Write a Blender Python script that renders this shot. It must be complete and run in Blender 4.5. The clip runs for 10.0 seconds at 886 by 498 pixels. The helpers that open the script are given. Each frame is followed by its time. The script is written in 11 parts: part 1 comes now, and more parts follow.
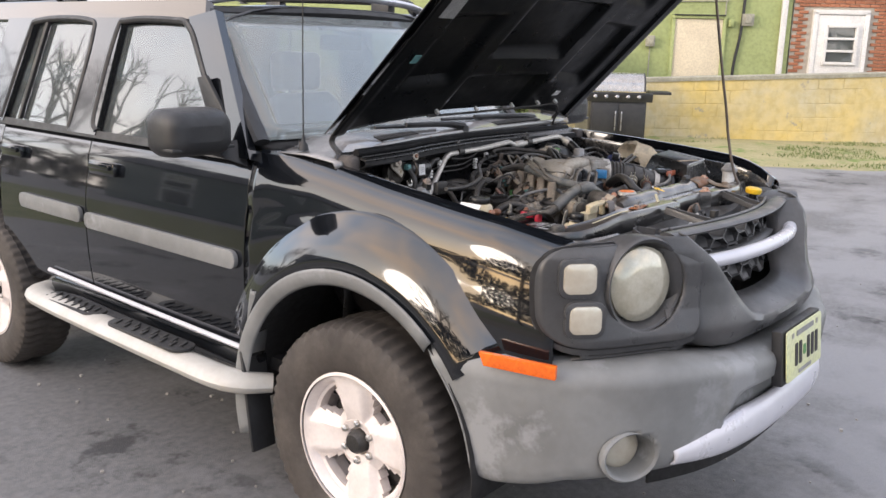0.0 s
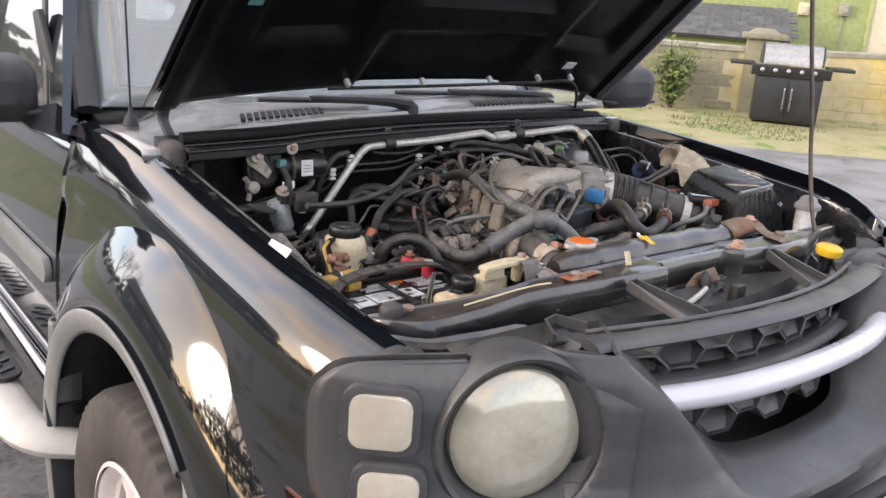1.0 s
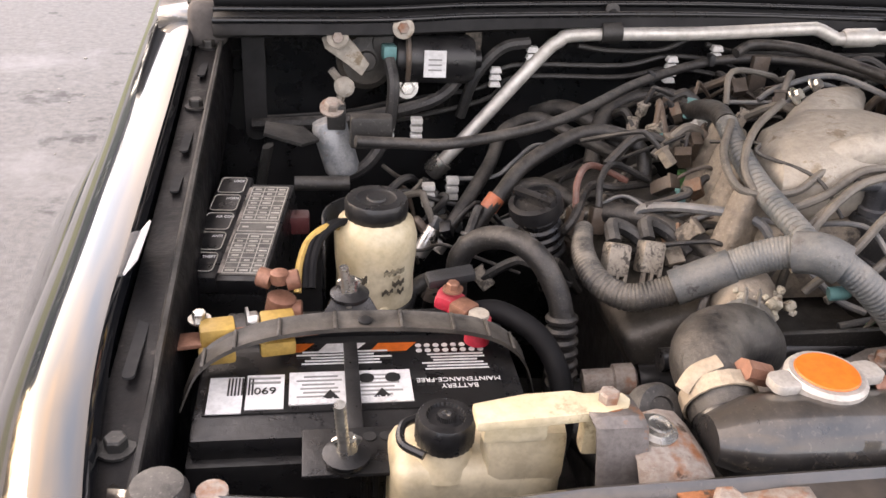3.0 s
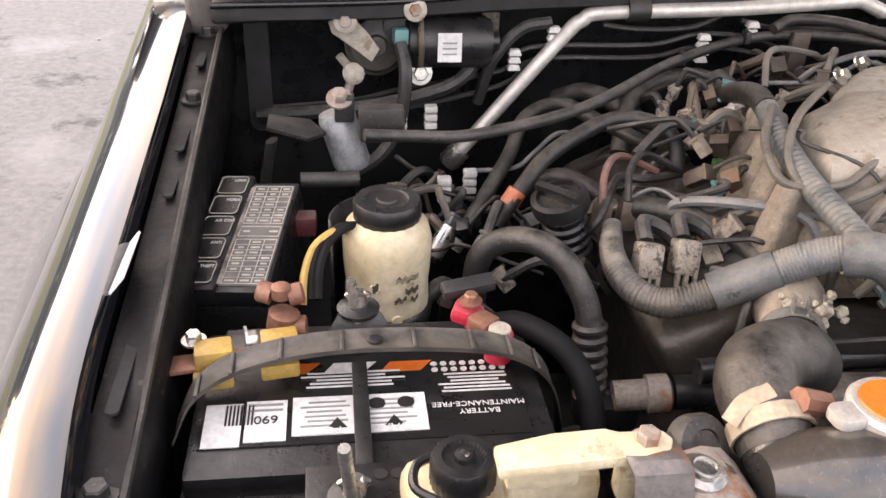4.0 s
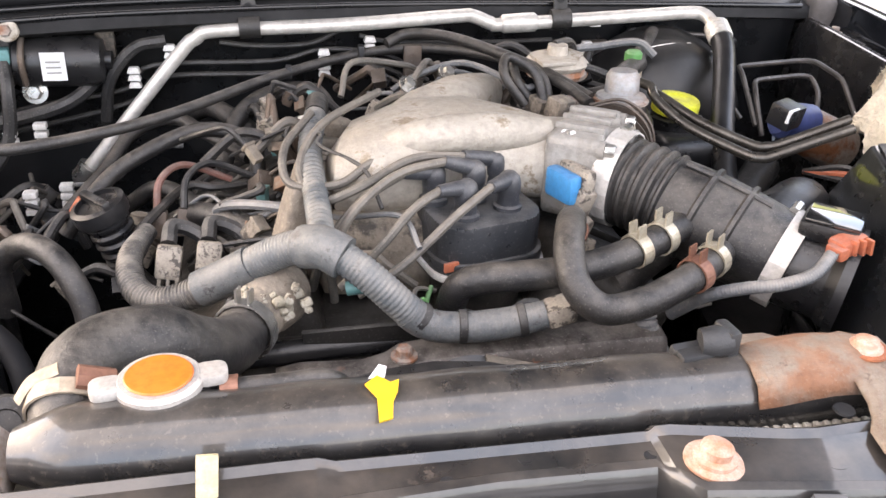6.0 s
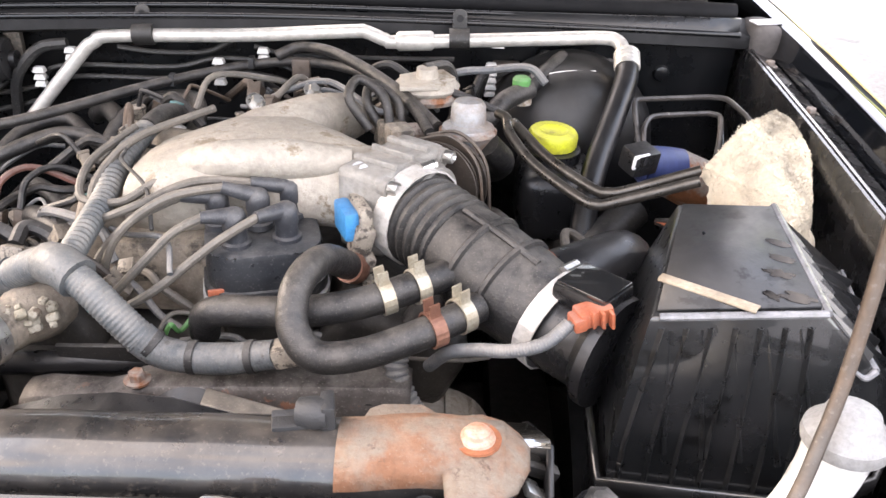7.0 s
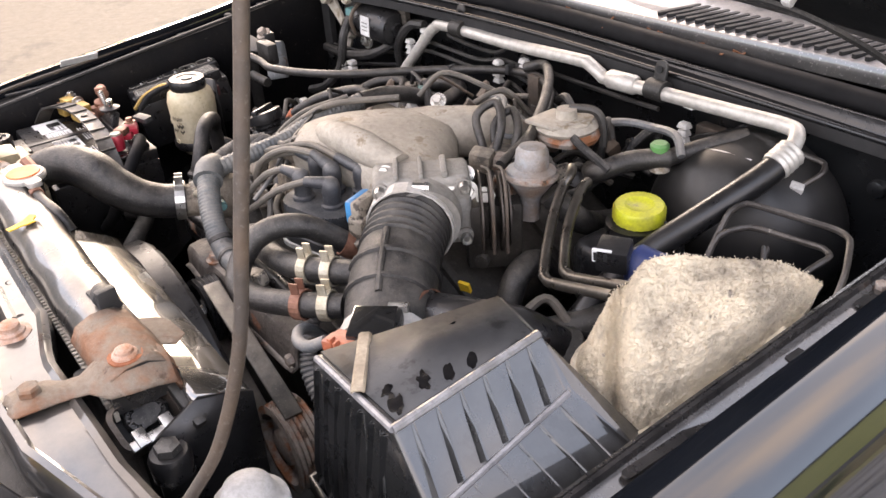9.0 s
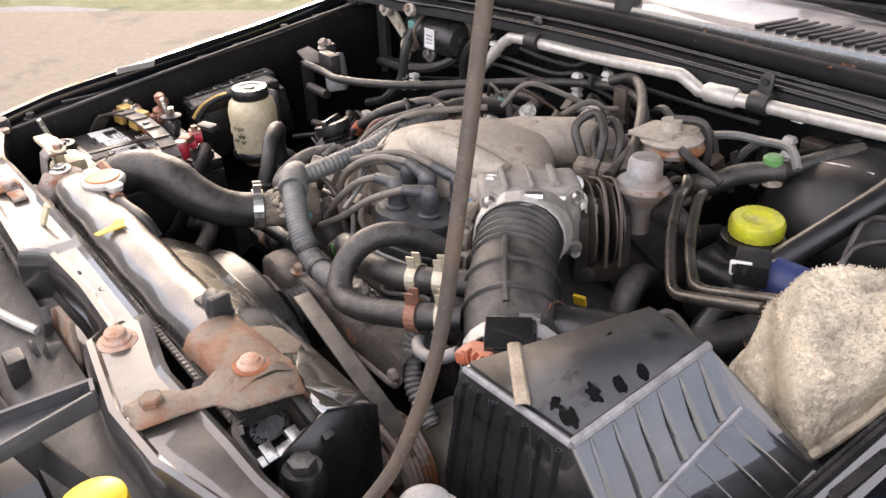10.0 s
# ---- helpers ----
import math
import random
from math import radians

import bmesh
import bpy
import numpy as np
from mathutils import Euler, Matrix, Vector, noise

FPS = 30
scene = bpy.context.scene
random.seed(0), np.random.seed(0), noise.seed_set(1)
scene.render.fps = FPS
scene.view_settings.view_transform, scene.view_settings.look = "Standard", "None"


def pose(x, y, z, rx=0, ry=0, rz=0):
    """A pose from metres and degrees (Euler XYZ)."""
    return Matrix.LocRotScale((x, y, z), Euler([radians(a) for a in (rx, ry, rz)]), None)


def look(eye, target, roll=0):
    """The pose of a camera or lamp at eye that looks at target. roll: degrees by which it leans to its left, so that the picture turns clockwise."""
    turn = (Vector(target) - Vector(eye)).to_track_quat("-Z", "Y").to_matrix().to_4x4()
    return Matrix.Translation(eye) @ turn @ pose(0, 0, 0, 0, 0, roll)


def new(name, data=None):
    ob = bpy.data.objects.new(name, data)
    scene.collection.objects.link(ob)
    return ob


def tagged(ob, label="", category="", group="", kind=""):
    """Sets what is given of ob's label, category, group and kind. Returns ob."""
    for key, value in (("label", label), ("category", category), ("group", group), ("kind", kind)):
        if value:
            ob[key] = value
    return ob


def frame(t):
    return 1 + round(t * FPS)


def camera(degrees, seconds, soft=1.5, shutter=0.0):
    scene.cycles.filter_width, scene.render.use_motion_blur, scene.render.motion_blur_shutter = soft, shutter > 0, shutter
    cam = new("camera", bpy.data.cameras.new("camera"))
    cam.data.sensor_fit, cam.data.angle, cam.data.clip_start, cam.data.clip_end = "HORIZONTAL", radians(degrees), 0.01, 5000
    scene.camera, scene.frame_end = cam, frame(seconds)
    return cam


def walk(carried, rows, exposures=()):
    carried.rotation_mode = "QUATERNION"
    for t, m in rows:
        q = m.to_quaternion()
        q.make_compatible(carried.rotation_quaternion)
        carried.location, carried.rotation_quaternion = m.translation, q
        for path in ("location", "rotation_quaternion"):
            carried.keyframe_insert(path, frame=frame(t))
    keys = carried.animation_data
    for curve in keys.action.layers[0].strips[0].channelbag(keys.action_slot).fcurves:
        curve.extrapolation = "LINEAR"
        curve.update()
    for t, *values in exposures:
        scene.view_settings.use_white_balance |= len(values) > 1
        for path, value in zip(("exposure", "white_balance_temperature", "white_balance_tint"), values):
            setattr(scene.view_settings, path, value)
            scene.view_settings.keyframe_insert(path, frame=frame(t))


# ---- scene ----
cam = camera(54.0, 10.0)
PATH = [
    (0, (-2.585, -0.928, 1.6), (-1.087, 0.316, 1.144), 1.3),
    (0.5, (-1.928, -0.87, 1.594), (-0.51, 0.456, 1.117), 2.8),
    (1, (-1.355, -0.703, 1.597), (-0.143, 0.783, 1.028), 4.3),
    (1.5, (-0.891, -0.485, 1.581), (0.002, 1.169, 0.896), 4.0),
    (2, (-0.619, -0.355, 1.59), (-0.054, 1.405, 0.825), 3.9),
    (2.5, (-0.554, -0.233, 1.559), (-0.162, 1.535, 0.711), 3.8),
    (3, (-0.534, -0.116, 1.524), (-0.248, 1.619, 0.571), 3.8),
    (4.5, (-0.499, -0.04, 1.516), (-0.261, 1.67, 0.506), 2.2),
    (5, (-0.377, -0.082, 1.524), (-0.104, 1.634, 0.533), 1.8),
    (5.5, (-0.235, -0.127, 1.527), (0.081, 1.594, 0.558), 2.0),
    (6, (-0.093, -0.154, 1.523), (0.255, 1.575, 0.58), 2.1),
    (7.5, (0.496, -0.109, 1.587), (0.124, 1.569, 0.564), 1.4),
    (8, (0.698, -0.022, 1.595), (-0.122, 1.468, 0.543), 0.4),
    (8.5, (0.895, 0.105, 1.629), (-0.308, 1.301, 0.57), -2.2),
    (9, (1.033, 0.18, 1.655), (-0.383, 1.157, 0.635), -3.8),
    (9.5, (1.054, 0.19, 1.657), (-0.419, 1.118, 0.673), -3.8),
    (10, (0.926, 0.079, 1.625), (-0.494, 1.104, 0.658), -2.3),
]
walk(cam, [(t, look(eye, target, roll)) for t, eye, target, roll in PATH],
     [(0, 1.22, 6250, 13), (0.6, 1.25, 6300, 13), (1, 1.44, 6350, 14), (1.5, 1.82, 6350, 15), (2, 2.05, 6600, 16), (3, 2.05, 6900, 18), (4.5, 2.24, 6900, 18),
      (6, 2.6, 6550, 15), (7.5, 2.8, 6600, 16), (8.5, 2.45, 6800, 18), (9.5, 2.18, 6750, 17), (10, 2.12, 6750, 17)])

# ---- world and sun: a bright, thinly clouded evening sky ----
world = bpy.data.worlds.new("sky")
scene.world = world
world.use_nodes = True
wn = world.node_tree
wn.nodes.clear()
sky = wn.nodes.new("ShaderNodeTexSky")
sky.sky_type = "NISHITA"
sky.sun_disc = False
SUN_EL, SUN_AZ = radians(15), radians(292)
sky.sun_elevation, sky.sun_rotation = SUN_EL, SUN_AZ
sky.air_density, sky.dust_density, sky.ozone_density = 1.0, 1.0, 1.5
cloud = wn.nodes.new("ShaderNodeTexNoise")
cloud.inputs["Scale"].default_value = 2.2
cloud.inputs["Detail"].default_value = 5
soften = wn.nodes.new("ShaderNodeMapRange")
soften.inputs["From Min"].default_value, soften.inputs["From Max"].default_value = 0.35, 0.7
soften.inputs["To Min"].default_value, soften.inputs["To Max"].default_value = 0.45, 0.75
veil = wn.nodes.new("ShaderNodeMixRGB")
tone = wn.nodes.new("ShaderNodeValToRGB")
tone.color_ramp.elements[0].position, tone.color_ramp.elements[1].position = 0.42, 0.66
tone.color_ramp.elements[0].color, tone.color_ramp.elements[1].color = (0.60, 0.66, 0.76, 1), (0.96, 0.80, 0.66, 1)
bright = wn.nodes.new("ShaderNodeMixRGB")
bright.blend_type = "MULTIPLY"
bright.inputs["Fac"].default_value = 1.0
# the veil glows towards the low sun
way = wn.nodes.new("ShaderNodeTexCoord")
near_sun = wn.nodes.new("ShaderNodeVectorMath")
near_sun.operation = "DOT_PRODUCT"
near_sun.inputs[1].default_value = (math.sin(SUN_AZ) * math.cos(SUN_EL), math.cos(SUN_AZ) * math.cos(SUN_EL), math.sin(SUN_EL))
glow = wn.nodes.new("ShaderNodeMapRange")
glow.interpolation_type = "SMOOTHSTEP"
for key, v in (("From Min", 0.35), ("From Max", 1.0), ("To Min", 9.2), ("To Max", 20.0)):
    glow.inputs[key].default_value = v
back = wn.nodes.new("ShaderNodeBackground")
back.inputs["Strength"].default_value = 0.15
wout = wn.nodes.new("ShaderNodeOutputWorld")
wn.links.new(cloud.outputs["Fac"], soften.inputs["Value"])
wn.links.new(soften.outputs["Result"], veil.inputs["Fac"])
wn.links.new(cloud.outputs["Fac"], tone.inputs["Fac"])
wn.links.new(way.outputs["Generated"], near_sun.inputs[0])
wn.links.new(near_sun.outputs["Value"], glow.inputs["Value"])
wn.links.new(glow.outputs["Result"], bright.inputs["Color2"])
wn.links.new(tone.outputs["Color"], bright.inputs["Color1"])
warm = wn.nodes.new("ShaderNodeValToRGB")
warm.color_ramp.elements[0].position, warm.color_ramp.elements[1].position = 0.72, 0.98
warm.color_ramp.elements[0].color, warm.color_ramp.elements[1].color = (1, 1, 1, 1), (1.0, 0.80, 0.56, 1)
tint = wn.nodes.new("ShaderNodeMixRGB")
tint.blend_type = "MULTIPLY"
tint.inputs["Fac"].default_value = 1.0
wn.links.new(near_sun.outputs["Value"], warm.inputs["Fac"])
wn.links.new(bright.outputs["Color"], tint.inputs["Color1"])
wn.links.new(warm.outputs["Color"], tint.inputs["Color2"])
wn.links.new(tint.outputs["Color"], veil.inputs["Color2"])
wn.links.new(sky.outputs["Color"], veil.inputs["Color1"])
wn.links.new(veil.outputs["Color"], back.inputs["Color"])
wn.links.new(back.outputs["Background"], wout.inputs["Surface"])

sun_data = bpy.data.lights.new("sun", "SUN")
sun_data.energy, sun_data.angle, sun_data.color = 0.7, radians(20), (1.0, 0.88, 0.74)
sun = new("sun", sun_data)
SUN_DIR = Vector((math.sin(SUN_AZ) * math.cos(SUN_EL), math.cos(SUN_AZ) * math.cos(SUN_EL), math.sin(SUN_EL)))
sun.matrix_world = look(SUN_DIR * 40, (0, 0, 0))


# ---- materials ----
def material(name, color, rough=0.5, metal=0.0, second=None, scale=14.0, mix=(0.4, 0.65), coat=0.0, bump=0.0,
             bump_scale=90.0, dust=0.0, dust_color=(0.25, 0.235, 0.215), spots=None, spot_scale=7.0, spot_at=0.62,
             rough_var=0.12, island=0.0, spec=0.5, coat_ior=1.5, grit=0.35, pale=None):
    """A surface of two tones, with grain, dust on what faces up, and stains."""
    m = bpy.data.materials.new(name)
    m.use_nodes = True
    nt = m.node_tree
    link, add = nt.links.new, nt.nodes.new
    bsdf = nt.nodes["Principled BSDF"]
    co = add("ShaderNodeTexCoord").outputs["Object"]

    def noise_at(s, detail=5.0, rough_=0.6):
        n = add("ShaderNodeTexNoise")
        n.inputs["Scale"].default_value, n.inputs["Detail"].default_value = s, detail
        n.inputs["Roughness"].default_value = rough_
        link(co, n.inputs["Vector"])
        return n.outputs["Fac"]

    def ramp(value, lo, hi, a=0.0, b=1.0):
        r = add("ShaderNodeMapRange")
        for key, v in (("From Min", lo), ("From Max", hi), ("To Min", a), ("To Max", b)):
            r.inputs[key].default_value = v
        link(value, r.inputs["Value"])
        return r.outputs["Result"]

    def blend(fac, a, b):
        x = add("ShaderNodeMixRGB")
        link(fac, x.inputs["Fac"])
        for key, v in (("Color1", a), ("Color2", b)):
            if isinstance(v, tuple):
                x.inputs[key].default_value = (*v, 1)
            else:
                link(v, x.inputs[key])
        return x.outputs["Color"]

    second = second or tuple(c * 0.72 for c in color)
    col = blend(ramp(noise_at(scale), *mix), color, second)
    fine = noise_at(scale * 9, 3)
    col = blend(ramp(fine, 0.40, 0.66, 0.0, grit), col, tuple(c * 0.5 for c in second))
    if spots:
        col = blend(ramp(noise_at(spot_scale, 6, 0.7), spot_at, spot_at + 0.06), col, spots)
    if pale:
        # pale patches grow commoner from x = -2.5 up to x = 0.8
        place_xyz = add("ShaderNodeSeparateXYZ")
        link(co, place_xyz.inputs["Vector"])
        worn = add("ShaderNodeMath")
        link(noise_at(0.75, 7, 0.62), worn.inputs[0])
        link(ramp(place_xyz.outputs["X"], -2.5, 0.8, -0.10, 0.09), worn.inputs[1])
        col = blend(ramp(worn.outputs[0], 0.50, 0.64, 0.0, 0.85), col, pale)
    if island:
        info = add("ShaderNodeObjectInfo")
        col = blend(ramp(info.outputs["Random"], 0, 1, 0, island), col, tuple(c * 0.4 for c in color))
    rough_in = ramp(noise_at(scale * 2.3), 0.3, 0.7, max(0.02, rough - rough_var), min(1, rough + rough_var))
    if dust:
        geo = add("ShaderNodeNewGeometry")
        sep = add("ShaderNodeSeparateXYZ")
        link(geo.outputs["Normal"], sep.inputs["Vector"])
        up = ramp(sep.outputs["Z"], 0.05, 0.9)
        cover = add("ShaderNodeMath")
        cover.operation = "MULTIPLY"
        link(up, cover.inputs[0])
        link(ramp(noise_at(scale * 1.4, 7, 0.7), 0.38, 0.62, 0.0, dust), cover.inputs[1])
        col = blend(cover.outputs[0], col, dust_color)
        rr = add("ShaderNodeMath")
        rr.operation = "MULTIPLY_ADD"
        link(cover.outputs[0], rr.inputs[0])
        rr.inputs[1].default_value = 0.4
        link(rough_in, rr.inputs[2])
        rough_in = rr.outputs[0]
        if dust >= 0.2:
            col = blend(ramp(noise_at(max(260, scale * 20), 2), 0.60, 0.72, 0.0, min(0.5, dust * 0.8)), col, dust_color)
    link(col, bsdf.inputs["Base Color"])
    link(rough_in, bsdf.inputs["Roughness"])
    bsdf.inputs["Metallic"].default_value = metal
    bsdf.inputs["Specular IOR Level"].default_value = spec
    bsdf.inputs["Coat Weight"].default_value = coat
    bsdf.inputs["Coat Roughness"].default_value = 0.04
    bsdf.inputs["Coat IOR"].default_value = coat_ior
    if bump:
        b = add("ShaderNodeBump")
        b.inputs["Strength"].default_value, b.inputs["Distance"].default_value = min(1, bump), 0.004
        link(noise_at(bump_scale, 6, 0.65), b.inputs["Height"])
        link(b.outputs["Normal"], bsdf.inputs["Normal"])
    return m


def glass(name, tint, ior=1.5, rough=0.02, clear=1.0):
    """A pane; clear: the share of light that it lets through."""
    m = bpy.data.materials.new(name)
    m.use_nodes = True
    bsdf = m.node_tree.nodes["Principled BSDF"]
    bsdf.inputs["Base Color"].default_value = (*tint, 1)
    bsdf.inputs["Roughness"].default_value = rough
    bsdf.inputs["Transmission Weight"].default_value = clear
    bsdf.inputs["IOR"].default_value = ior
    return m


PAINT = material("black_paint", (0.004, 0.005, 0.007), 0.10, second=(0.007, 0.008, 0.010), scale=5, coat=1.0, rough_var=0.05, coat_ior=1.56, spec=0.25, grit=0.1,
                 spots=(0.03, 0.03, 0.03), spot_scale=160, spot_at=0.74)
PAINT_BAY = material("black_bay_paint", (0.004, 0.005, 0.006), 0.30, second=(0.008, 0.008, 0.009), scale=9, dust=0.03, bump=0.1, coat=0.2,
                     dust_color=(0.14, 0.13, 0.12))
SUPPORT = material("glossy_black_panel", (0.010, 0.010, 0.011), 0.34, second=(0.02, 0.02, 0.02), scale=7, coat=0.7, coat_ior=1.6, dust=0.13,
                   dust_color=(0.40, 0.33, 0.27), spots=(0.06, 0.05, 0.043), spot_scale=34, spot_at=0.66)
APRON = material("scratched_bay_paint", (0.006, 0.006, 0.007), 0.42, second=(0.010, 0.009, 0.009), scale=24, mix=(0.45, 0.7), dust=0.04, bump=0.3, bump_scale=120, spec=0.12, dust_color=(0.20, 0.18, 0.16),
                 spots=(0.045, 0.04, 0.036), spot_scale=60, spot_at=0.63)
FLANGE = material("glossy_flange_paint", (0.013, 0.013, 0.014), 0.26, second=(0.026, 0.025, 0.025), scale=20, coat=0.9, coat_ior=1.7, dust=0.06, dust_color=(0.30, 0.28, 0.27), bump=0.12)
UNDERHOOD = material("black_hood_underside", (0.004, 0.005, 0.006), 0.35, second=(0.007, 0.008, 0.009), scale=6, bump=0.06, spec=0.18)
TRIM = material("dark_textured_plastic", (0.018, 0.019, 0.021), 0.5, second=(0.03, 0.03, 0.031), scale=8, bump=0.25, bump_scale=420)
FASCIA = material("charcoal_plastic", (0.044, 0.045, 0.048), 0.36, second=(0.068, 0.067, 0.068), scale=6, bump=0.12, bump_scale=300,
                  dust=0.2, dust_color=(0.14, 0.135, 0.13))
GREY = material("faded_grey_plastic", (0.20, 0.205, 0.205), 0.5, second=(0.13, 0.132, 0.13), scale=3, bump=0.15, bump_scale=260, grit=0.06,
                spots=(0.24, 0.245, 0.25), spot_scale=2.2, spot_at=0.55)
SILVER = material("silver_plastic", (0.56, 0.56, 0.60), 0.34, second=(0.50, 0.50, 0.54), scale=3, metal=0.2, grit=0.04)
CREAM_BOARD = material("off_white_step", (0.50, 0.49, 0.46), 0.4, second=(0.44, 0.42, 0.38), scale=6, grit=0.1)
TYRE = material("tyre_rubber", (0.040, 0.034, 0.030), 0.75, second=(0.070, 0.060, 0.052), scale=7, bump=0.3, bump_scale=120)
ALLOY = material("silver_alloy", (0.72, 0.66, 0.63), 0.4, metal=0.12, second=(0.62, 0.56, 0.53), scale=9, spots=(0.42, 0.36, 0.32), spot_scale=14,
                 spot_at=0.68, grit=0.1)
RUBBER = material("dusty_rubber", (0.010, 0.010, 0.011), 0.55, second=(0.022, 0.021, 0.02), scale=18, dust=0.35, bump=0.15)
HOSE = material("dusty_black_hose", (0.011, 0.011, 0.012), 0.44, second=(0.030, 0.028, 0.026), scale=26, dust=0.30, bump=0.35, bump_scale=160,
                dust_color=(0.26, 0.232, 0.20))
CONDUIT = material("grey_corrugated_loom", (0.085, 0.092, 0.10), 0.45, second=(0.15, 0.152, 0.155), scale=18, dust=0.5, dust_color=(0.36, 0.33, 0.29))
TAPED = material("dusty_loom_tape", (0.075, 0.085, 0.092), 0.5, second=(0.13, 0.135, 0.135), scale=34, dust=0.38, dust_color=(0.30, 0.275, 0.245), bump=0.35, bump_scale=130, spots=(0.03, 0.03, 0.032), spot_scale=48, spot_at=0.60)
BLACK_PLASTIC = material("black_plastic", (0.008, 0.008, 0.009), 0.32, second=(0.016, 0.016, 0.017), scale=22, dust=0.10, bump=0.15, bump_scale=200,
                         dust_color=(0.16, 0.15, 0.14))
BOX_PLASTIC = material("air_box_plastic", (0.010, 0.011, 0.012), 0.30, second=(0.020, 0.020, 0.021), scale=16, dust=0.18, bump=0.10, bump_scale=300, rough_var=0.10,
                       dust_color=(0.085, 0.084, 0.082), spots=(0.005, 0.005, 0.005), spot_scale=22, spot_at=0.57, coat=0.7, coat_ior=1.75)
ALUMINIUM = material("dirty_cast_aluminium", (0.36, 0.325, 0.275), 0.62, metal=0.2, second=(0.47, 0.43, 0.37), scale=13, bump=0.8, bump_scale=60,
                     grit=0.5, spots=(0.22, 0.175, 0.12), spot_scale=26, spot_at=0.585, dust=0.3, dust_color=(0.46, 0.41, 0.335))
CAST = material("sandy_engine_casting", (0.27, 0.23, 0.18), 0.7, metal=0.1, second=(0.15, 0.125, 0.10), scale=16, bump=1.0, bump_scale=60,
                dust=0.4, dust_color=(0.43, 0.38, 0.31), spots=(0.06, 0.052, 0.044), spot_scale=9, spot_at=0.55)
DARK_CAST = material("oily_engine_metal", (0.03, 0.028, 0.026), 0.45, metal=0.3, second=(0.065, 0.058, 0.05), scale=14, bump=0.5, bump_scale=60, dust=0.22)
STEEL = material("bright_steel", (0.6, 0.59, 0.56), 0.32, metal=0.9, second=(0.45, 0.43, 0.4), scale=16, bump=0.1)
PIPE = material("aluminium_pipe", (0.60, 0.58, 0.54), 0.48, metal=0.45, second=(0.48, 0.46, 0.42), scale=11, spots=(0.4, 0.35, 0.28), spot_scale=20, spot_at=0.66)
RUST = material("rusty_steel", (0.30, 0.265, 0.235), 0.7, metal=0.2, second=(0.26, 0.105, 0.045), scale=24, mix=(0.50, 0.60), bump=0.6, bump_scale=110,
                spots=(0.07, 0.045, 0.03), spot_scale=34, spot_at=0.58)
BROWN_STEEL = material("brown_stained_steel", (0.075, 0.064, 0.056), 0.5, metal=0.4, second=(0.13, 0.095, 0.07), scale=14, bump=0.35, dust=0.3)
CHASSIS = material("grimy_black_steel", (0.013, 0.013, 0.013), 0.48, second=(0.026, 0.024, 0.022), scale=8, dust=0.22, bump=0.3)
NAT_PLASTIC = material("yellowed_translucent_plastic", (0.61, 0.545, 0.395), 0.4, second=(0.46, 0.38, 0.23), scale=11, dust=0.3,
                       dust_color=(0.5, 0.44, 0.33), spots=(0.24, 0.19, 0.115), spot_scale=18, spot_at=0.60)
WHITE_TAPE = material("white_tape", (0.62, 0.62, 0.6), 0.5, second=(0.45, 0.44, 0.42), scale=30)
LABEL_WHITE = material("white_label", (0.72, 0.72, 0.72), 0.4, second=(0.62, 0.62, 0.62), scale=18)
LABEL_BLACK = material("black_label", (0.01, 0.01, 0.011), 0.3, second=(0.015, 0.015, 0.015))
INK = material("printed_ink", (0.02, 0.02, 0.02), 0.5)
INK_GREY = material("grey_print", (0.3, 0.3, 0.29), 0.5)
YELLOW = material("yellow_plastic", (0.80, 0.46, 0.015), 0.4, second=(0.6, 0.44, 0.03), scale=12)
LIME = material("lime_yellow_cap", (0.62, 0.64, 0.03), 0.4, second=(0.45, 0.44, 0.05), scale=30, spots=(0.25, 0.22, 0.06), spot_scale=60, spot_at=0.62)
MUSTARD = material("mustard_clamp", (0.50, 0.33, 0.085), 0.5, second=(0.34, 0.22, 0.06), scale=22, metal=0.15)
ORANGE = material("orange_paint", (0.72, 0.17, 0.02), 0.4, second=(0.62, 0.14, 0.02), scale=20)
ORANGE_PLUG = material("orange_connector", (0.55, 0.16, 0.07), 0.5, second=(0.36, 0.11, 0.06), scale=30, dust=0.4)
RED = material("red_plastic", (0.55, 0.03, 0.06), 0.4, second=(0.4, 0.02, 0.04), scale=20, dust=0.3)
BLUE = material("blue_cap", (0.05, 0.25, 0.52), 0.4, second=(0.04, 0.19, 0.42), scale=20, dust=0.2)
NAVY = material("navy_connector", (0.05, 0.07, 0.2), 0.4)
TEAL = material("teal_connector", (0.12, 0.27, 0.27), 0.5)
GREEN_CLIP = material("green_clip", (0.12, 0.32, 0.1), 0.5, dust=0.3)
COPPER = material("copper_terminal", (0.30, 0.155, 0.105), 0.55, metal=0.4, second=(0.19, 0.09, 0.06), scale=25, bump=0.3)
AMBER = material("amber_lens", (0.85, 0.16, 0.01), 0.15, second=(0.7, 0.12, 0.01), scale=10, coat=0.6)
TOWEL = material("dirty_terry_towel", (0.76, 0.67, 0.52), 0.95, second=(0.20, 0.175, 0.145), mix=(0.46, 0.70), scale=13, bump=1.0, bump_scale=220,
                 spots=(0.24, 0.21, 0.175), spot_scale=40, spot_at=0.64, spec=0.1, grit=0.12)
SEAL = material("black_rubber_seal", (0.006, 0.006, 0.007), 0.7, second=(0.010, 0.010, 0.011), scale=12, spec=0.2)
TAN = material("tan_dirt_film", (0.42, 0.35, 0.26), 0.8, second=(0.28, 0.23, 0.17), scale=30)
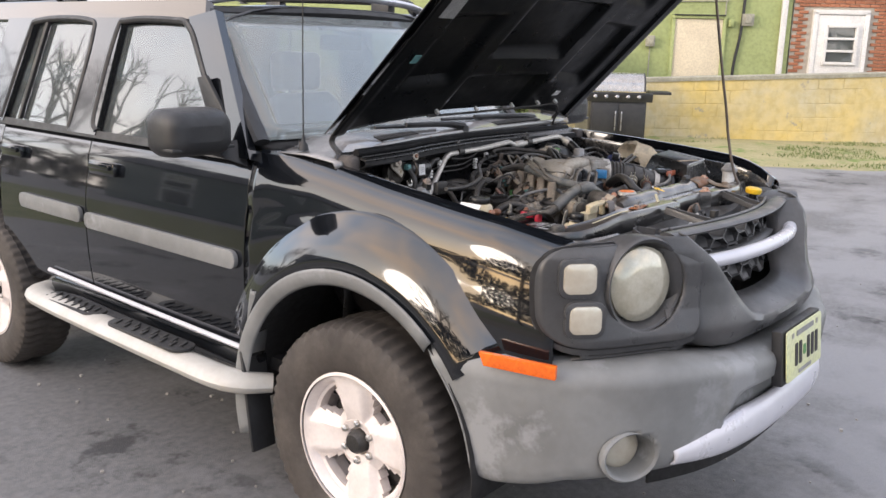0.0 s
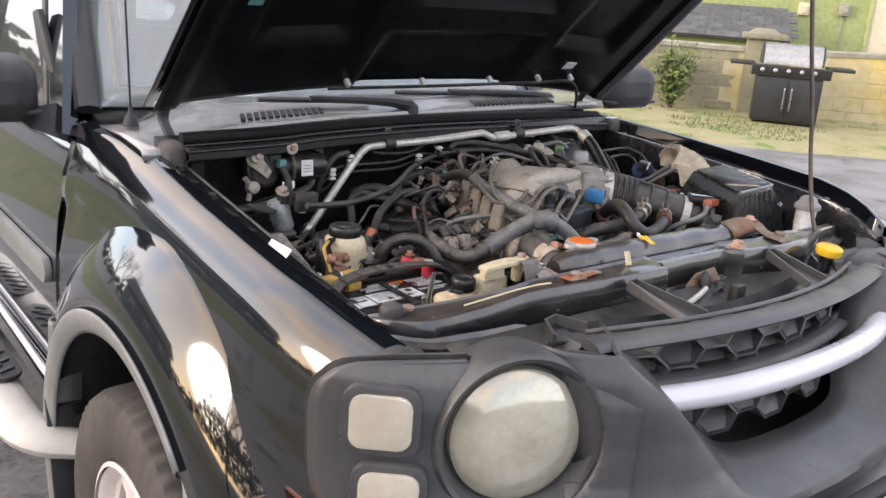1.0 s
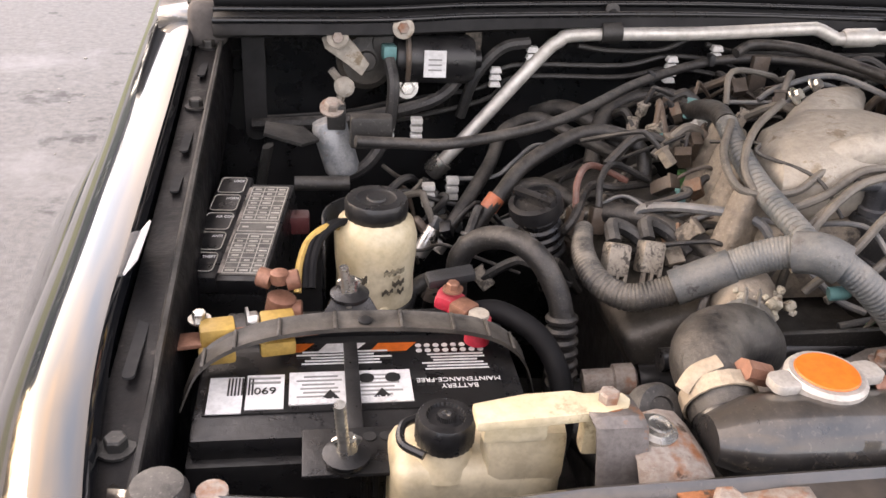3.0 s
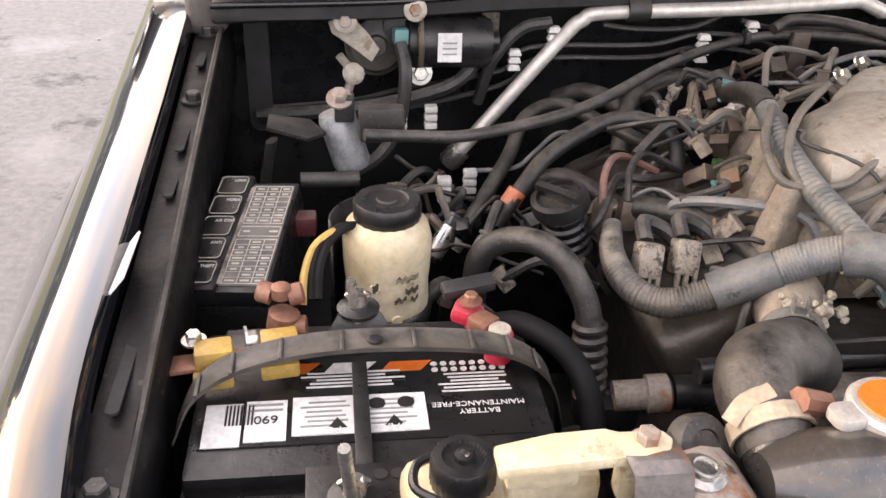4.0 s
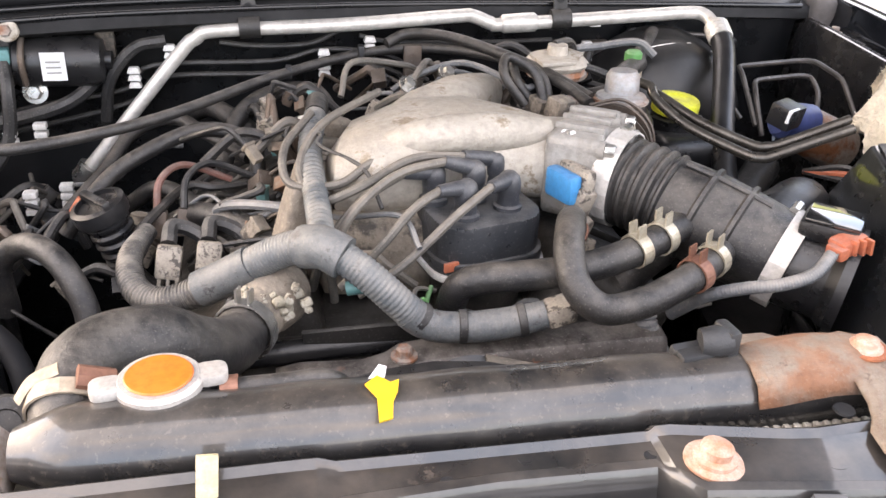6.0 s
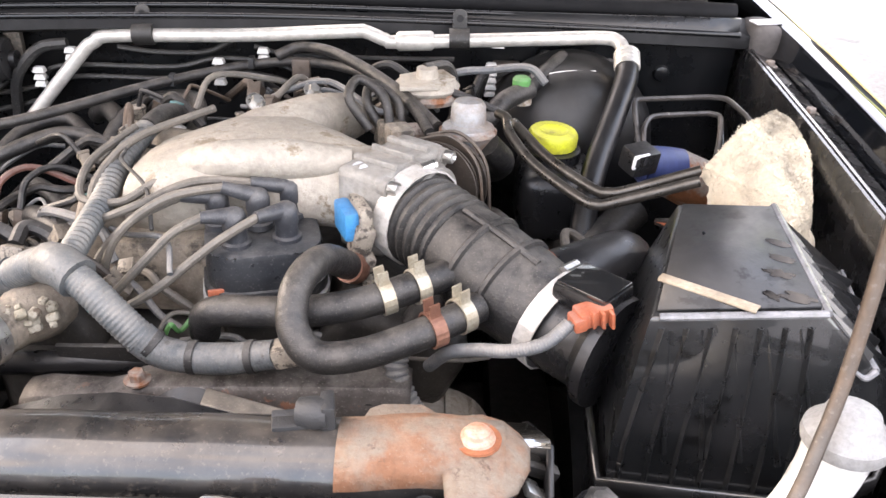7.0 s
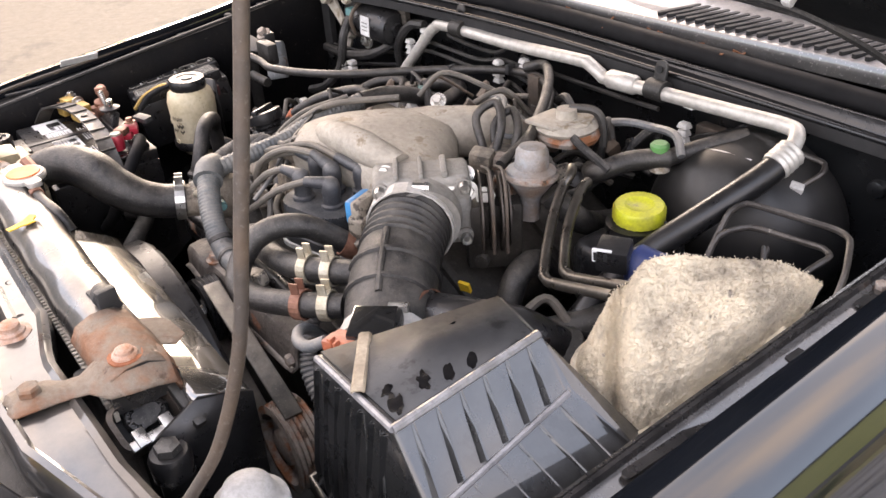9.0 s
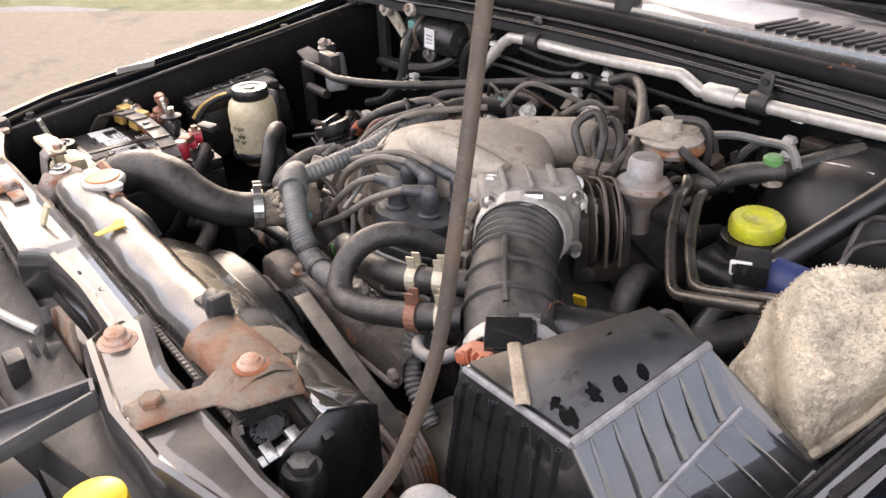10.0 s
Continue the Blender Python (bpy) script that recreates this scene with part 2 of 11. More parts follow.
LEAD = material("faded_lead", (0.075, 0.07, 0.062), 0.55, second=(0.14, 0.125, 0.105), scale=20, dust=0.4, dust_color=(0.34, 0.30, 0.25))
DIRTY_PLUG = material("dirty_connector", (0.34, 0.30, 0.245), 0.6, second=(0.22, 0.19, 0.155), scale=40, spots=(0.07, 0.06, 0.05), spot_scale=90, spot_at=0.52, bump=0.3)
CRUST = material("corrosion_crust", (0.46, 0.43, 0.36), 0.9, second=(0.3, 0.27, 0.2), scale=40, bump=1.0, bump_scale=120, spots=(0.13, 0.1, 0.075), spot_scale=60, spot_at=0.55)
# pale grey for the sky's highlight on the air box's bevelled edges
GLINT_EDGE = material("glinting_black_plastic", (0.24, 0.24, 0.25), 0.35, second=(0.13, 0.13, 0.135), scale=40, grit=0.2, coat=0.4)
STRAP = material("dusty_strap", (0.030, 0.028, 0.026), 0.42, second=(0.07, 0.063, 0.055), scale=40, dust=0.30, dust_color=(0.21, 0.19, 0.165), bump=0.15)
SMUDGE = material("worn_black_print", (0.05, 0.043, 0.033), 0.6, second=(0.30, 0.26, 0.18), scale=90, mix=(0.5, 0.6))
DARK_RUST = material("brown_rusty_tin", (0.185, 0.150, 0.118), 0.75, metal=0.15, second=(0.20, 0.095, 0.05), scale=22, mix=(0.46, 0.60), bump=0.7, bump_scale=110,
                     dust=0.25, dust_color=(0.34, 0.285, 0.225), spots=(0.075, 0.045, 0.03), spot_scale=30, spot_at=0.60)
TAPE_CREAM = material("cream_tape", (0.52, 0.46, 0.30), 0.6, second=(0.42, 0.36, 0.22), scale=40)
FOAM = material("foam_pad", (0.10, 0.09, 0.085), 0.9)
SEAT = material("grey_seat_cloth", (0.16, 0.16, 0.165), 0.9, second=(0.12, 0.12, 0.125), scale=20)
LAMP_LENS = material("hazy_lamp_lens", (0.54, 0.515, 0.42), 0.18, second=(0.40, 0.37, 0.28), scale=12, coat=0.8, rough_var=0.08, metal=0.35, grit=0.15)
LAMP_SMALL = material("cream_lamp_lens", (0.6, 0.56, 0.46), 0.16, second=(0.5, 0.45, 0.36), scale=9, coat=1.0, metal=0.3, grit=0.1)
PLATE = material("pale_yellow_plate", (0.66, 0.68, 0.36), 0.4, second=(0.6, 0.62, 0.4), scale=9)
BAND = material("pale_band_steel", (0.58, 0.56, 0.53), 0.55, metal=0.2, second=(0.46, 0.43, 0.39), scale=22, spots=(0.30, 0.25, 0.20), spot_scale=60, spot_at=0.62)
PALE_RUST = material("pale_rusty_bolt", (0.46, 0.34, 0.28), 0.7, second=(0.36, 0.17, 0.09), scale=60, bump=0.4)
GLASS = glass("hazy_windshield_glass", (0.80, 0.86, 0.85), ior=1.75, clear=0.85)
GLASS_TINT = glass("dark_tinted_glass", (0.30, 0.33, 0.33), ior=1.95, clear=0.8)
# near-black; also stands in for the shade inside openings, gaps and holes
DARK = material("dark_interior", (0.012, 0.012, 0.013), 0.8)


# ---- shaping ----
def finish(name, bm, mat, parent=None, label="", smooth=True, solid=0.0, at=None):
    bmesh.ops.recalc_face_normals(bm, faces=bm.faces) if not solid else None
    me = bpy.data.meshes.new(name)
    bm.to_mesh(me)
    bm.free()
    me.materials.append(mat)
    if smooth:
        me.shade_smooth()
        me.set_sharp_from_angle(angle=radians(38))
    ob = new(name, me)
    if at is not None:
        ob.matrix_world = at
    if parent is not None:
        ob.parent = parent
        ob.matrix_parent_inverse = parent.matrix_world.inverted()
    if solid:
        mod = ob.modifiers.new("thickness", "SOLIDIFY")
        mod.thickness, mod.offset = solid, 0
    if label:
        ob["label"] = label
    return ob


def part(name, bm, mat, parent, label="", smooth=True, solid=0.0):
    return finish(name, bm, mat, parent, label, smooth, solid)


def thing(name, label, category, at=(0, 0, 0), group="", kind=""):
    ob = new(name)
    ob.empty_display_size = 0.02
    ob.matrix_world = Matrix.Translation(at)
    return tagged(ob, label, category, group, kind)


def spline(pts, steps=6):
    """A smooth line through the points."""
    p = [Vector(q) for q in pts]
    if len(p) < 3:
        return p
    p = [p[0] * 2 - p[1], *p, p[-1] * 2 - p[-2]]
    out = []
    for i in range(1, len(p) - 2):
        a, b, c, d = p[i - 1:i + 3]
        for k in range(steps):
            t = k / steps
            out.append(0.5 * ((2 * b) + (c - a) * t + (2 * a - 5 * b + 4 * c - d) * t * t + (3 * b - a - 3 * c + d) * t ** 3))
    out.append(p[-2])
    return out


def tube(pts, r, seg=12, steps=6, ribs=0, depth=0.1, bm=None, flat=1.0, smooth_line=True):
    """A round hose or pipe along the points. r: one radius, or one for each point. ribs: how many rings it has."""
    bm = bm or bmesh.new()
    line = spline(pts, steps) if smooth_line else [Vector(q) for q in pts]
    if ribs:
        length = [0.0]
        for a, b in zip(line, line[1:]):
            length.append(length[-1] + (b - a).length)
        dense, n = [], ribs * 4
        for k in range(n + 1):
            d = length[-1] * k / n
            i = max(j for j in range(len(line)) if length[j] <= d + 1e-9)
            i = min(i, len(line) - 2)
            f = (d - length[i]) / max(1e-9, length[i + 1] - length[i])
            dense.append(line[i].lerp(line[i + 1], f))
        line = dense
    radii = r if isinstance(r, (list, tuple)) else [r, r]
    rings, side = [], None
    for i, p in enumerate(line):
        ahead = (line[min(i + 1, len(line) - 1)] - line[max(i - 1, 0)]).normalized()
        if side is None:
            side = ahead.orthogonal().normalized()
            if flat != 1.0:
                side = ahead.cross(Vector((0, 0, 1))).normalized()
        side = (side - ahead * side.dot(ahead)).normalized()
        up = ahead.cross(side)
        f = i / max(1, len(line) - 1) * (len(radii) - 1)
        k = min(int(f), len(radii) - 2)
        rad = radii[k] + (radii[k + 1] - radii[k]) * (f - k)
        if ribs:
            rad *= 1 + (depth if i % 4 in (1, 2) else -depth)
        rings.append([bm.verts.new(p + rad * (side * math.cos(a) + up * flat * math.sin(a)))
                      for a in (2 * math.pi * j / seg for j in range(seg))])
    for a, b in zip(rings, rings[1:]):
        for j in range(seg):
            bm.faces.new((a[j], a[(j + 1) % seg], b[(j + 1) % seg], b[j]))
    bm.faces.new(rings[0][::-1])
    bm.faces.new(rings[-1])
    return bm


def axes_at(at, axis=(0, 0, 1)):
    return Matrix.Translation(at) @ Vector(axis).to_track_quat("Z", "Y").to_matrix().to_4x4()


def lathe(profile, at, axis=(0, 0, 1), seg=28, bm=None, teeth=0, tooth=0.0, cap=True):
    """A turned body: the profile's (radius, height) about the axis."""
    bm = bm or bmesh.new()
    m = axes_at(at, axis)
    rings = []
    for r, h in profile:
        rings.append([bm.verts.new(m @ Vector(((r + (tooth if teeth and j % 2 else 0)) * math.cos(2 * math.pi * j / seg),
                                               (r + (tooth if teeth and j % 2 else 0)) * math.sin(2 * math.pi * j / seg), h))) for j in range(seg)])
    for a, b in zip(rings, rings[1:]):
        for j in range(seg):
            bm.faces.new((a[j], a[(j + 1) % seg], b[(j + 1) % seg], b[j]))
    if cap and profile[0][0] > 1e-4:
        bm.faces.new(rings[0][::-1])
    if cap and profile[-1][0] > 1e-4:
        bm.faces.new(rings[-1])
    bmesh.ops.remove_doubles(bm, verts=bm.verts, dist=1e-5)
    return bm


def block(at, size, turn=(0, 0, 0), bevel=0.004, bm=None, taper=1.0, segments=2):
    """A bevelled box about its middle. taper: the top's size to the bottom's."""
    own = bmesh.new()
    bmesh.ops.create_cube(own, size=1)
    for v in own.verts:
        k = taper if v.co.z > 0 else 1.0
        v.co = Vector((v.co.x * size[0] * k, v.co.y * size[1] * k, v.co.z * size[2]))
    if bevel:
        bmesh.ops.bevel(own, geom=own.edges[:], offset=min(bevel, min(size) * 0.45), segments=segments, profile=0.6, affect="EDGES")
    own.transform(pose(*at, *turn))
    if bm is None:
        return own
    return merge(bm, own)


def merge(bm, other):
    me = bpy.data.meshes.new("joined")
    other.to_mesh(me)
    other.free()
    bm.from_mesh(me)
    bpy.data.meshes.remove(me)
    return bm


def sheet(rows, bm=None, close=False):
    """A skin through rows of points, all of one length."""
    bm = bm or bmesh.new()
    grid = [[bm.verts.new(p) for p in row] for row in rows]
    for a, b in zip(grid, grid[1:]):
        n = len(a)
        for j in range(n if close else n - 1):
            k = (j + 1) % n
            bm.faces.new((a[j], a[k], b[k], b[j]))
    return bm


def prism(outline, depth, m=None, bevel=0.0, bm=None):
    """A flat shape in x and y, raised to the depth in z, then moved by m."""
    own = bmesh.new()
    face = own.faces.new([own.verts.new((x, y, 0)) for x, y in outline])
    res = bmesh.ops.extrude_face_region(own, geom=[face])
    bmesh.ops.translate(own, verts=[v for v in res["geom"] if isinstance(v, bmesh.types.BMVert)], vec=(0, 0, depth))
    bmesh.ops.recalc_face_normals(own, faces=own.faces)
    if bevel:
        bmesh.ops.bevel(own, geom=own.edges[:], offset=bevel, segments=2, profile=0.6, affect="EDGES")
    if m is not None:
        own.transform(m)
    return own if bm is None else merge(bm, own)


def rounded(w, h, r, n=4):
    out = []
    for cx, cy, a0 in ((w / 2 - r, h / 2 - r, 0), (-w / 2 + r, h / 2 - r, 90), (-w / 2 + r, -h / 2 + r, 180), (w / 2 - r, -h / 2 + r, 270)):
        for k in range(n + 1):
            a = radians(a0 + 90 * k / n)
            out.append((cx + r * math.cos(a), cy + r * math.sin(a)))
    return out


def interp(x, table):
    """Straight between the rows of a small table."""
    return float(np.interp(x, [a for a, _ in table], [b for _, b in table]))


def bolt(at, r, axis=(0, 0, 1), mat=STEEL, parent=None, washer=True, label="", name="bolt"):
    bm = lathe([(r, 0), (r, r * 0.9), (r * 0.85, r * 1.1), (0, r * 1.1)], at, axis, seg=6)
    if washer:
        lathe([(r * 1.6, -r * 0.3), (r * 1.6, 0.0), (0, 0.0)], at, axis, seg=16, bm=bm)
    return part(name, bm, mat, parent, label, smooth=False)


def clamp(at, axis, r, mat, parent, width=0.012, label="", ears=True):
    bm = lathe([(r, -width / 2), (r + 0.002, -width / 2), (r + 0.002, width / 2), (r, width / 2)], at, axis, seg=20, cap=False)
    if ears:
        m = axes_at(at, axis)
        for dx in (-0.006, 0.006):
            own = block((0, 0, 0), (0.002, 0.014, width * 0.8), bevel=0)
            own.transform(m @ pose(dx, r + 0.007, 0))
            merge(bm, own)
    return part("hose_clamp", bm, mat, parent, label, smooth=False)


# ---- ground, lawn, wall and houses round the lot ----
def ground_material(name, color, second, stain, bump, scale=0.8, grain=70, rough=0.85, spec=0.4, pale=None):
    m = material(name, color, rough, second=second, scale=scale, mix=(0.35, 0.7), bump=bump, bump_scale=grain, spots=stain, spot_scale=1.7,
                 spot_at=0.56, spec=spec, pale=pale)
    return m


ASPHALT = ground_material("worn_asphalt", (0.135, 0.135, 0.139), (0.205, 0.203, 0.204), (0.066, 0.066, 0.069), 1.0, rough=0.72, scale=26, grain=190, spec=0.3, pale=(0.255, 0.255, 0.265))
LAWN = ground_material("dry_lawn", (0.265, 0.26, 0.12), (0.37, 0.325, 0.19), (0.14, 0.20, 0.05), 1.0, scale=2.2)
LAWN_GREEN = ground_material("green_verge", (0.09, 0.105, 0.04), (0.14, 0.14, 0.07), (0.06, 0.075, 0.03), 1.0, scale=3.0)
CONCRETE = material("mossy_concrete", (0.46, 0.42, 0.29), 0.9, second=(0.60, 0.45, 0.13), scale=0.75, mix=(0.38, 0.68), bump=0.8, bump_scale=40,
                    spots=(0.30, 0.28, 0.22), spot_scale=3.1, spot_at=0.62)
GREY_BLOCK = material("weathered_grey_block", (0.30, 0.28, 0.19), 0.9, second=(0.22, 0.21, 0.15), scale=1.6, mix=(0.38, 0.68), bump=0.8, bump_scale=40,
                     spots=(0.34, 0.27, 0.11), spot_scale=2.2, spot_at=0.62)
COPING = material("grey_coping", (0.36, 0.35, 0.28), 0.9, second=(0.26, 0.25, 0.2), scale=3, bump=0.6)
GREEN_WALL = material("pale_green_block_paint", (0.37, 0.42, 0.18), 0.8, second=(0.33, 0.38, 0.16), scale=1.4, bump=0.3, bump_scale=30)
CREAM = material("cream_door_paint", (0.66, 0.58, 0.42), 0.6, second=(0.6, 0.52, 0.38), scale=3)
BRICK = material("red_brick", (0.44, 0.185, 0.095), 0.85, second=(0.34, 0.135, 0.075), scale=9, bump=0.5, island=0.55)
MORTAR = material("pale_mortar", (0.44, 0.40, 0.34), 0.95, second=(0.36, 0.33, 0.28), scale=12, bump=0.4)
WHITE_PAINT = material("white_trim_paint", (0.72, 0.71, 0.68), 0.5, second=(0.64, 0.63, 0.6), scale=4)
SHINGLE = material("grey_shingles", (0.10, 0.105, 0.115), 0.9, second=(0.15, 0.15, 0.155), scale=6, bump=0.7, bump_scale=50, island=0.5)
SIDING = material("grey_green_siding", (0.20, 0.22, 0.20), 0.7, second=(0.17, 0.19, 0.17), scale=2)
BARK = material("grey_bark", (0.07, 0.06, 0.05), 0.9, second=(0.11, 0.095, 0.08), scale=9, bump=0.8, bump_scale=40)
LEAF = material("shrub_leaves", (0.15, 0.19, 0.05), 0.7, second=(0.09, 0.13, 0.035), scale=6)
WOODS = material("far_bare_woods", (0.075, 0.068, 0.058), 0.95, second=(0.04, 0.04, 0.034), scale=0.6)
STAINLESS = material("stainless_lid", (0.42, 0.415, 0.41), 0.3, metal=0.85, second=(0.34, 0.335, 0.33), scale=8)
GRILL_BLACK = material("grill_enamel", (0.02, 0.02, 0.022), 0.4, second=(0.03, 0.03, 0.03), scale=8)


def lot():
    bm = bmesh.new()
    n, half = 90, 60.0
    def height(x, y):
        return 0.010 * noise.noise((x * 0.7, y * 0.7, 0.3)) if math.hypot(x, y) > 3 else 0.0
    rows = []
    ticks = [math.copysign(abs(k / (n / 2)) ** 2.2, k) * half for k in range(-n // 2, n // 2 + 1)]
    for x in ticks:
        rows.append([(x, y, height(x, y)) for y in ticks])
    far = 1500.0
    sheet(rows, bm)
    for ax, ay, bx, by in ((-far, -far, far, -half), (-far, half, far, far), (-far, -half, -half, half), (half, -half, far, half)):
        sheet([[(ax, ay, 0), (ax, by, 0)], [(bx, ay, 0), (bx, by, 0)]], bm)
    ground = tagged(finish("ground", bm, ASPHALT), "worn grey asphalt parking lot with patches and damp stains", "asphalt", kind="structure")
    return ground


lot()
# the wall's line runs beside the lot
WALL_A, WALL_D = Vector((10.61, 8.235, 0)), Vector((0.576, -0.817, 0))
WALL_N = Vector((-0.817, -0.576, 0))


def along(d, out=0.0, z=0.0):
    """A place d metres along the retaining wall, out metres in front of it."""
    return WALL_A + WALL_D * d + WALL_N * out + Vector((0, 0, z))


def wall_pose(d, out, z):
    return Matrix.Translation(along(d, out, z)) @ Matrix((WALL_D, -WALL_N, (0, 0, 1))).transposed().to_4x4()


def lawn():
    rows = []
    for i in range(60):
        d = -14 + i * 0.6
        row = []
        for j in range(10):
            out = j / 9 * (3.5 + 0.4 * noise.noise((d * 0.5, 0, 0)))
            p = along(d, out, 0.06 * (1 - j / 9) + 0.02 + 0.025 * noise.noise((d * 2, out * 2, 1)))
            if j == 9:
                p.z = -0.01
            row.append(p)
        rows.append(row)
    return tagged(finish("lawn", sheet(rows), LAWN), "dry straw-coloured lawn strip with green patches along the wall", "lawn", kind="structure")


lawn()


def far_lawn():
    a, way, side = Vector((-7.1, 1.3, 0)), Vector((0.69, 0.72, 0)), Vector((-0.72, 0.69, 0))
    rows = []
    for i in range(40):
        rows.append([a + way * (-18 + i * 1.0) + side * (j * 1.0 - 0.40 + (0.15 * noise.noise((i * 0.7, 0, 3)) if j == 0 else 0)) + Vector((0, 0, 0.02 + 0.03 * noise.noise((i * 0.9, j * 0.9, 0)) if j else -0.02)) for j in range(9)])
    return tagged(finish("lawn_verge", sheet(rows), LAWN_GREEN), "green grass verge beyond the lot", "lawn", kind="structure")


far_lawn()


def pale_strip():
    """Added strip between the lot and the verge: tan asphalt, overexposed brightness in its colour."""
    a, way, side = Vector((-7.1, 1.3, 0)), Vector((0.69, 0.72, 0)), Vector((-0.72, 0.69, 0))
    rows = []
    for i in range(60):
        d = -16 + i * 0.335
        wide = 3.0 + 0.5 * noise.noise((d * 0.6, 2, 0)) + 0.15 * noise.noise((d * 3, 5, 0))
        wide *= max(0.05, min(1.0, (3.8 - d) / 2.6))
        rows.append([a + way * d - side * (wide * j / 8 - 0.05) + Vector((0, 0, 0.007 * (1 - (j / 8) ** 4) + 0.0015)) for j in range(9)])
    mat = ground_material("brightened_tan_asphalt", (0.175, 0.150, 0.116), (0.215, 0.185, 0.145), (0.145, 0.126, 0.10), 1.0, rough=0.85, scale=18, grain=170, spec=0.2)
    return tagged(finish("pavement", sheet(rows), mat), "added strip of tan asphalt beside the verge, brightened in its colour", "pavement", kind="structure")


pale_strip()


def grass():
    bm = bmesh.new()
    rnd = random.Random(4)
    for _ in range(22000):
        d, out = rnd.uniform(-6, 10), rnd.uniform(0.02, 3.3)
        if noise.noise((d * 0.5, out * 1.6, 5)) < 0.16:
            continue
        p = along(d, out, 0.06 * (1 - out / 3.5) + 0.02)
        h, a = rnd.uniform(0.02, 0.055), rnd.uniform(0, 6.28)
        w = Vector((math.cos(a), math.sin(a), 0)) * 0.008
        tip = p + Vector((rnd.uniform(-0.03, 0.03), rnd.uniform(-0.03, 0.03), h))
        bm.faces.new([bm.verts.new(q) for q in (p - w, p + w, tip)])
    return tagged(finish("grass_tufts", bm, LEAF, smooth=False), "short green grass tufts in the dry lawn", "grass", kind="stuff")


grass()


def retaining_wall():
    bm = bmesh.new()
    rows = []
    def top(d):
        return 1.06 + 0.047 * max(0.0, d - 1.5)
    for i in range(64):
        d = -10 + i * 0.4
        rows.append([along(d, 0.02 * noise.noise((d, f, 2)), f * top(d)) for f in (0, 0.25, 0.5, 0.75, 1.0)] + [along(d, -0.25, top(d)), along(d, -0.25, 0)])
    sheet(rows, bm)
    wall = tagged(finish("wall_retaining", bm, CONCRETE), "low concrete block wall stained yellow with moss", "wall", kind="structure")
    own = bmesh.new()
    rows = []
    for i in range(64):
        d = -10 + i * 0.4
        z = top(d) + 0.012 * noise.noise((d * 2, 0, 7))
        rows.append([along(d, 0.03, z - 0.05), along(d, 0.035, z + 0.012), along(d, 0.01, z + 0.03), along(d, -0.26, z + 0.03), along(d, -0.28, z - 0.05)])
    sheet(rows, own)
    part("coping", own, COPING, wall, "grey weathered coping")
    own = bmesh.new()
    block((0, 0, 0.62), (0.50, 0.46, 1.24), bevel=0.02, bm=own)
    block((0, 0, 1.27), (0.66, 0.62, 0.09), bevel=0.025, bm=own)
    block((0, 0, 1.345), (0.52, 0.48, 0.09), bevel=0.04, bm=own, taper=0.55)
    own.transform(wall_pose(1.22, -0.1, 0))
    part("pillar", own, GREY_BLOCK, wall, "square pillar with a sloped cap")
    for i in range(22):
        for j in range(5):
            d = -3.2 + i * 0.43 + (j % 2) * 0.215
            h = top(d) / 5
            if abs(d - 1.22) < 0.46:
                continue
            own = block((0, 0.008, (j + 0.5) * h), (0.418, 0.03, h - 0.012), bevel=0.006, segments=1)
            own.transform(wall_pose(d, 0.0, 0))
            part("wall_block", own, GREY_BLOCK if d < 1.22 else CONCRETE, wall)
    return wall


retaining_wall()


def window_unit(name, parent, w, h, m, rows=3):
    frame_bm = bmesh.new()
    for x in (-w / 2, w / 2):
        block((x, 0, 0), (0.07, 0.09, h + 0.07), bevel=0.006, bm=frame_bm)
    for k in (0, rows):
        block((0, 0, -h / 2 + h * k / rows), (w, 0.09, 0.06), bevel=0.006, bm=frame_bm)
    frame_bm.transform(m)
    win = part(name, frame_bm, WHITE_PAINT, parent, "white window frame")
    for k in range(1, rows):
        own = block((0, -0.004, -h / 2 + h * k / rows), (w - 0.07, 0.07, 0.05), bevel=0.006)
        own.transform(m)
        part("glazing_bar", own, WHITE_PAINT, win)
    for k in range(rows):
        own = block((0, 0.02, -h / 2 + h * (k + 0.5) / rows), (w - 0.07, 0.012, h / rows - 0.06), bevel=0)
        own.transform(m)
        part("pane", own, GLASS_TINT, win, "dark window pane")
    return win


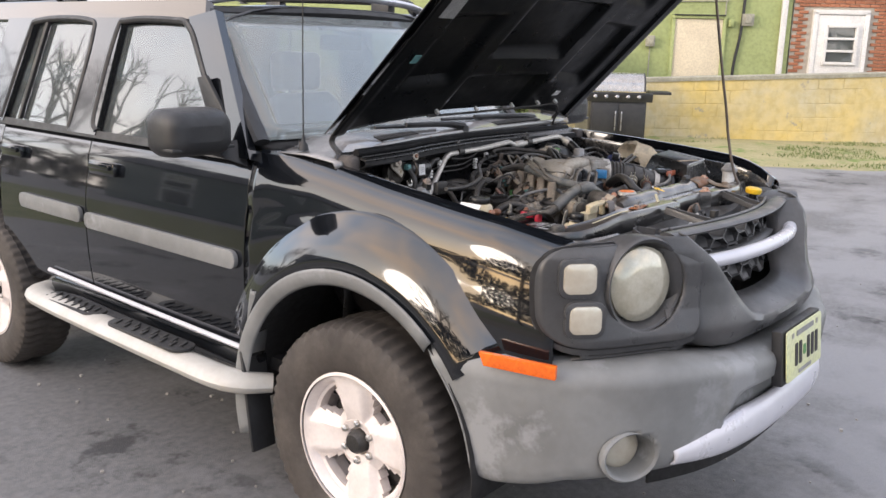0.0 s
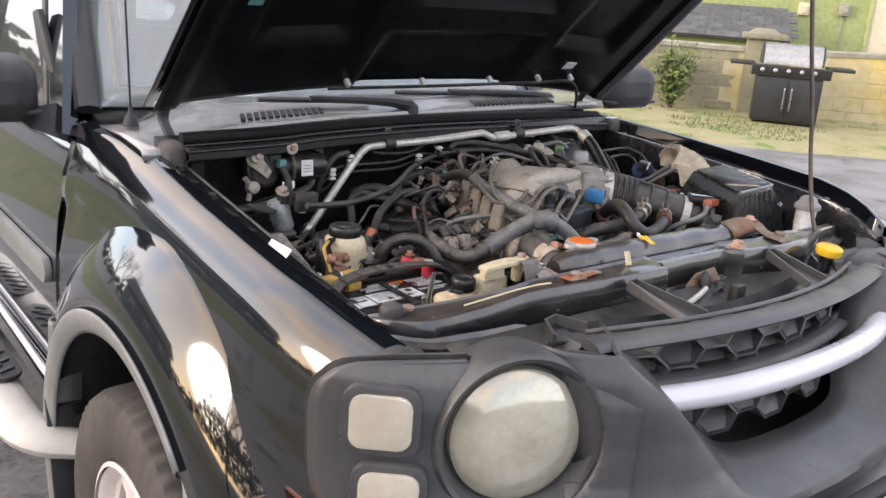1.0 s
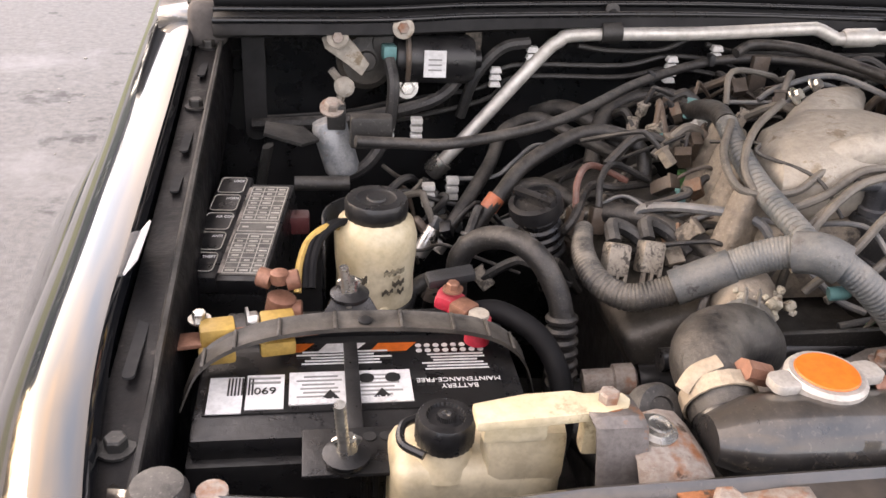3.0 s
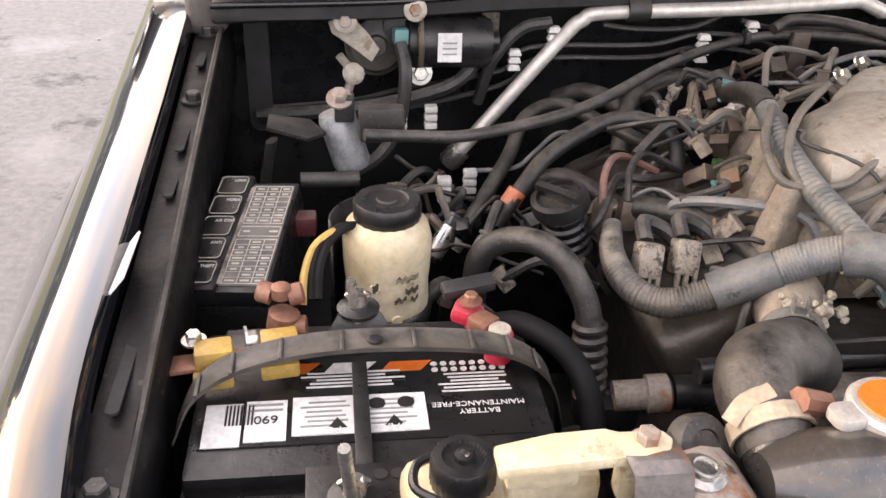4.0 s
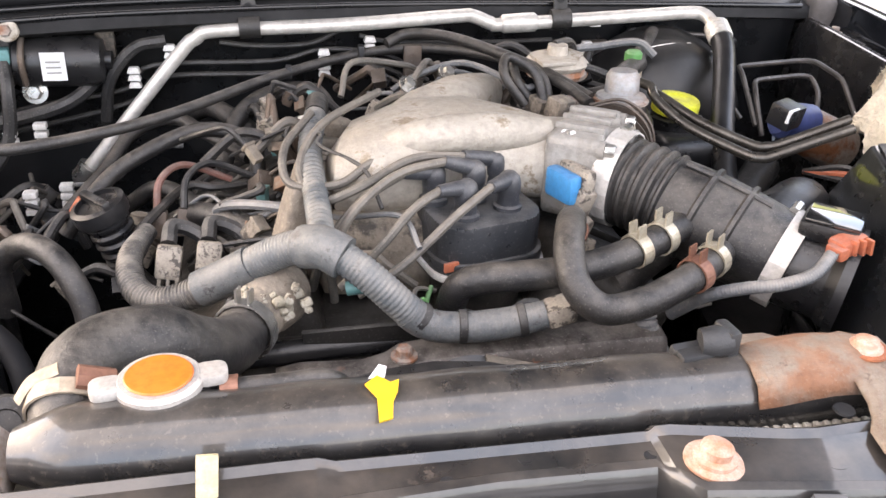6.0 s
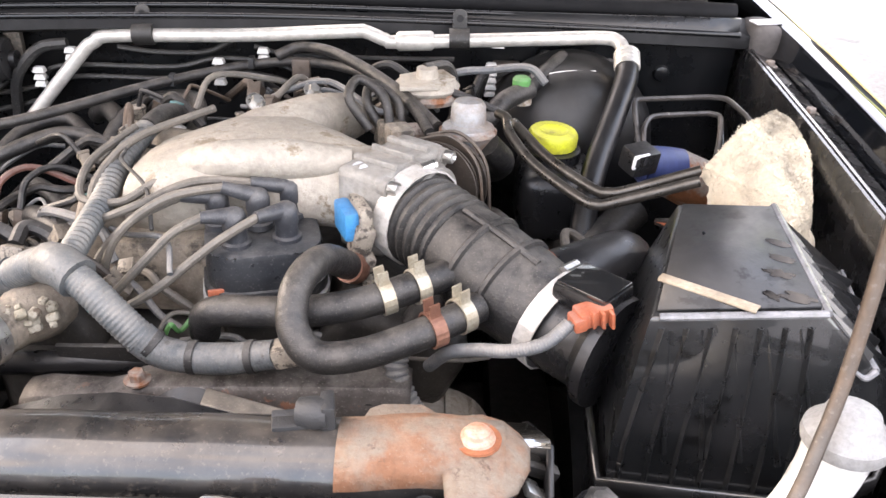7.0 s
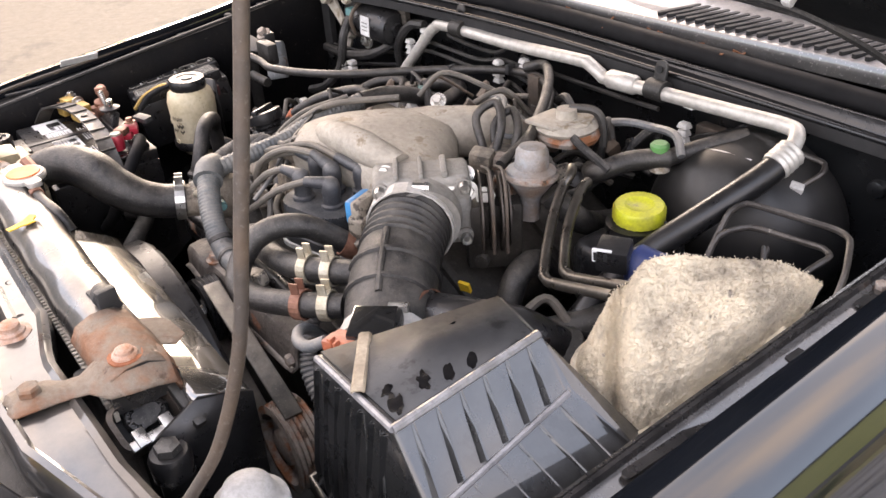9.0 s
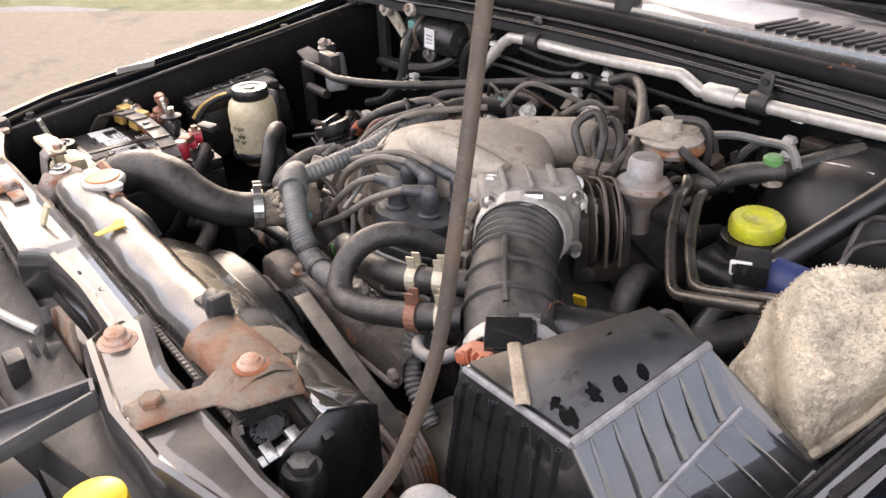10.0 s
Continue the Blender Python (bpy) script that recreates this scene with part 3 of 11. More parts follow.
def green_building():
    base = thing("green_building", "pale green painted block building with a cream door", "building", along(2.2, -5, 0))
    bm = bmesh.new()
    # the upper height is unseen; raised to keep low sky out of the fender's reflection
    block((0, 0, 3.4), (13.4, 0.4, 6.8), bevel=0.02, bm=bm)
    block((-6.6, 3.0, 3.4), (0.4, 6.0, 6.8), bevel=0.02, bm=bm)
    bm.transform(wall_pose(-0.78, -4.7, 0))
    part("wall", bm, GREEN_WALL, base)
    bm = block((0, 0, 1.28), (1.05, 0.06, 2.04), bevel=0.01)
    bm.transform(wall_pose(3.90, -4.49, 0))
    door = part("door", bm, CREAM, base, "flush cream door")
    bm = bmesh.new()
    for x in (-0.56, 0.56):
        block((x, 0, 1.28), (0.07, 0.10, 2.08), bevel=0.008, bm=bm)
    block((0, 0, 2.345), (1.22, 0.12, 0.07), bevel=0.008, bm=bm)
    bm.transform(wall_pose(3.90, -4.47, 0))
    part("door_frame", bm, GREEN_WALL, door)
    bm = block((0, -0.03, 2.385), (1.12, 0.14, 0.025), bevel=0.006)
    bm.transform(wall_pose(3.90, -4.47, 0))
    part("door_hood", bm, GRILL_BLACK, door, "dark drip strip over the door")
    for d, z, w, h, mat in ((2.1, 1.76, 0.20, 0.24, CREAM), (2.85, 1.80, 0.20, 0.24, COPING), (4.60, 2.22, 0.11, 0.16, GREEN_WALL), (4.95, 2.30, 0.26, 0.26, COPING)):
        bm = block((0, 0, z), (w, 0.14, h), bevel=0.02)
        block((0, -0.08, z), (w * 0.6, 0.04, h * 0.6), bevel=0.01, bm=bm)
        bm.transform(wall_pose(d, -4.44, 0))
        part("meter_box", bm, mat, base, "small electric meter box")
    for pts in ([(2.1, 1.9), (2.1, 2.4), (2.1, 3.2)], [(2.85, 0.6), (2.85, 1.2), (2.85, 1.68)], [(1.6, 2.62), (3.0, 2.66), (4.40, 2.70), (4.46, 2.66), (4.47, 2.1), (4.48, 1.5)]):
        part("conduit", tube([along(d, -4.46, z) for d, z in pts], 0.014, seg=8, steps=3), COPING, base, "thin grey conduit")
    part("cable", tube([along(4.72, -4.44, 1.0), along(4.74, -4.44, 1.4), along(4.82, -4.43, 2.0), along(4.85, -4.43, 2.8), along(4.86, -4.43, 4.6)], 0.035, seg=8), GRILL_BLACK, base, "black service cable")
    bm = block((0, 0, 3.4), (0.13, 0.10, 6.6), bevel=0.03)
    bm.transform(wall_pose(5.73, -4.43, 0))
    part("downspout", bm, WHITE_PAINT, base, "white downspout")
    bm = block((0, 0, 6.9), (13.8, 7.5, 0.3), bevel=0.03)
    bm.transform(wall_pose(-0.78, -8.0, 0))
    part("roof", bm, SHINGLE, base)
    return base


green_building()


def shed():
    base = thing("shed", "low shed with a dark grey shingle roof behind the wall", "shed", along(-0.6, -2.8, 0))
    bm = block((0, 0, 0.62), (4.2, 1.6, 1.24), bevel=0.02)
    bm.transform(wall_pose(-0.45, -3.3, 0))
    part("wall", bm, GREEN_WALL, base)
    slab = block((0, 0, 0), (4.5, 1.9, 0.05), bevel=0.01)
    slab.transform(wall_pose(-0.45, -3.2, 1.42) @ pose(0, 0, 0, 17, 0, 0))
    roof = part("roof", slab, SHINGLE, base, "dark grey shingle roof", smooth=False)
    for r in range(9):
        for c in range(15):
            own = block((-2.1 + c * 0.3 + (r % 2) * 0.14, -0.86 + r * 0.21, 0.034), (0.29, 0.235, 0.016), turn=(3, 0, 0), bevel=0)
            own.transform(wall_pose(-0.45, -3.2, 1.42) @ pose(0, 0, 0, 17, 0, 0))
            part("shingle", own, SHINGLE, roof, smooth=False)
    return base


shed()


def brick_building():
    base = thing("brick_building", "red brick building with a white door and three-pane window", "building", along(8.0, -4.4, 0))
    # unseen above the door; made tall to block low sky as well
    bm = block((0, 0, 3.4), (7.0, 0.4, 6.8), bevel=0)
    bm.transform(wall_pose(9.45, -4.72, 0))
    wall = part("wall", bm, MORTAR, base, "brick wall with pale mortar")
    bm = bmesh.new()
    block((0, 0, 1.42), (1.0, 0.08, 2.04), bevel=0.01, bm=bm)
    for x in (-0.55, 0.55):
        block((x, 0, 1.45), (0.10, 0.13, 2.12), bevel=0.012, bm=bm)
    block((0, 0, 2.50), (1.2, 0.13, 0.10), bevel=0.012, bm=bm)
    bm.transform(wall_pose(6.97, -4.46, 0))
    part("door", bm, WHITE_PAINT, base, "white door with a glazed upper half")
    window_unit("window", base, 0.66, 0.80, wall_pose(6.99, -4.40, 1.80))
    bm = block((0, 0, 6.9), (7.2, 7.5, 0.3), bevel=0.03)
    bm.transform(wall_pose(9.5, -8.2, 0))
    part("roof", bm, SHINGLE, base)
    return base, wall


BRICKS = brick_building()


def grill():
    g = thing("barbecue_grill", "black gas barbecue grill with a stainless steel lid on the lawn", "grill", along(1.57, 0.9, 0.05))
    m = wall_pose(1.60, 0.9, 0.06)
    def put(name, bm, mat, parent=g, label=""):
        bm.transform(m)
        return part(name, bm, mat, parent, label)
    cab = put("cabinet", block((0, 0, 0.36), (0.92, 0.5, 0.66), bevel=0.015), GRILL_BLACK)
    for x in (-0.22, 0.22):
        d = put("door", block((x, -0.262, 0.36), (0.42, 0.025, 0.58), bevel=0.008), GRILL_BLACK, cab, "black cabinet door")
    for x in (-0.05, 0.05):
        put("handle", tube([(x, -0.29, 0.22), (x, -0.31, 0.24), (x, -0.31, 0.5), (x, -0.29, 0.52)], 0.011, seg=8), STAINLESS, cab, "steel bar handle")
    put("control_panel", block((0, -0.27, 0.765), (1.1, 0.08, 0.15), turn=(12, 0, 0), bevel=0.015), GRILL_BLACK)
    for k in range(5):
        put("knob", lathe([(0.032, 0), (0.03, 0.03), (0.02, 0.036), (0, 0.036)], (-0.4 + k * 0.18, -0.31, 0.77), (0, -1, 0.2), seg=16), STAINLESS, g, "steel control knob")
    prof = [(0.27 * math.cos(a), 0.30 * math.sin(a)) for a in (math.pi * k / 12 for k in range(13))]
    lid = bmesh.new()
    sheet([[(x, -p, 0.86 + q) for p, q in prof] for x in (-0.40, -0.38, 0.38, 0.40)], lid)
    for x in (-0.40, 0.40):
        lid.faces.new([lid.verts.new((x, -p, 0.86 + q)) for p, q in prof])
    put("lid", lid, STAINLESS, g, "rounded stainless steel lid")
    for x in (-0.415, 0.415):
        end = bmesh.new()
        prism([(p, q) for p, q in prof], 0.03, pose(x - 0.015, 0, 0.86, 90, 0, 90), bm=end)
        put("lid_end", end, GRILL_BLACK, g)
    for x in (-0.68, 0.68):
        put("side_shelf", block((x, 0, 0.84), (0.36, 0.5, 0.05), bevel=0.015), GRILL_BLACK)
    for x in (-0.4, 0.4):
        for y in (-0.18, 0.18):
            put("caster", lathe([(0.03, -0.015), (0.035, 0), (0.03, 0.015)], (x, y, 0.03), (1, 0, 0), seg=12), GRILL_BLACK)
    return g


grill()


def shrub(at, r, seed, name="shrub", label="small light green leafy shrub beside the wall"):
    s = thing(name, label, "shrub", at)
    rnd = random.Random(seed)
    stems = bmesh.new()
    leaves = bmesh.new()
    for _ in range(16):
        a, lean = rnd.uniform(0, 6.28), rnd.uniform(0.1, 0.6)
        tip = Vector(at) + Vector((math.cos(a) * lean * r, math.sin(a) * lean * r, r * rnd.uniform(1.1, 2.0)))
        tube([at, (Vector(at) + tip) / 2 + Vector((0, 0, 0.05)), tip], [0.02, 0.006], seg=5, steps=3, bm=stems)
        for _ in range(70):
            p = Vector(at).lerp(tip, rnd.uniform(0.25, 1.05)) + Vector([rnd.gauss(0, 0.13) for _ in range(3)]) * r
            u = Vector([rnd.gauss(0, 1) for _ in range(3)]).normalized() * 0.05
            v = u.orthogonal().normalized() * 0.025
            leaves.faces.new([leaves.verts.new(q) for q in (p - u, p - v, p + u, p + v)])
    part("stem", stems, BARK, s)
    part("leaves", leaves, LEAF, s, smooth=False)
    return s


shrub(along(-0.05, 0.55, 0.05), 0.58, 3)
shrub(along(-2.2, 0.6, 0.05), 0.5, 5)


def bare_tree(at, h, seed, label):
    t = thing("bare_tree", label, "tree", at)
    rnd = random.Random(seed)
    trunk, twigs = bmesh.new(), bmesh.new()

    def grow(p, way, length, r, depth):
        a = p + way * length * 0.5 + Vector([rnd.gauss(0, 0.05) for _ in range(3)]) * length
        b = p + way * length + Vector([rnd.gauss(0, 0.08) for _ in range(3)]) * length
        tube([p, a, b], [r, r * 0.82, r * 0.62], seg=6 if depth < 3 else 4, steps=2, bm=trunk if depth < 2 else twigs)
        if depth >= 5:
            return
        for k in range(3 if depth < 4 else 2):
            side = Vector([rnd.gauss(0, 1) for _ in range(3)]).normalized()
            w = (way * 0.75 + side * rnd.uniform(0.45, 0.8) + Vector((0, 0, 0.16))).normalized()
            grow(b if k else a.lerp(b, 0.5), w, length * rnd.uniform(0.62, 0.8), r * 0.58, depth + 1)

    grow(Vector(at), Vector((0.05, 0, 1)), h * 0.3, h * 0.025, 0)
    part("trunk", trunk, BARK, t)
    part("twigs", twigs, BARK, t)
    return t


bare_tree((-13.6, 26.5, 0), 9.5, 11, "tall bare deciduous tree with spreading limbs")
bare_tree((-8.6, 20.0, 0), 6.8, 12, "bare deciduous tree with fine twigs")
bare_tree((-13.0, 3.0, 0), 8.0, 14, "bare deciduous tree beside the lot")


def neighbour_house(at, turn, label):
    hs = thing("house", label, "house", at)
    m = pose(*at, 0, 0, turn)
    bm = block((0, 0, 1.6), (10, 7, 3.2), bevel=0.02)
    bm.transform(m)
    part("wall", bm, SIDING, hs)
    bm = bmesh.new()
    prism([(-4.0, 0), (4.0, 0), (0, 2.4)], 10.8, pose(-5.4, 0, 3.2, 90, 0, 90), bm=bm)
    bm.transform(m)
    part("roof", bm, SHINGLE, hs, smooth=False)
    for x in (-3, 0, 3):
        window_unit("window", hs, 0.9, 1.2, m @ pose(x, -3.53, 1.8), 2)
        window_unit("window", hs, 0.9, 1.2, m @ pose(x, 3.53, 1.8, 0, 0, 180), 2)
    return hs


neighbour_house((-18.8, 22.1, 0), 43, "dark grey sided house with a gable roof across the lot")
neighbour_house((-15, -9, 0), 70, "dark sided house across the street")


def woods():
    bm = bmesh.new()
    rnd = random.Random(2)
    for k in range(420):
        a = 2 * math.pi * k / 420
        d = 62 + rnd.uniform(-3, 8)
        grown = max(0.0, min(1.0, (math.cos(a - math.radians(192)) - 0.72) / 0.15))
        h = 3.2 + 11.0 * grown + (1.2 + 2.0 * grown) * noise.noise((math.cos(a) * 5, math.sin(a) * 5, 0)) + rnd.uniform(-0.8, 0.8)
        c = Vector((math.cos(a) * d, math.sin(a) * d, 0))
        for _ in range(9 + int(26 * grown)):
            p = c + Vector((rnd.gauss(0, 1.4), rnd.gauss(0, 1.4), rnd.uniform(0.2, 1) * h))
            u = Vector((rnd.gauss(0, 1), rnd.gauss(0, 1), rnd.gauss(0, 0.8))).normalized() * rnd.uniform(0.7, 1.5)
            v = u.orthogonal().normalized() * rnd.uniform(0.5, 1.0)
            bm.faces.new([bm.verts.new(q) for q in (p - u, p - v * 0.8, p + u * 0.7, p + v)])
    return tagged(finish("far_woods", bm, WOODS, smooth=False), "distant line of dark bare woods", "woods", kind="stuff")


woods()


# ---- the car: its front at y = 0, its right side at x below 0 ----
CAR = thing("suv", "black off-road SUV with grey bumper and flares, hood propped open", "car", (0, 1.9, 0))
TOP = [(0.20, 1.105), (0.30, 1.125), (0.41, 1.145), (0.60, 1.165), (0.83, 1.192), (1.10, 1.232), (1.40, 1.25)]
RIDGE = [(0.20, 1.135), (0.26, 1.172), (0.32, 1.194), (0.40, 1.209), (0.60, 1.226), (0.80, 1.240), (1.00, 1.251), (1.20, 1.258), (1.40, 1.262)]
ARCH_Y, ARCH_Z = 0.88, 0.42


def arch(y, r, low=0.50, cy=ARCH_Y):
    d = r * r - (y - cy) ** 2
    return max(low, ARCH_Z + math.sqrt(d)) if d > 0 else low


def ys(a, b, n):
    return [a + (b - a) * k / n for k in range(n + 1)]


def out(s):
    """The left side of the body sits slightly further from the middle line."""
    return 0.0 if s < 0 else 0.058


def door_x(z):
    """How far the doors stand out at this height."""
    f = (z - 0.5) / 0.72
    return 0.80 + 0.028 * math.sin(max(0, min(1, f * 1.15)) * math.pi) - max(0, z - 1.12) * 0.32 - (0.006 if abs(z - 1.07) < 0.022 else 0)


def fender(s):
    rows = []
    o = out(s)
    for y in ys(0.20, 1.398, 42):
        top, low = interp(y, TOP), arch(y, 0.56, 0.80 if y < 0.6 else 0.52)
        nose = max(0.0, (0.50 - y) / 0.26) ** 2 * 0.026
        prof = [(0.688, top - 0.035), (0.690, top - 0.006), (0.694, top), (0.701, top), (0.713, top - 0.002), (0.725, top - 0.006), (0.736, top - 0.0125), (0.748, top - 0.0225), (0.760, top - 0.036), (0.772, top - 0.056), (0.782, top - 0.084), (0.788, top - 0.118), (0.792, top - 0.155)]
        if s > 0:
            top = interp(y, RIDGE)
            prof = [(0.684, top - 0.050), (0.694, top - 0.030), (0.6975, top - 0.006), (0.699, top - 0.001), (0.703, top), (0.720, top - 0.002), (0.738, top - 0.010), (0.752, top - 0.020), (0.765, top - 0.036), (0.776, top - 0.058), (0.785, top - 0.085), (0.792, top - 0.13)]
        meet = max(0.0, min(1.0, (y - 1.12) / 0.26)) * (s < 0)
        row = [(s * (x + max(0.0, door_x(min(z, 1.224)) - x) * meet * min(1.0, max(0.0, (x - 0.694) / 0.03)) + o - nose), y, z) for x, z in prof]
        for k in range(1, 9):
            edge = prof[-1][1]
            z = edge + (low - edge) * k / 8
            x = 0.792 + 0.020 * math.sin(min(1, k / 5) * 1.57) - nose
            near = max(0.0, min(1.0, (y - 1.12) / 0.26)) * min(1.0, k / 3)
            row.append((s * (x + (door_x(z) - x) * near + o), y, z))
        rows.append(row)
    skin = part("fender", sheet(rows), PAINT, CAR, "glossy black front fender", solid=0.003)
    # flare: a painted band, with a grey lip below it
    def band(name, r0, r1, x0, x1, mat, a0, a1, bulge, cy=ARCH_Y, label=""):
        rows = []
        for k in range(33):
            a = radians(a0 + (a1 - a0) * k / 32)
            row = []
            for j in range(7):
                f = j / 6
                r = r0 + (r1 - r0) * f
                row.append((s * (x0 + o + (x1 - x0) * f + bulge * math.sin(math.pi * f)), cy - r * math.cos(a), ARCH_Z + r * math.sin(a)))
            rows.append(row)
        part(name, sheet(rows), mat, CAR, label, solid=0.004)
    band("wheel_flare", 0.525, 0.71, 0.872, 0.768, PAINT, 35, 158, 0.018, label="black painted wheel flare")
    band("flare_lip", 0.475, 0.527, 0.862, 0.876, GREY, 48, 196, 0.006, label="faded grey flare lip")
    rows = []
    for k in range(25):
        a = radians(-5 + 190 * k / 24)
        rows.append([(s * x, ARCH_Y - 0.50 * math.cos(a), ARCH_Z + 0.50 * math.sin(a)) for x in (0.45, 0.6, 0.75, 0.865)])
    part("wheel_well", sheet(rows), DARK, CAR, solid=0.004)
    bm = sheet([[(s * (x + o), y, z) for x, y in ((0.80, 1.36), (0.862, 1.345), (0.872, 1.33), (0.866, 1.315), (0.80, 1.31))] for z in (0.80, 0.785, 0.70, 0.60, 0.57)])
    for v in bm.verts:
        v.co.y += 0.05 * (0.80 - v.co.z) / 0.23 - 0.02
    part("flare_end", bm, GREY, CAR, "faded grey end of the flare", solid=0.004)
    bm = sheet([[(s * (door_x(z) - 0.012 + (o if s > 0 and y < 1.4 else 0)), y, z) for y in (1.35, 1.395, 1.44)] for z in ys(0.55, 1.20, 12)])
    part("door_jamb", bm, PAINT, CAR, solid=0.003)
    bm = block((s * 0.83, 1.345, 0.40), (0.10, 0.014, 0.36), bevel=0.005, turn=(-8, 0, 0))
    part("mud_flap", bm, TRIM, CAR, "black mud flap")


for s in (-1, 1):
    fender(s)


def side(s):
    def skin(name, y0, y1, z0, mat=PAINT, label=""):
        rows = []
        for y in [y0, y0 + 0.002] + ys(y0 + 0.004, y1 - 0.004, 14) + [y1 - 0.002, y1]:
            low = z0 if name != "quarter_panel" else arch(y, 0.52, z0, 3.40)
            row = []
            for k in range(15):
                z = low + (1.225 - low) * k / 14
                row.append((s * door_x(z), y, z))
            rows.append(row)
        return part(name, sheet(rows), mat, CAR, label, solid=0.004)
    front = skin("front_door", 1.403, 2.44, 0.52, label="black front door")
    rear = skin("rear_door", 2.447, 3.22, 0.52, label="black rear door")
    skin("quarter_panel", 3.227, 4.35, 0.55)
    for door, y in ((front, 2.30), (rear, 3.08)):
        bm = block((s * 0.815, y, 1.095), (0.03, 0.19, 0.055), bevel=0.012)
        h = part("door_handle", bm, PAINT, door, "black door handle")
        bm = block((s * 0.835, y, 1.105), (0.014, 0.15, 0.022), bevel=0.006)
        part("grip", bm, PAINT, h)
    for y0, y1 in ((1.43, 2.43), (2.46, 3.0)):
        outline = rounded(y1 - y0, 0.066, 0.03)
        bm = prism(outline, 0.02, pose(s * 0.828, (y0 + y1) / 2, 0.875 + (0.012 if y0 > 2 else 0), 90, 0, 90 * s), bevel=0.006)
        part("side_moulding", bm, GREY, CAR, "faded grey side moulding")
    bm = block((s * 0.80, 2.08, 0.515), (0.05, 1.45, 0.075), bevel=0.012)
    part("sill", bm, PAINT, CAR)
    bm = tube([(s * 0.832, 1.38, 0.565), (s * 0.83, 2.0, 0.575), (s * 0.828, 2.80, 0.592)], 0.010, seg=8)
    part("sill_trim", bm, SILVER, CAR, "pale sill trim strip")
    # step bar with two rubber pads
    bm = tube([(s * 0.80, 1.30, 0.46), (s * 0.905, 1.40, 0.475), (s * 0.925, 1.7, 0.485), (s * 0.925, 2.5, 0.50), (s * 0.905, 2.75, 0.505), (s * 0.80, 2.86, 0.50)],
              [0.05, 0.062, 0.062, 0.062, 0.06, 0.045], seg=14, flat=0.62)
    board = part("running_board", bm, CREAM_BOARD, CAR, "off-white tubular running board")
    for y0, y1 in ((1.62, 2.12), (2.22, 2.66)):
        bm = prism(rounded(0.10, y1 - y0, 0.05), 0.012, pose(s * 0.912, (y0 + y1) / 2, 0.522), bevel=0.004)
        for k in range(14):
            block((s * (0.912 + (0.012 if k % 2 else -0.012)), y0 + 0.05 + k * (y1 - y0 - 0.1) / 13, 0.5365), (0.045, 0.012, 0.006), turn=(0, 0, 28), bevel=0.002, bm=bm)
        part("step_pad", bm, TRIM, board, "dark ribbed step pad")
    # glass house
    gx = lambda z: 0.782 - (z - 1.22) * 0.235
    def quad(name, pts, mat, label="", solid=0.035):
        rows = [[(s * (gx(z) + dx), y, z) for y, z, dx in (pts[0], pts[1])], [(s * (gx(z) + dx), y, z) for y, z, dx in (pts[3], pts[2])]]
        return part(name, sheet(rows), mat, CAR, label, solid=solid, smooth=False)
    quad("pillar", [(1.39, 1.215, 0.0), (1.56, 1.215, 0.0), (1.86, 1.675, 0.0), (1.71, 1.70, 0.0)], PAINT, "black windshield pillar")
    quad("pillar", [(2.38, 1.215, 0), (2.60, 1.215, 0), (2.52, 1.675, 0), (2.30, 1.675, 0)], PAINT, "black door pillar")
    quad("pillar", [(3.20, 1.215, 0), (3.46, 1.215, 0), (3.28, 1.675, 0), (3.02, 1.675, 0)], PAINT, "black rear pillar")
    quad("pillar", [(4.16, 1.215, 0), (4.35, 1.215, 0), (4.25, 1.675, 0), (4.06, 1.675, 0)], PAINT)
    quad("roof_rail", [(1.76, 1.665, 0.0), (4.25, 1.665, 0.0), (4.2, 1.745, -0.02), (1.80, 1.735, -0.02)], PAINT)
    quad("window_sill", [(1.50, 1.205, 0.004), (4.3, 1.205, 0.004), (4.3, 1.235, 0.004), (1.50, 1.235, 0.004)], TRIM, "black window seal", solid=0.02)
    pane = quad("front_window", [(1.50, 1.22, -0.012), (2.44, 1.22, -0.012), (2.34, 1.69, -0.012), (1.82, 1.69, -0.012)], GLASS_TINT, "tinted front side window", solid=0.004)
    quad("rear_window", [(2.56, 1.22, -0.012), (3.30, 1.22, -0.012), (3.12, 1.69, -0.012), (2.48, 1.69, -0.012)], GLASS_TINT, "tinted rear side window", solid=0.004)
    quad("quarter_window", [(3.40, 1.22, -0.012), (4.2, 1.22, -0.012), (4.1, 1.69, -0.012), (3.2, 1.69, -0.012)], GLASS_TINT, solid=0.004)
    bm = tube([(s * (gx(1.24) + 0.004), 3.06, 1.24), (s * (gx(1.67) + 0.004), 2.92, 1.67)], 0.012, seg=6)
    part("window_divider", bm, TRIM, CAR)
    bm = tube([(s * (gx(1.24) + 0.012), 1.53, 1.235), (s * (gx(1.5) + 0.012), 1.73, 1.5), (s * (gx(1.64) + 0.012), 1.85, 1.645), (s * (gx(1.67) + 0.012), 1.97, 1.668), (s * (gx(1.67) + 0.012), 2.26, 1.668),
               (s * (gx(1.62) + 0.012), 2.335, 1.62), (s * (gx(1.3) + 0.012), 2.41, 1.30), (s * (gx(1.24) + 0.012), 2.38, 1.235)], 0.014, seg=8, steps=5)
    part("window_seal", bm, TRIM, CAR, "black rubber window seal")
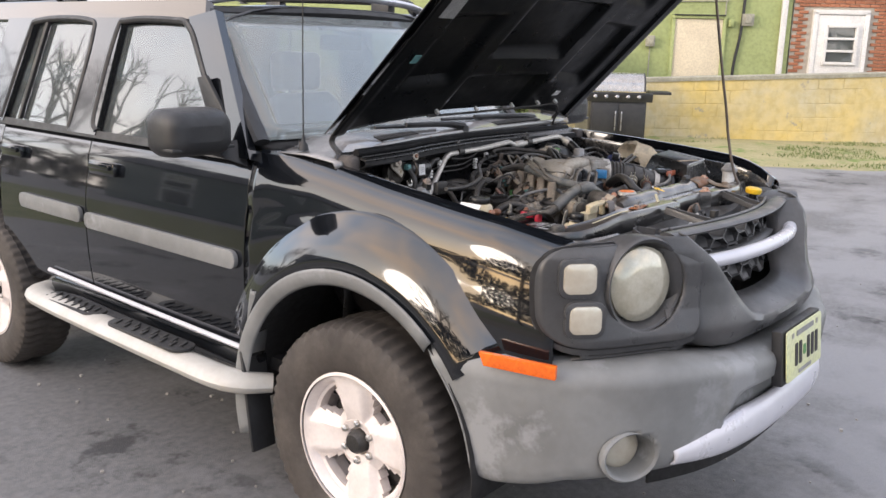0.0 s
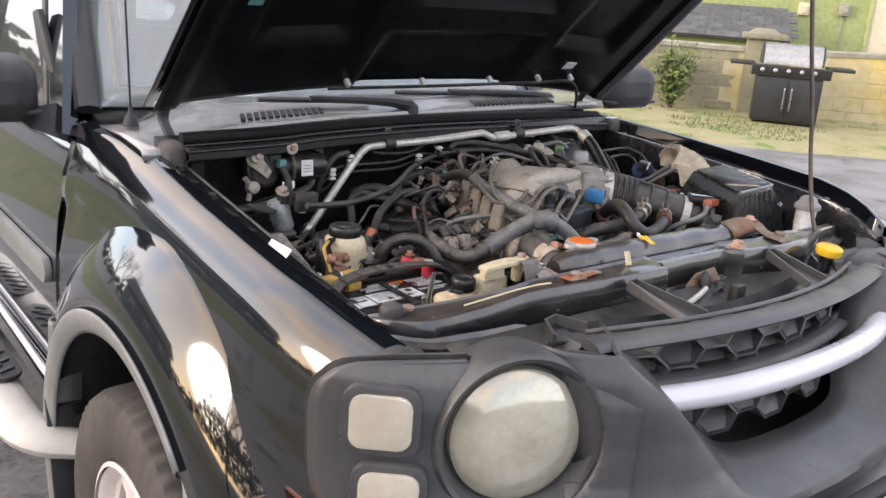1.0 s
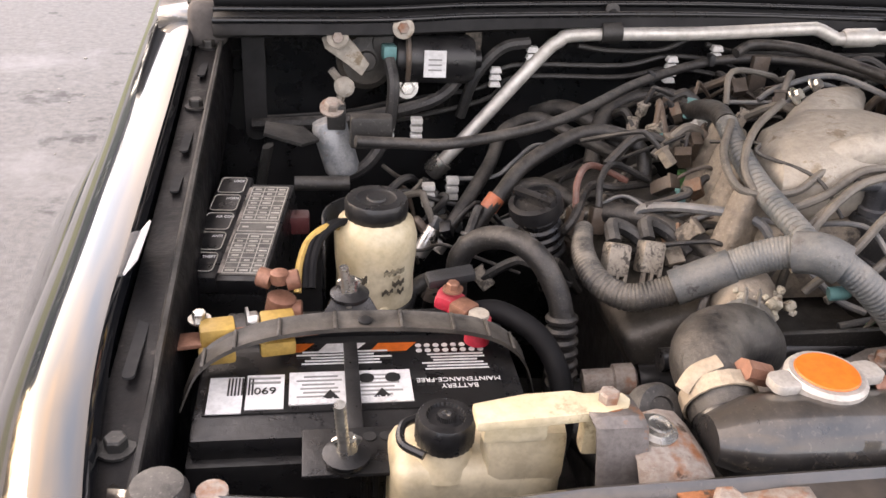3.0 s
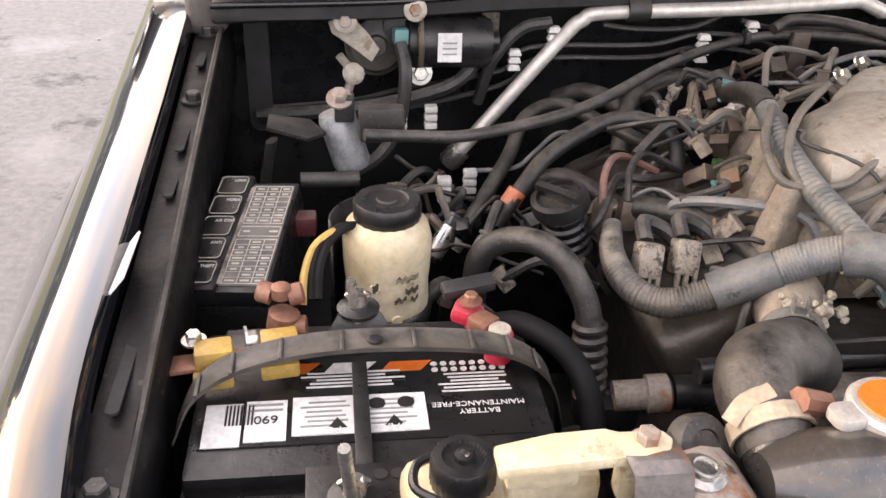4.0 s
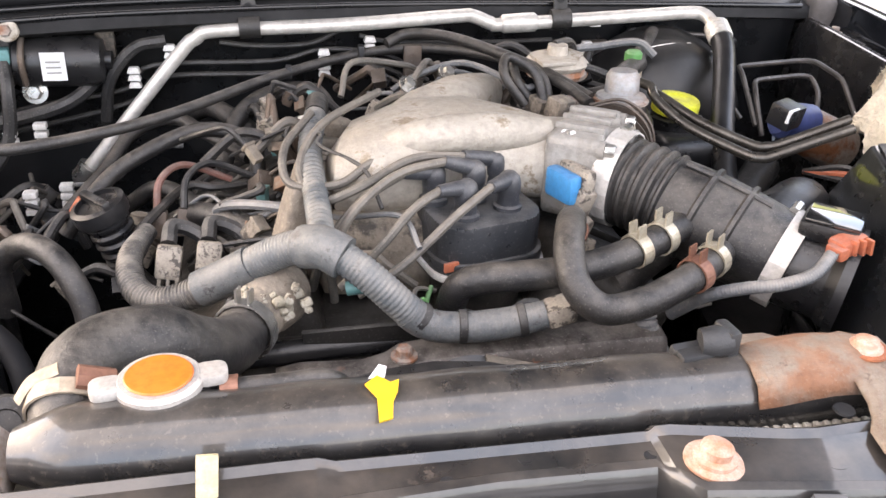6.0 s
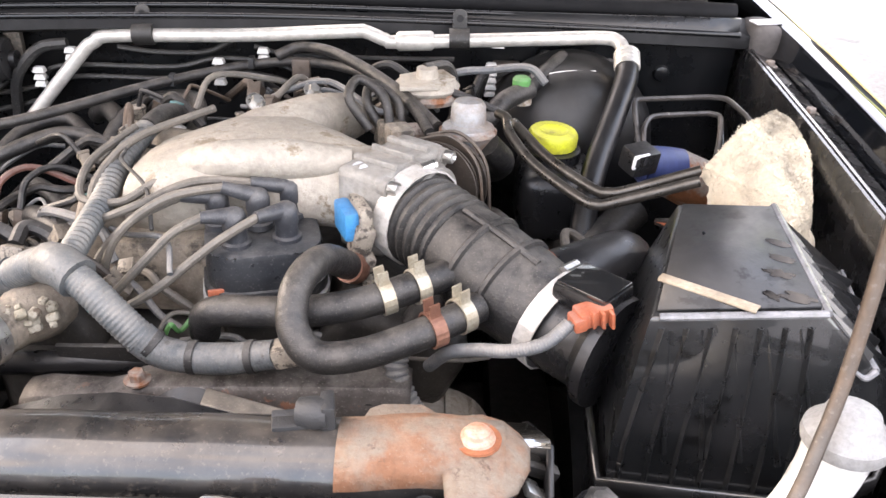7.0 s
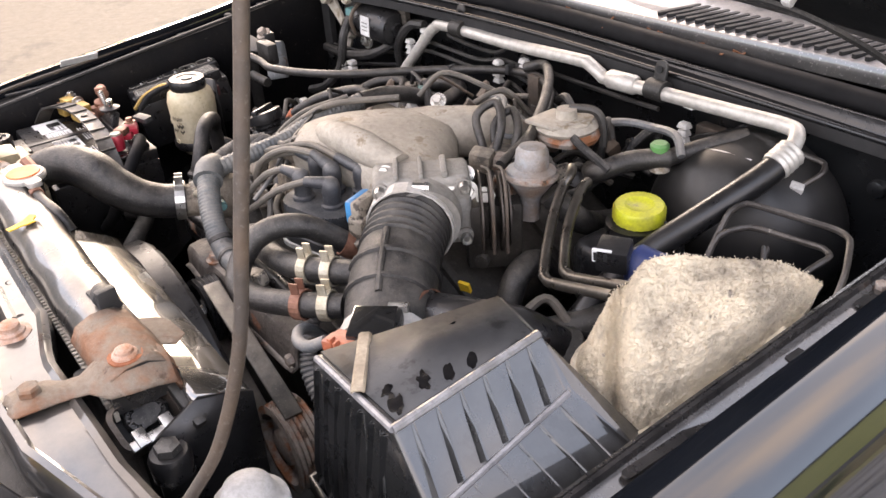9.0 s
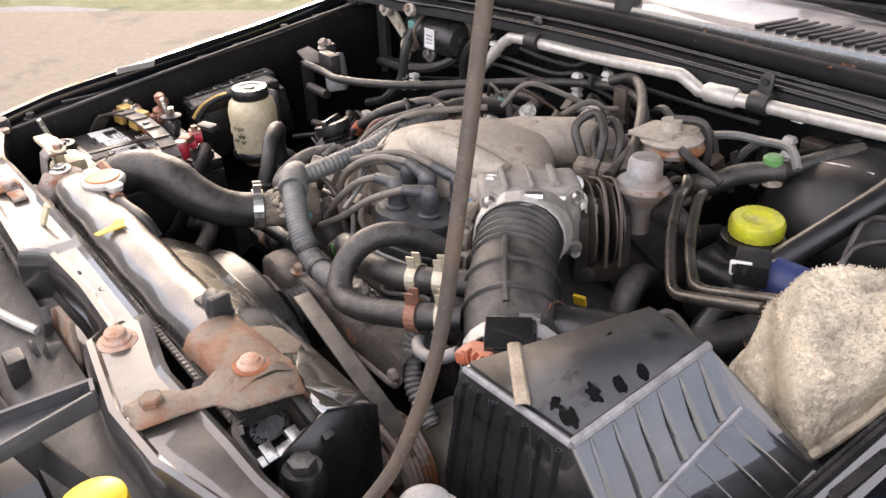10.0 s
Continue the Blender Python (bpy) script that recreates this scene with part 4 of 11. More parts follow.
    bm = tube([(s * (gx(1.24) + 0.012), 2.60, 1.235), (s * (gx(1.6) + 0.012), 2.51, 1.60), (s * (gx(1.67) + 0.012), 2.57, 1.668), (s * (gx(1.67) + 0.012), 2.98, 1.668),
               (s * (gx(1.6) + 0.012), 3.07, 1.60), (s * (gx(1.24) + 0.012), 3.22, 1.235)], 0.014, seg=8, steps=5)
    part("window_seal", bm, TRIM, CAR, "black rubber window seal")
    # roof rack
    bm = tube([(s * 0.58, 1.9, 1.75), (s * 0.57, 2.1, 1.80), (s * 0.56, 3.4, 1.83), (s * 0.56, 4.1, 1.79)], 0.022, seg=10)
    rack = part("roof_rack", bm, TRIM, CAR, "black tubular roof rack")
    for y in (2.1, 2.9, 3.7):
        part("rack_foot", block((s * 0.565, y, 1.775), (0.05, 0.12, 0.07), bevel=0.012), TRIM, rack)
    # door mirror
    mx, my = (0.95, 1.50) if s < 0 else (1.125, 1.40)
    bm = bmesh.new()
    rows = []
    for k, (w, h, dy) in enumerate(((0.13, 0.05, -0.088), (0.185, 0.095, -0.083), (0.215, 0.125, -0.070), (0.235, 0.142, -0.050), (0.245, 0.152, -0.02), (0.248, 0.155, 0.01), (0.248, 0.154, 0.035), (0.24, 0.146, 0.055))):
        rows.append([(s * (mx + px), my + dy, 1.31 + pz) for px, pz in rounded(w, h, min(w, h) * 0.32, 5)])
    sheet(rows, bm, close=True)
    bm.faces.new([bm.verts.new(p) for p in rows[0]])
    mirror = part("door_mirror", bm, TRIM, CAR, "black textured door mirror")
    part("mirror_glass", prism(rounded(0.225, 0.13, 0.03), 0.006, pose(s * mx, my + 0.054, 1.31, -90, 0, 0)), STAINLESS, mirror, "mirror glass")
    bm = block((s * mx, my - 0.015, 1.263), (0.235, 0.125, 0.012), bevel=0.005)
    part("mirror_seam", bm, TRIM, mirror)
    rows = [[(s * 0.775, 1.60, 1.225), (s * 0.775, 1.47, 1.28), (s * 0.775, 1.43, 1.19)], [(s * 0.84, 1.56, 1.225), (s * 0.845, 1.50, 1.265), (s * 0.845, 1.46, 1.22)],
            [(s * (mx - 0.06), my + 0.03, 1.26), (s * (mx - 0.06), my - 0.02, 1.285), (s * (mx - 0.06), my - 0.04, 1.255)]]
    bm = sheet(rows, close=True)
    part("mirror_arm", bm, TRIM, mirror)
    bm = prism([(0, 0), (0.16, 0.0), (0.27, 0.26), (0.22, 0.27)], 0.015, pose(s * 0.772, 1.44, 1.212, 90, 0, 90) @ pose(0, 0, 0, 0, 0, 0), bevel=0.003)
    part("mirror_sail", bm, TRIM, mirror, "black mirror corner plate")


for s in (-1, 1):
    side(s)


def roof_and_glass():
    rows = []
    for y in ys(1.77, 4.3, 12):
        rise = 0.03 * math.sin(min(1, (y - 1.77) / 1.2) * 1.57) + (0.06 if y > 2.9 else 0) * 1
        rows.append([(x, y, 1.735 + rise - 0.10 * (abs(x) / 0.66) ** 4) for x in [-0.66 + 1.32 * k / 14 for k in range(15)]])
    part("roof", sheet(rows), PAINT, CAR, "black roof", solid=0.006)
    rows = []
    for f in ys(0, 1, 8):
        z, y = 1.275 + 0.42 * f, 1.335 + 0.385 * f
        w = 0.735 - 0.10 * f
        rows.append([(x * w, y + 0.09 * x * x, z) for x in ys(-1, 1, 14)])
    part("windshield", sheet(rows), GLASS, CAR, "clear windshield reflecting the sky", solid=0.005)
    for s in (-1, 1):
        bm = tube([(s * 0.735, 1.405, 1.27), (s * 0.69, 1.615, 1.49), (s * 0.645, 1.80, 1.70)], 0.03, seg=8, flat=0.6)
        part("pillar_trim", bm, TRIM, CAR, "matt black windshield trim")
    bm = tube([(-0.64, 1.83, 1.70), (0, 1.755, 1.715), (0.64, 1.83, 1.70)], 0.022, seg=8)
    part("header_trim", bm, TRIM, CAR)
    bm = tube([(-0.64, 1.88, 1.735), (-0.4, 1.80, 1.77), (0, 1.78, 1.785), (0.4, 1.80, 1.77), (0.64, 1.88, 1.735)], 0.028, seg=10, flat=0.5)
    part("roof_deflector", bm, SILVER, CAR, "silver roof rack deflector")
    rows = [[(x, 4.36 - (z - 0.5) * 0.09, z) for x in ys(-0.78, 0.78, 6)] for z in (0.5, 0.9, 1.2)]
    part("tailgate", sheet(rows), PAINT, CAR, solid=0.01)
    rows = [[(x * (0.76 - (z - 1.2) * 0.235), 4.30 - (z - 1.2) * 0.18, z) for x in ys(-1, 1, 6)] for z in (1.2, 1.45, 1.72)]
    part("rear_glass", sheet(rows), GLASS_TINT, CAR, solid=0.004)
    part("floor_pan", block((0, 2.6, 0.5), (1.5, 3.4, 0.05), bevel=0.01), DARK, CAR)
    part("chassis", block((0, 2.2, 0.40), (0.9, 4.0, 0.12), bevel=0.03), CHASSIS, CAR)
    bm = bmesh.new()
    rows = []
    for y, z in ((1.36, 1.255), (1.5, 1.275), (1.62, 1.265), (1.70, 1.20), (1.72, 0.9)):
        rows.append([(x, y, z + 0.02 * math.cos(x * 3)) for x in ys(-0.72, 0.72, 8)])
    sheet(rows, bm)
    part("dashboard", bm, DARK, CAR, solid=0.02)
    bm = bmesh.new()
    a = axes_at((0.36, 1.86, 1.22), (0, -0.85, -0.5))
    ring = [a @ Vector((0.185 * math.cos(2 * math.pi * k / 28), 0.185 * math.sin(2 * math.pi * k / 28), 0)) for k in range(29)]
    tube(ring, 0.014, seg=8, steps=1, bm=bm)
    tube([a @ Vector((-0.18, 0, 0)), a @ Vector((0, 0.0, 0.03)), a @ Vector((0.18, 0, 0))], 0.02, seg=8, bm=bm)
    part("steering_wheel", bm, TRIM, CAR, "black steering wheel")
    for x in (-0.37, 0.37):
        rows = [[(x + px * k, 2.42 + dy, z) for px, k in ((-0.24, w), (-0.2, w), (0, w), (0.2, w), (0.24, w))] for z, dy, w in ((0.8, -0.05, 1.0), (1.1, 0.0, 1.0), (1.27, 0.05, 0.92), (1.33, 0.08, 0.7))]
        part("seat_back", sheet(rows), SEAT, CAR, "grey cloth front seat", solid=0.10)
        bm = block((x, 2.52, 1.455), (0.27, 0.11, 0.19), bevel=0.045, segments=4)
        head = part("headrest", bm, SEAT, CAR, "grey headrest")
        for dx in (-0.06, 0.06):
            part("headrest_post", tube([(x + dx, 2.52, 1.3), (x + dx, 2.52, 1.4)], 0.007, seg=6), STEEL, head)
    part("rear_seat", block((0, 3.3, 1.08), (1.25, 0.14, 0.55), bevel=0.05, segments=3), SEAT, CAR)
    part("interior_mirror", block((0.0, 1.80, 1.60), (0.22, 0.03, 0.065), bevel=0.014), DARK, CAR)


roof_and_glass()


def wheel(x, y, name_label):
    s = -1 if x < 0 else 1
    w = new("wheel")
    w.matrix_world = Matrix.Translation((x, y, 0.388))
    w.parent = CAR
    w.matrix_parent_inverse = CAR.matrix_world.inverted()
    w["label"] = name_label
    ax = (s, 0, 0)
    c = (x, y, 0.388)
    prof = [(0.225, -0.11), (0.29, -0.128), (0.345, -0.126), (0.372, -0.115), (0.384, -0.09), (0.3855, -0.055), (0.386, -0.03), (0.3865, -0.007), (0.3865, 0.007), (0.386, 0.03), (0.3855, 0.055), (0.384, 0.09), (0.372, 0.115),
            (0.345, 0.126), (0.29, 0.128), (0.245, 0.118), (0.225, 0.105), (0.222, 0.0), (0.225, -0.11)]
    bm = lathe(prof, c, ax, seg=224, cap=False)
    m = axes_at(c, ax)
    for v in bm.verts:
        q = m.inverted() @ v.co
        r = math.hypot(q.x, q.y)
        if r > 0.37 and abs(q.z) < 0.118:
            a = math.atan2(q.y, q.x) / (2 * math.pi) * 56 + 0.5 * (q.z > 0) + 3 * abs(q.z)
            if a % 1 < 0.42 or abs(q.z) < 0.008:
                v.co = m @ Vector((q.x * (r - 0.008) / r, q.y * (r - 0.008) / r, q.z))
    part("tyre", bm, TYRE, w, "dusty black all-terrain tyre")
    rim = lathe([(0.222, 0.118), (0.232, 0.115), (0.228, 0.105), (0.212, 0.095), (0.205, 0.05), (0.20, -0.08), (0.205, -0.10)], c, ax, seg=48, cap=False)
    spokes = bmesh.new()
    radii, turns = (0.060, 0.075, 0.092, 0.108, 0.122, 0.136, 0.150, 0.164, 0.178, 0.190, 0.200, 0.210, 0.219), 96
    def face(r, k):
        """A place on the wheel's face; it dips beside the four openings."""
        off = abs((k * 360 / turns - 53 + 45) % 90 - 45)
        half_gap = 12 + 9 * (r - 0.10) / 0.09
        gap = 0.104 <= r <= 0.195
        dip = max(0.0, 1 - max(0.0, off - half_gap) / 10) * min(1.0, max(0.0, (r - 0.075) / 0.03)) * min(1.0, max(0.0, (0.212 - r) / 0.014))
        h = interp(r, ((0.06, 0.078), (0.10, 0.088), (0.15, 0.096), (0.20, 0.104), (0.219, 0.112))) - 0.026 * dip
        a = 2 * math.pi * k / turns
        return (x + s * h, y - r * math.cos(a), 0.388 + r * math.sin(a)), gap and off < half_gap
    grid = [[face(r, k) for k in range(turns)] for r in radii]
    made = [[spokes.verts.new(p) for p, _ in ring] for ring in grid]
    for i in range(len(radii) - 1):
        for k in range(turns):
            k2 = (k + 1) % turns
            if sum(grid[a][b][1] for a, b in ((i, k), (i, k2), (i + 1, k), (i + 1, k2))) < 4:
                spokes.faces.new((made[i][k], made[i][k2], made[i + 1][k2], made[i + 1][k]))
    bmesh.ops.delete(spokes, geom=[v for v in spokes.verts if not v.link_faces], context="VERTS")
    edge = [e for e in spokes.edges if e.is_boundary and e.calc_length() < 0.03 and all(0.1 < math.hypot(v.co.y - y, v.co.z - 0.388) < 0.2 for v in e.verts)]
    deep = bmesh.ops.extrude_edge_only(spokes, edges=edge)
    for v in [g for g in deep["geom"] if isinstance(g, bmesh.types.BMVert)]:
        v.co.x -= s * 0.035
    merge(rim, spokes)
    lathe([(0.085, 0.03), (0.085, 0.07), (0.07, 0.082), (0.045, 0.075), (0.043, 0.06), (0, 0.06)], c, ax, seg=36, bm=rim)
    r = part("rim", rim, ALLOY, w, "scuffed four-spoke silver alloy rim")
    part("brake_drum", lathe([(0.17, -0.05), (0.17, 0.02), (0.05, 0.04), (0, 0.04)], c, ax, seg=28), CHASSIS, w)
    part("hub_cap", lathe([(0.038, 0.06), (0.036, 0.095), (0.028, 0.105), (0, 0.107)], c, ax, seg=20), CHASSIS, r, "dark hub centre")
    for k in range(6):
        a = 2 * math.pi * (k + 0.5) / 6
        part("lug_nut", lathe([(0.012, 0.07), (0.012, 0.09), (0.006, 0.095), (0, 0.095)], m @ Vector((0.062 * math.cos(a), 0.062 * math.sin(a), 0)), ax, seg=6), STEEL, r, smooth=False)
    return w


for x, y in ((-0.735, 0.87), (0.735, 0.87), (-0.735, 3.40), (0.735, 3.40)):
    wheel(x, y, "black tyre on a silver alloy wheel")


# ---- nose: bumper, fascia, lamps, grille ----
BUMP = [(0.0, -0.150), (0.22, -0.142), (0.42, -0.105), (0.60, -0.025), (0.72, 0.075), (0.80, 0.20), (0.845, 0.36), (0.862, 0.56)]
FACE = [(0.0, -0.075), (0.25, -0.062), (0.40, -0.015), (0.52, 0.055), (0.64, 0.115), (0.735, 0.18), (0.785, 0.26), (0.80, 0.33)]


def plan(table, n=6):
    """The nose's line seen from above, from the right wheel round to the left."""
    half = spline([(x, y, 0) for x, y in table], n)
    return [Vector((-p.x, p.y, 0)) for p in half[::-1]] + half[1:]


def nose():
    line = plan(BUMP, 14)
    table = ((0.0, 0.06), (0.05, 0.016), (0.15, 0.004), (0.40, 0.0), (0.55, -0.002), (0.70, -0.006), (0.84, -0.008), (0.92, 0.004), (0.98, 0.05), (1.0, 0.12))
    fogs = [(Vector((k * 0.660, 0.022, 0.568)), Vector((k * 0.58, -1, 0.02)).normalized()) for k in (-1, 1)]
    rows = []
    for f in [k / 30 for k in range(31)]:
        row = []
        for p in line:
            c = Vector((0, 0.75, 0))
            q = p + (c - p).normalized() * interp(f, table)
            wide = min(1, max(0, (abs(p.x) - 0.25) / 0.3))
            top = 0.79 + 0.03 * wide
            low = interp(abs(p.x), ((0.0, 0.50), (0.50, 0.50), (0.66, 0.495), (0.77, 0.475), (0.84, 0.43), (0.87, 0.43)))
            q.z = low + (top - low) * f
            def within(v, lo, hi, soft):
                return max(0.0, min(1.0, (v - lo) / soft)) * max(0.0, min(1.0, (hi - v) / soft))
            q.y -= 0.010 * within(abs(p.x), -1, 0.412, 0.012) * within(q.z, 0.59, 0.785, 0.012)
            q.y += 0.040 * within(abs(p.x), -1, 0.40 - 0.8 * max(0, q.z - 0.63), 0.03) * within(q.z, 0.56, 0.70, 0.022)
            row.append(q)
        rows.append(row)
    bm = sheet(rows)
    for v in list(bm.verts):
        r = math.hypot(v.co.y - ARCH_Y, v.co.z - ARCH_Z)
        if abs(v.co.x) > 0.78 and r < 0.49:
            v.co.y = ARCH_Y - math.sqrt(max(0, 0.49 ** 2 - (v.co.z - ARCH_Z) ** 2)) if v.co.z > ARCH_Z - 0.3 else v.co.y
    def from_fog(v, at, ax):
        d = v - at
        d -= ax * d.dot(ax)
        side = Vector((-ax.y, ax.x, 0)).normalized()
        return math.hypot(d.dot(side) / 1.22, d.z)
    bmesh.ops.delete(bm, geom=[f for f in bm.faces if min(from_fog(f.calc_center_median(), *g) for g in fogs) < 0.064], context="FACES")
    bump = part("front_bumper", bm, GREY, CAR, "faded grey plastic front bumper", solid=0.006)
    # lower silver lip
    lip = [p for p in line if abs(p.x) < 0.555]
    rows = []
    for k in range(9):
        a = radians(-80 + 170 * k / 8)
        row = []
        for p in lip:
            end = max(0.0, (abs(p.x) - 0.30) / 0.255)
            half_h = 0.055 * (1 - 0.62 * end ** 1.5)
            row.append(Vector((p.x, p.y + 0.012 - 0.034 * math.cos(a) * (1 - 0.5 * end), 0.576 - 0.028 * end + half_h * math.sin(a))))
        rows.append(row)
    part("lower_lip", sheet(rows), SILVER, bump, "silver lower lip", solid=0.006)
    # near-black sheet below the lip: the opening's shade, given as a colour
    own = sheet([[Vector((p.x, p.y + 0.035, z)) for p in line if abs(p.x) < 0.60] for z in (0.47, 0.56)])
    part("air_intake", own, DARK, bump, "near-black sheet for the shade in the lower air opening", solid=0.006)
    for s, (at, ax) in zip((-1, 1), fogs):
        bm = lathe([(0.070, -0.012), (0.072, 0.006), (0.066, 0.012), (0.060, 0.006), (0.056, -0.025), (0.052, -0.060)], (0, 0, 0), (0, 0, 1), seg=36, cap=False)
        m2 = Matrix.Translation(at) @ ax.to_track_quat("Z", "Y").to_matrix().to_4x4()
        bm.transform(m2 @ Matrix.Diagonal((1.22, 1.0, 1.0, 1.0)))
        fog = part("fog_lamp", bm, GREY, bump, "round fog lamp deep in the bumper")
        own = lathe([(0.056, -0.075), (0.056, -0.05), (0.045, -0.042), (0, -0.036)], (0, 0, 0), (0, 0, 1), seg=28)
        own.transform(m2)
        part("fog_lens", own, LAMP_SMALL, fog, "cream fog lamp lens")
        # amber marker
        p0, p1 = Vector((s * 0.852, 0.37, 0.812)), Vector((s * 0.80, 0.165, 0.799))
        mid, run = (p0 + p1) / 2, (p1 - p0)
        ang = math.degrees(math.atan2(run.y, run.x))
        own = prism([(-run.length / 2, 0.022), (run.length / 2, 0.018), (run.length / 2, -0.019), (-run.length / 2 + 0.015, -0.015)], 0.018, bevel=0.004)
        own.transform(pose(*mid, 0, 0, ang) @ pose(0, 0.009 * s, 0, 90, 0, 0))
        part("side_marker", own, AMBER, bump, "orange side marker lamp")
    # fascia
    line = [p for p in plan(FACE) if abs(p.x) < 0.775]
    rows = []
    for z, back in ((0.79, 0.03), (0.82, -0.03), (0.87, -0.04), (0.93, -0.012), (0.99, 0.0), (1.05, 0.004), (1.085, 0.02), (1.105, 0.055), (1.11, 0.10)):
        row = []
        for p in line:
            q = p.copy()
            side_f = min(1, abs(p.x) / 0.8)
            q.y += back * (1 - 0.6 * side_f ** 3)
            q.x -= math.copysign(max(0, back), p.x) * 0.5 * side_f ** 2
            q.z = z
            if abs(p.x) < 0.345 and 0.92 < z < 1.07:
                q.y += 0.10
            row.append(q)
        rows.append(row)
    skin_bm = sheet(rows)
    mouth = [f for f in skin_bm.faces if abs(f.calc_center_median().x) < 0.465 or (abs(f.calc_center_median().x) > 0.725 and f.calc_center_median().z < 0.85) or (abs(f.calc_center_median().x) > 0.43 and f.calc_center_median().z > 1.09)]
    bmesh.ops.delete(skin_bm, geom=mouth, context="FACES")
    for k in (-1, 1):
        c = Vector((k * 0.560, 0.078, 1.002))
        ax = Vector((k * 0.40, -1, 0.05)).normalized()
        bmesh.ops.delete(skin_bm, geom=[f for f in skin_bm.faces if ((f.calc_center_median() - c) - ax * (f.calc_center_median() - c).dot(ax)).length < 0.128], context="FACES")
    wing = skin_bm.copy()
    bmesh.ops.delete(skin_bm, geom=[f for f in skin_bm.faces if f.calc_center_median().x > 0], context="FACES")
    bmesh.ops.delete(wing, geom=[f for f in wing.faces if f.calc_center_median().x < 0], context="FACES")
    fascia = part("front_fascia", skin_bm, FASCIA, CAR, "charcoal plastic front fascia", solid=0.004)
    part("fascia_wing", wing, FASCIA, fascia, solid=0.004)
    half_face = [(p.x, p.y) for p in plan(FACE) if p.x >= 0]
    def face_y(x, z):
        back = interp(z, ((0.79, 0.03), (0.82, -0.03), (0.87, -0.04), (0.93, -0.014), (0.99, 0.0), (1.05, 0.004), (1.085, 0.012), (1.12, 0.035)))
        return interp(abs(x), half_face) + back * (1 - 0.6 * min(1, abs(x) / 0.8) ** 3)
    # the arms beside the grille run down and round into the sill below it
    half_in = spline([(0.425, 1.12, 0), (0.395, 1.085, 0), (0.345, 1.035, 0), (0.300, 0.98, 0), (0.256, 0.925, 0), (0.218, 0.888, 0), (0.15, 0.874, 0), (0.08, 0.870, 0), (0, 0.869, 0)], 5)
    half_out = spline([(0.505, 1.125, 0), (0.492, 1.085, 0), (0.472, 1.035, 0), (0.455, 0.97, 0), (0.445, 0.90, 0), (0.42, 0.835, 0), (0.28, 0.80, 0), (0.14, 0.795, 0), (0, 0.795, 0)], 5)
    both = lambda half: [Vector((-q.x, q.y, 0)) for q in half] + half[::-1][1:]
    rim_in, rim_out = both(half_in), both(half_out)
    rows = []
    for k, dy in ((-0.10, 0.03), (0.0, -0.004), (0.12, -0.012), (0.5, -0.017), (0.82, -0.017), (0.95, -0.010), (1.0, 0.002)):
        row = []
        for o, i in zip(rim_out, rim_in):
            x, z = o.x + (i.x - o.x) * k, o.y + (i.y - o.y) * k
            row.append(Vector((x, face_y(x, z) + dy, z)))
        rows.append(row)
    for k, dy in ((0.05, 0.016), (0.20, 0.060), (0.30, 0.095)):
        row = []
        for i in rim_in:
            z = i.y + (1.02 - i.y) * k * 0.85 * (i.y < 1.02)
            row.append(Vector((i.x * (1 - k * 0.55), face_y(i.x, i.y) + dy, z)))
        rows.append(row)
    part("grille_surround", sheet(rows), FASCIA, fascia, "charcoal arms and sill round the grille", solid=0.005)
    # a near-black sheet puts the shade behind the honeycomb into colour
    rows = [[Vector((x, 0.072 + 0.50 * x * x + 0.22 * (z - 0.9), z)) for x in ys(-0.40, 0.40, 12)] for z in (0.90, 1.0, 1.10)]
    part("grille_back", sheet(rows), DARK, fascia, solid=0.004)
    cells = bmesh.new()
    for k in range(-5, 6):
        x = k * 0.074
        for row in range(4):
            z = 0.945 + row * 0.049 + (0.0245 if k % 2 else 0)
            if z > 1.082 or abs(x) > 0.42 - 0.55 * max(0, 1.06 - z):
                continue
            pts = [(-0.050, 0), (-0.025, 0.0245), (0.025, 0.0245), (0.050, 0), (0.025, -0.0245), (-0.025, -0.0245)]
            def ring(scale, dy):
                return [Vector((x + p * scale, 0.004 + 0.50 * (x + p) ** 2 + 0.22 * (z + q - 0.93) + dy, z + q * (scale - 0.04 * (scale < 1)))) for p, q in pts]
            sheet([ring(1.0, 0.052), ring(1.0, 0.0), ring(0.90, -0.001), ring(0.80, 0.05)], cells, close=True)
            # a sloping pocket floor, open as a slot at the top
            own = bmesh.new()
            shape = [(-0.041, 0.002, 0.020), (-0.024, 0.010, 0.030), (0.024, 0.010, 0.030), (0.041, 0.002, 0.020), (0.021, -0.020, 0.004), (-0.021, -0.020, 0.004)]
            own.faces.new([own.verts.new((x + p, 0.004 + 0.50 * (x + p) ** 2 + 0.22 * (z + q - 0.93) + dy, z + q)) for p, q, dy in shape])
            part("pocket_floor", own, FASCIA, fascia, smooth=False, solid=0.003)
    part("grille_mesh", cells, FASCIA, fascia, "dark honeycomb grille", smooth=False)
    bm = sheet([[Vector((x, y + 0.50 * x * x, z)) for x in ys(-0.36, 0.36, 14)] for y, z in ((-0.004, 1.028), (0.05, 1.036))])
    part("grille_shelf", bm, FASCIA, fascia, solid=0.006)
    bm = tube([(-0.375, 0.012, 1.035), (-0.2, -0.036, 1.038), (0, -0.052, 1.040), (0.2, -0.036, 1.038), (0.375, 0.012, 1.035)], 0.0225, seg=14, flat=0.9)
    part("grille_bar", bm, SILVER, fascia, "silver grille bar")
    part("grille_rear_rail", tube([(-0.40, 0.112, 1.116), (-0.2, 0.058, 1.122), (0, 0.040, 1.124), (0.2, 0.058, 1.122), (0.40, 0.112, 1.116)], 0.0045, seg=8), FASCIA, fascia)
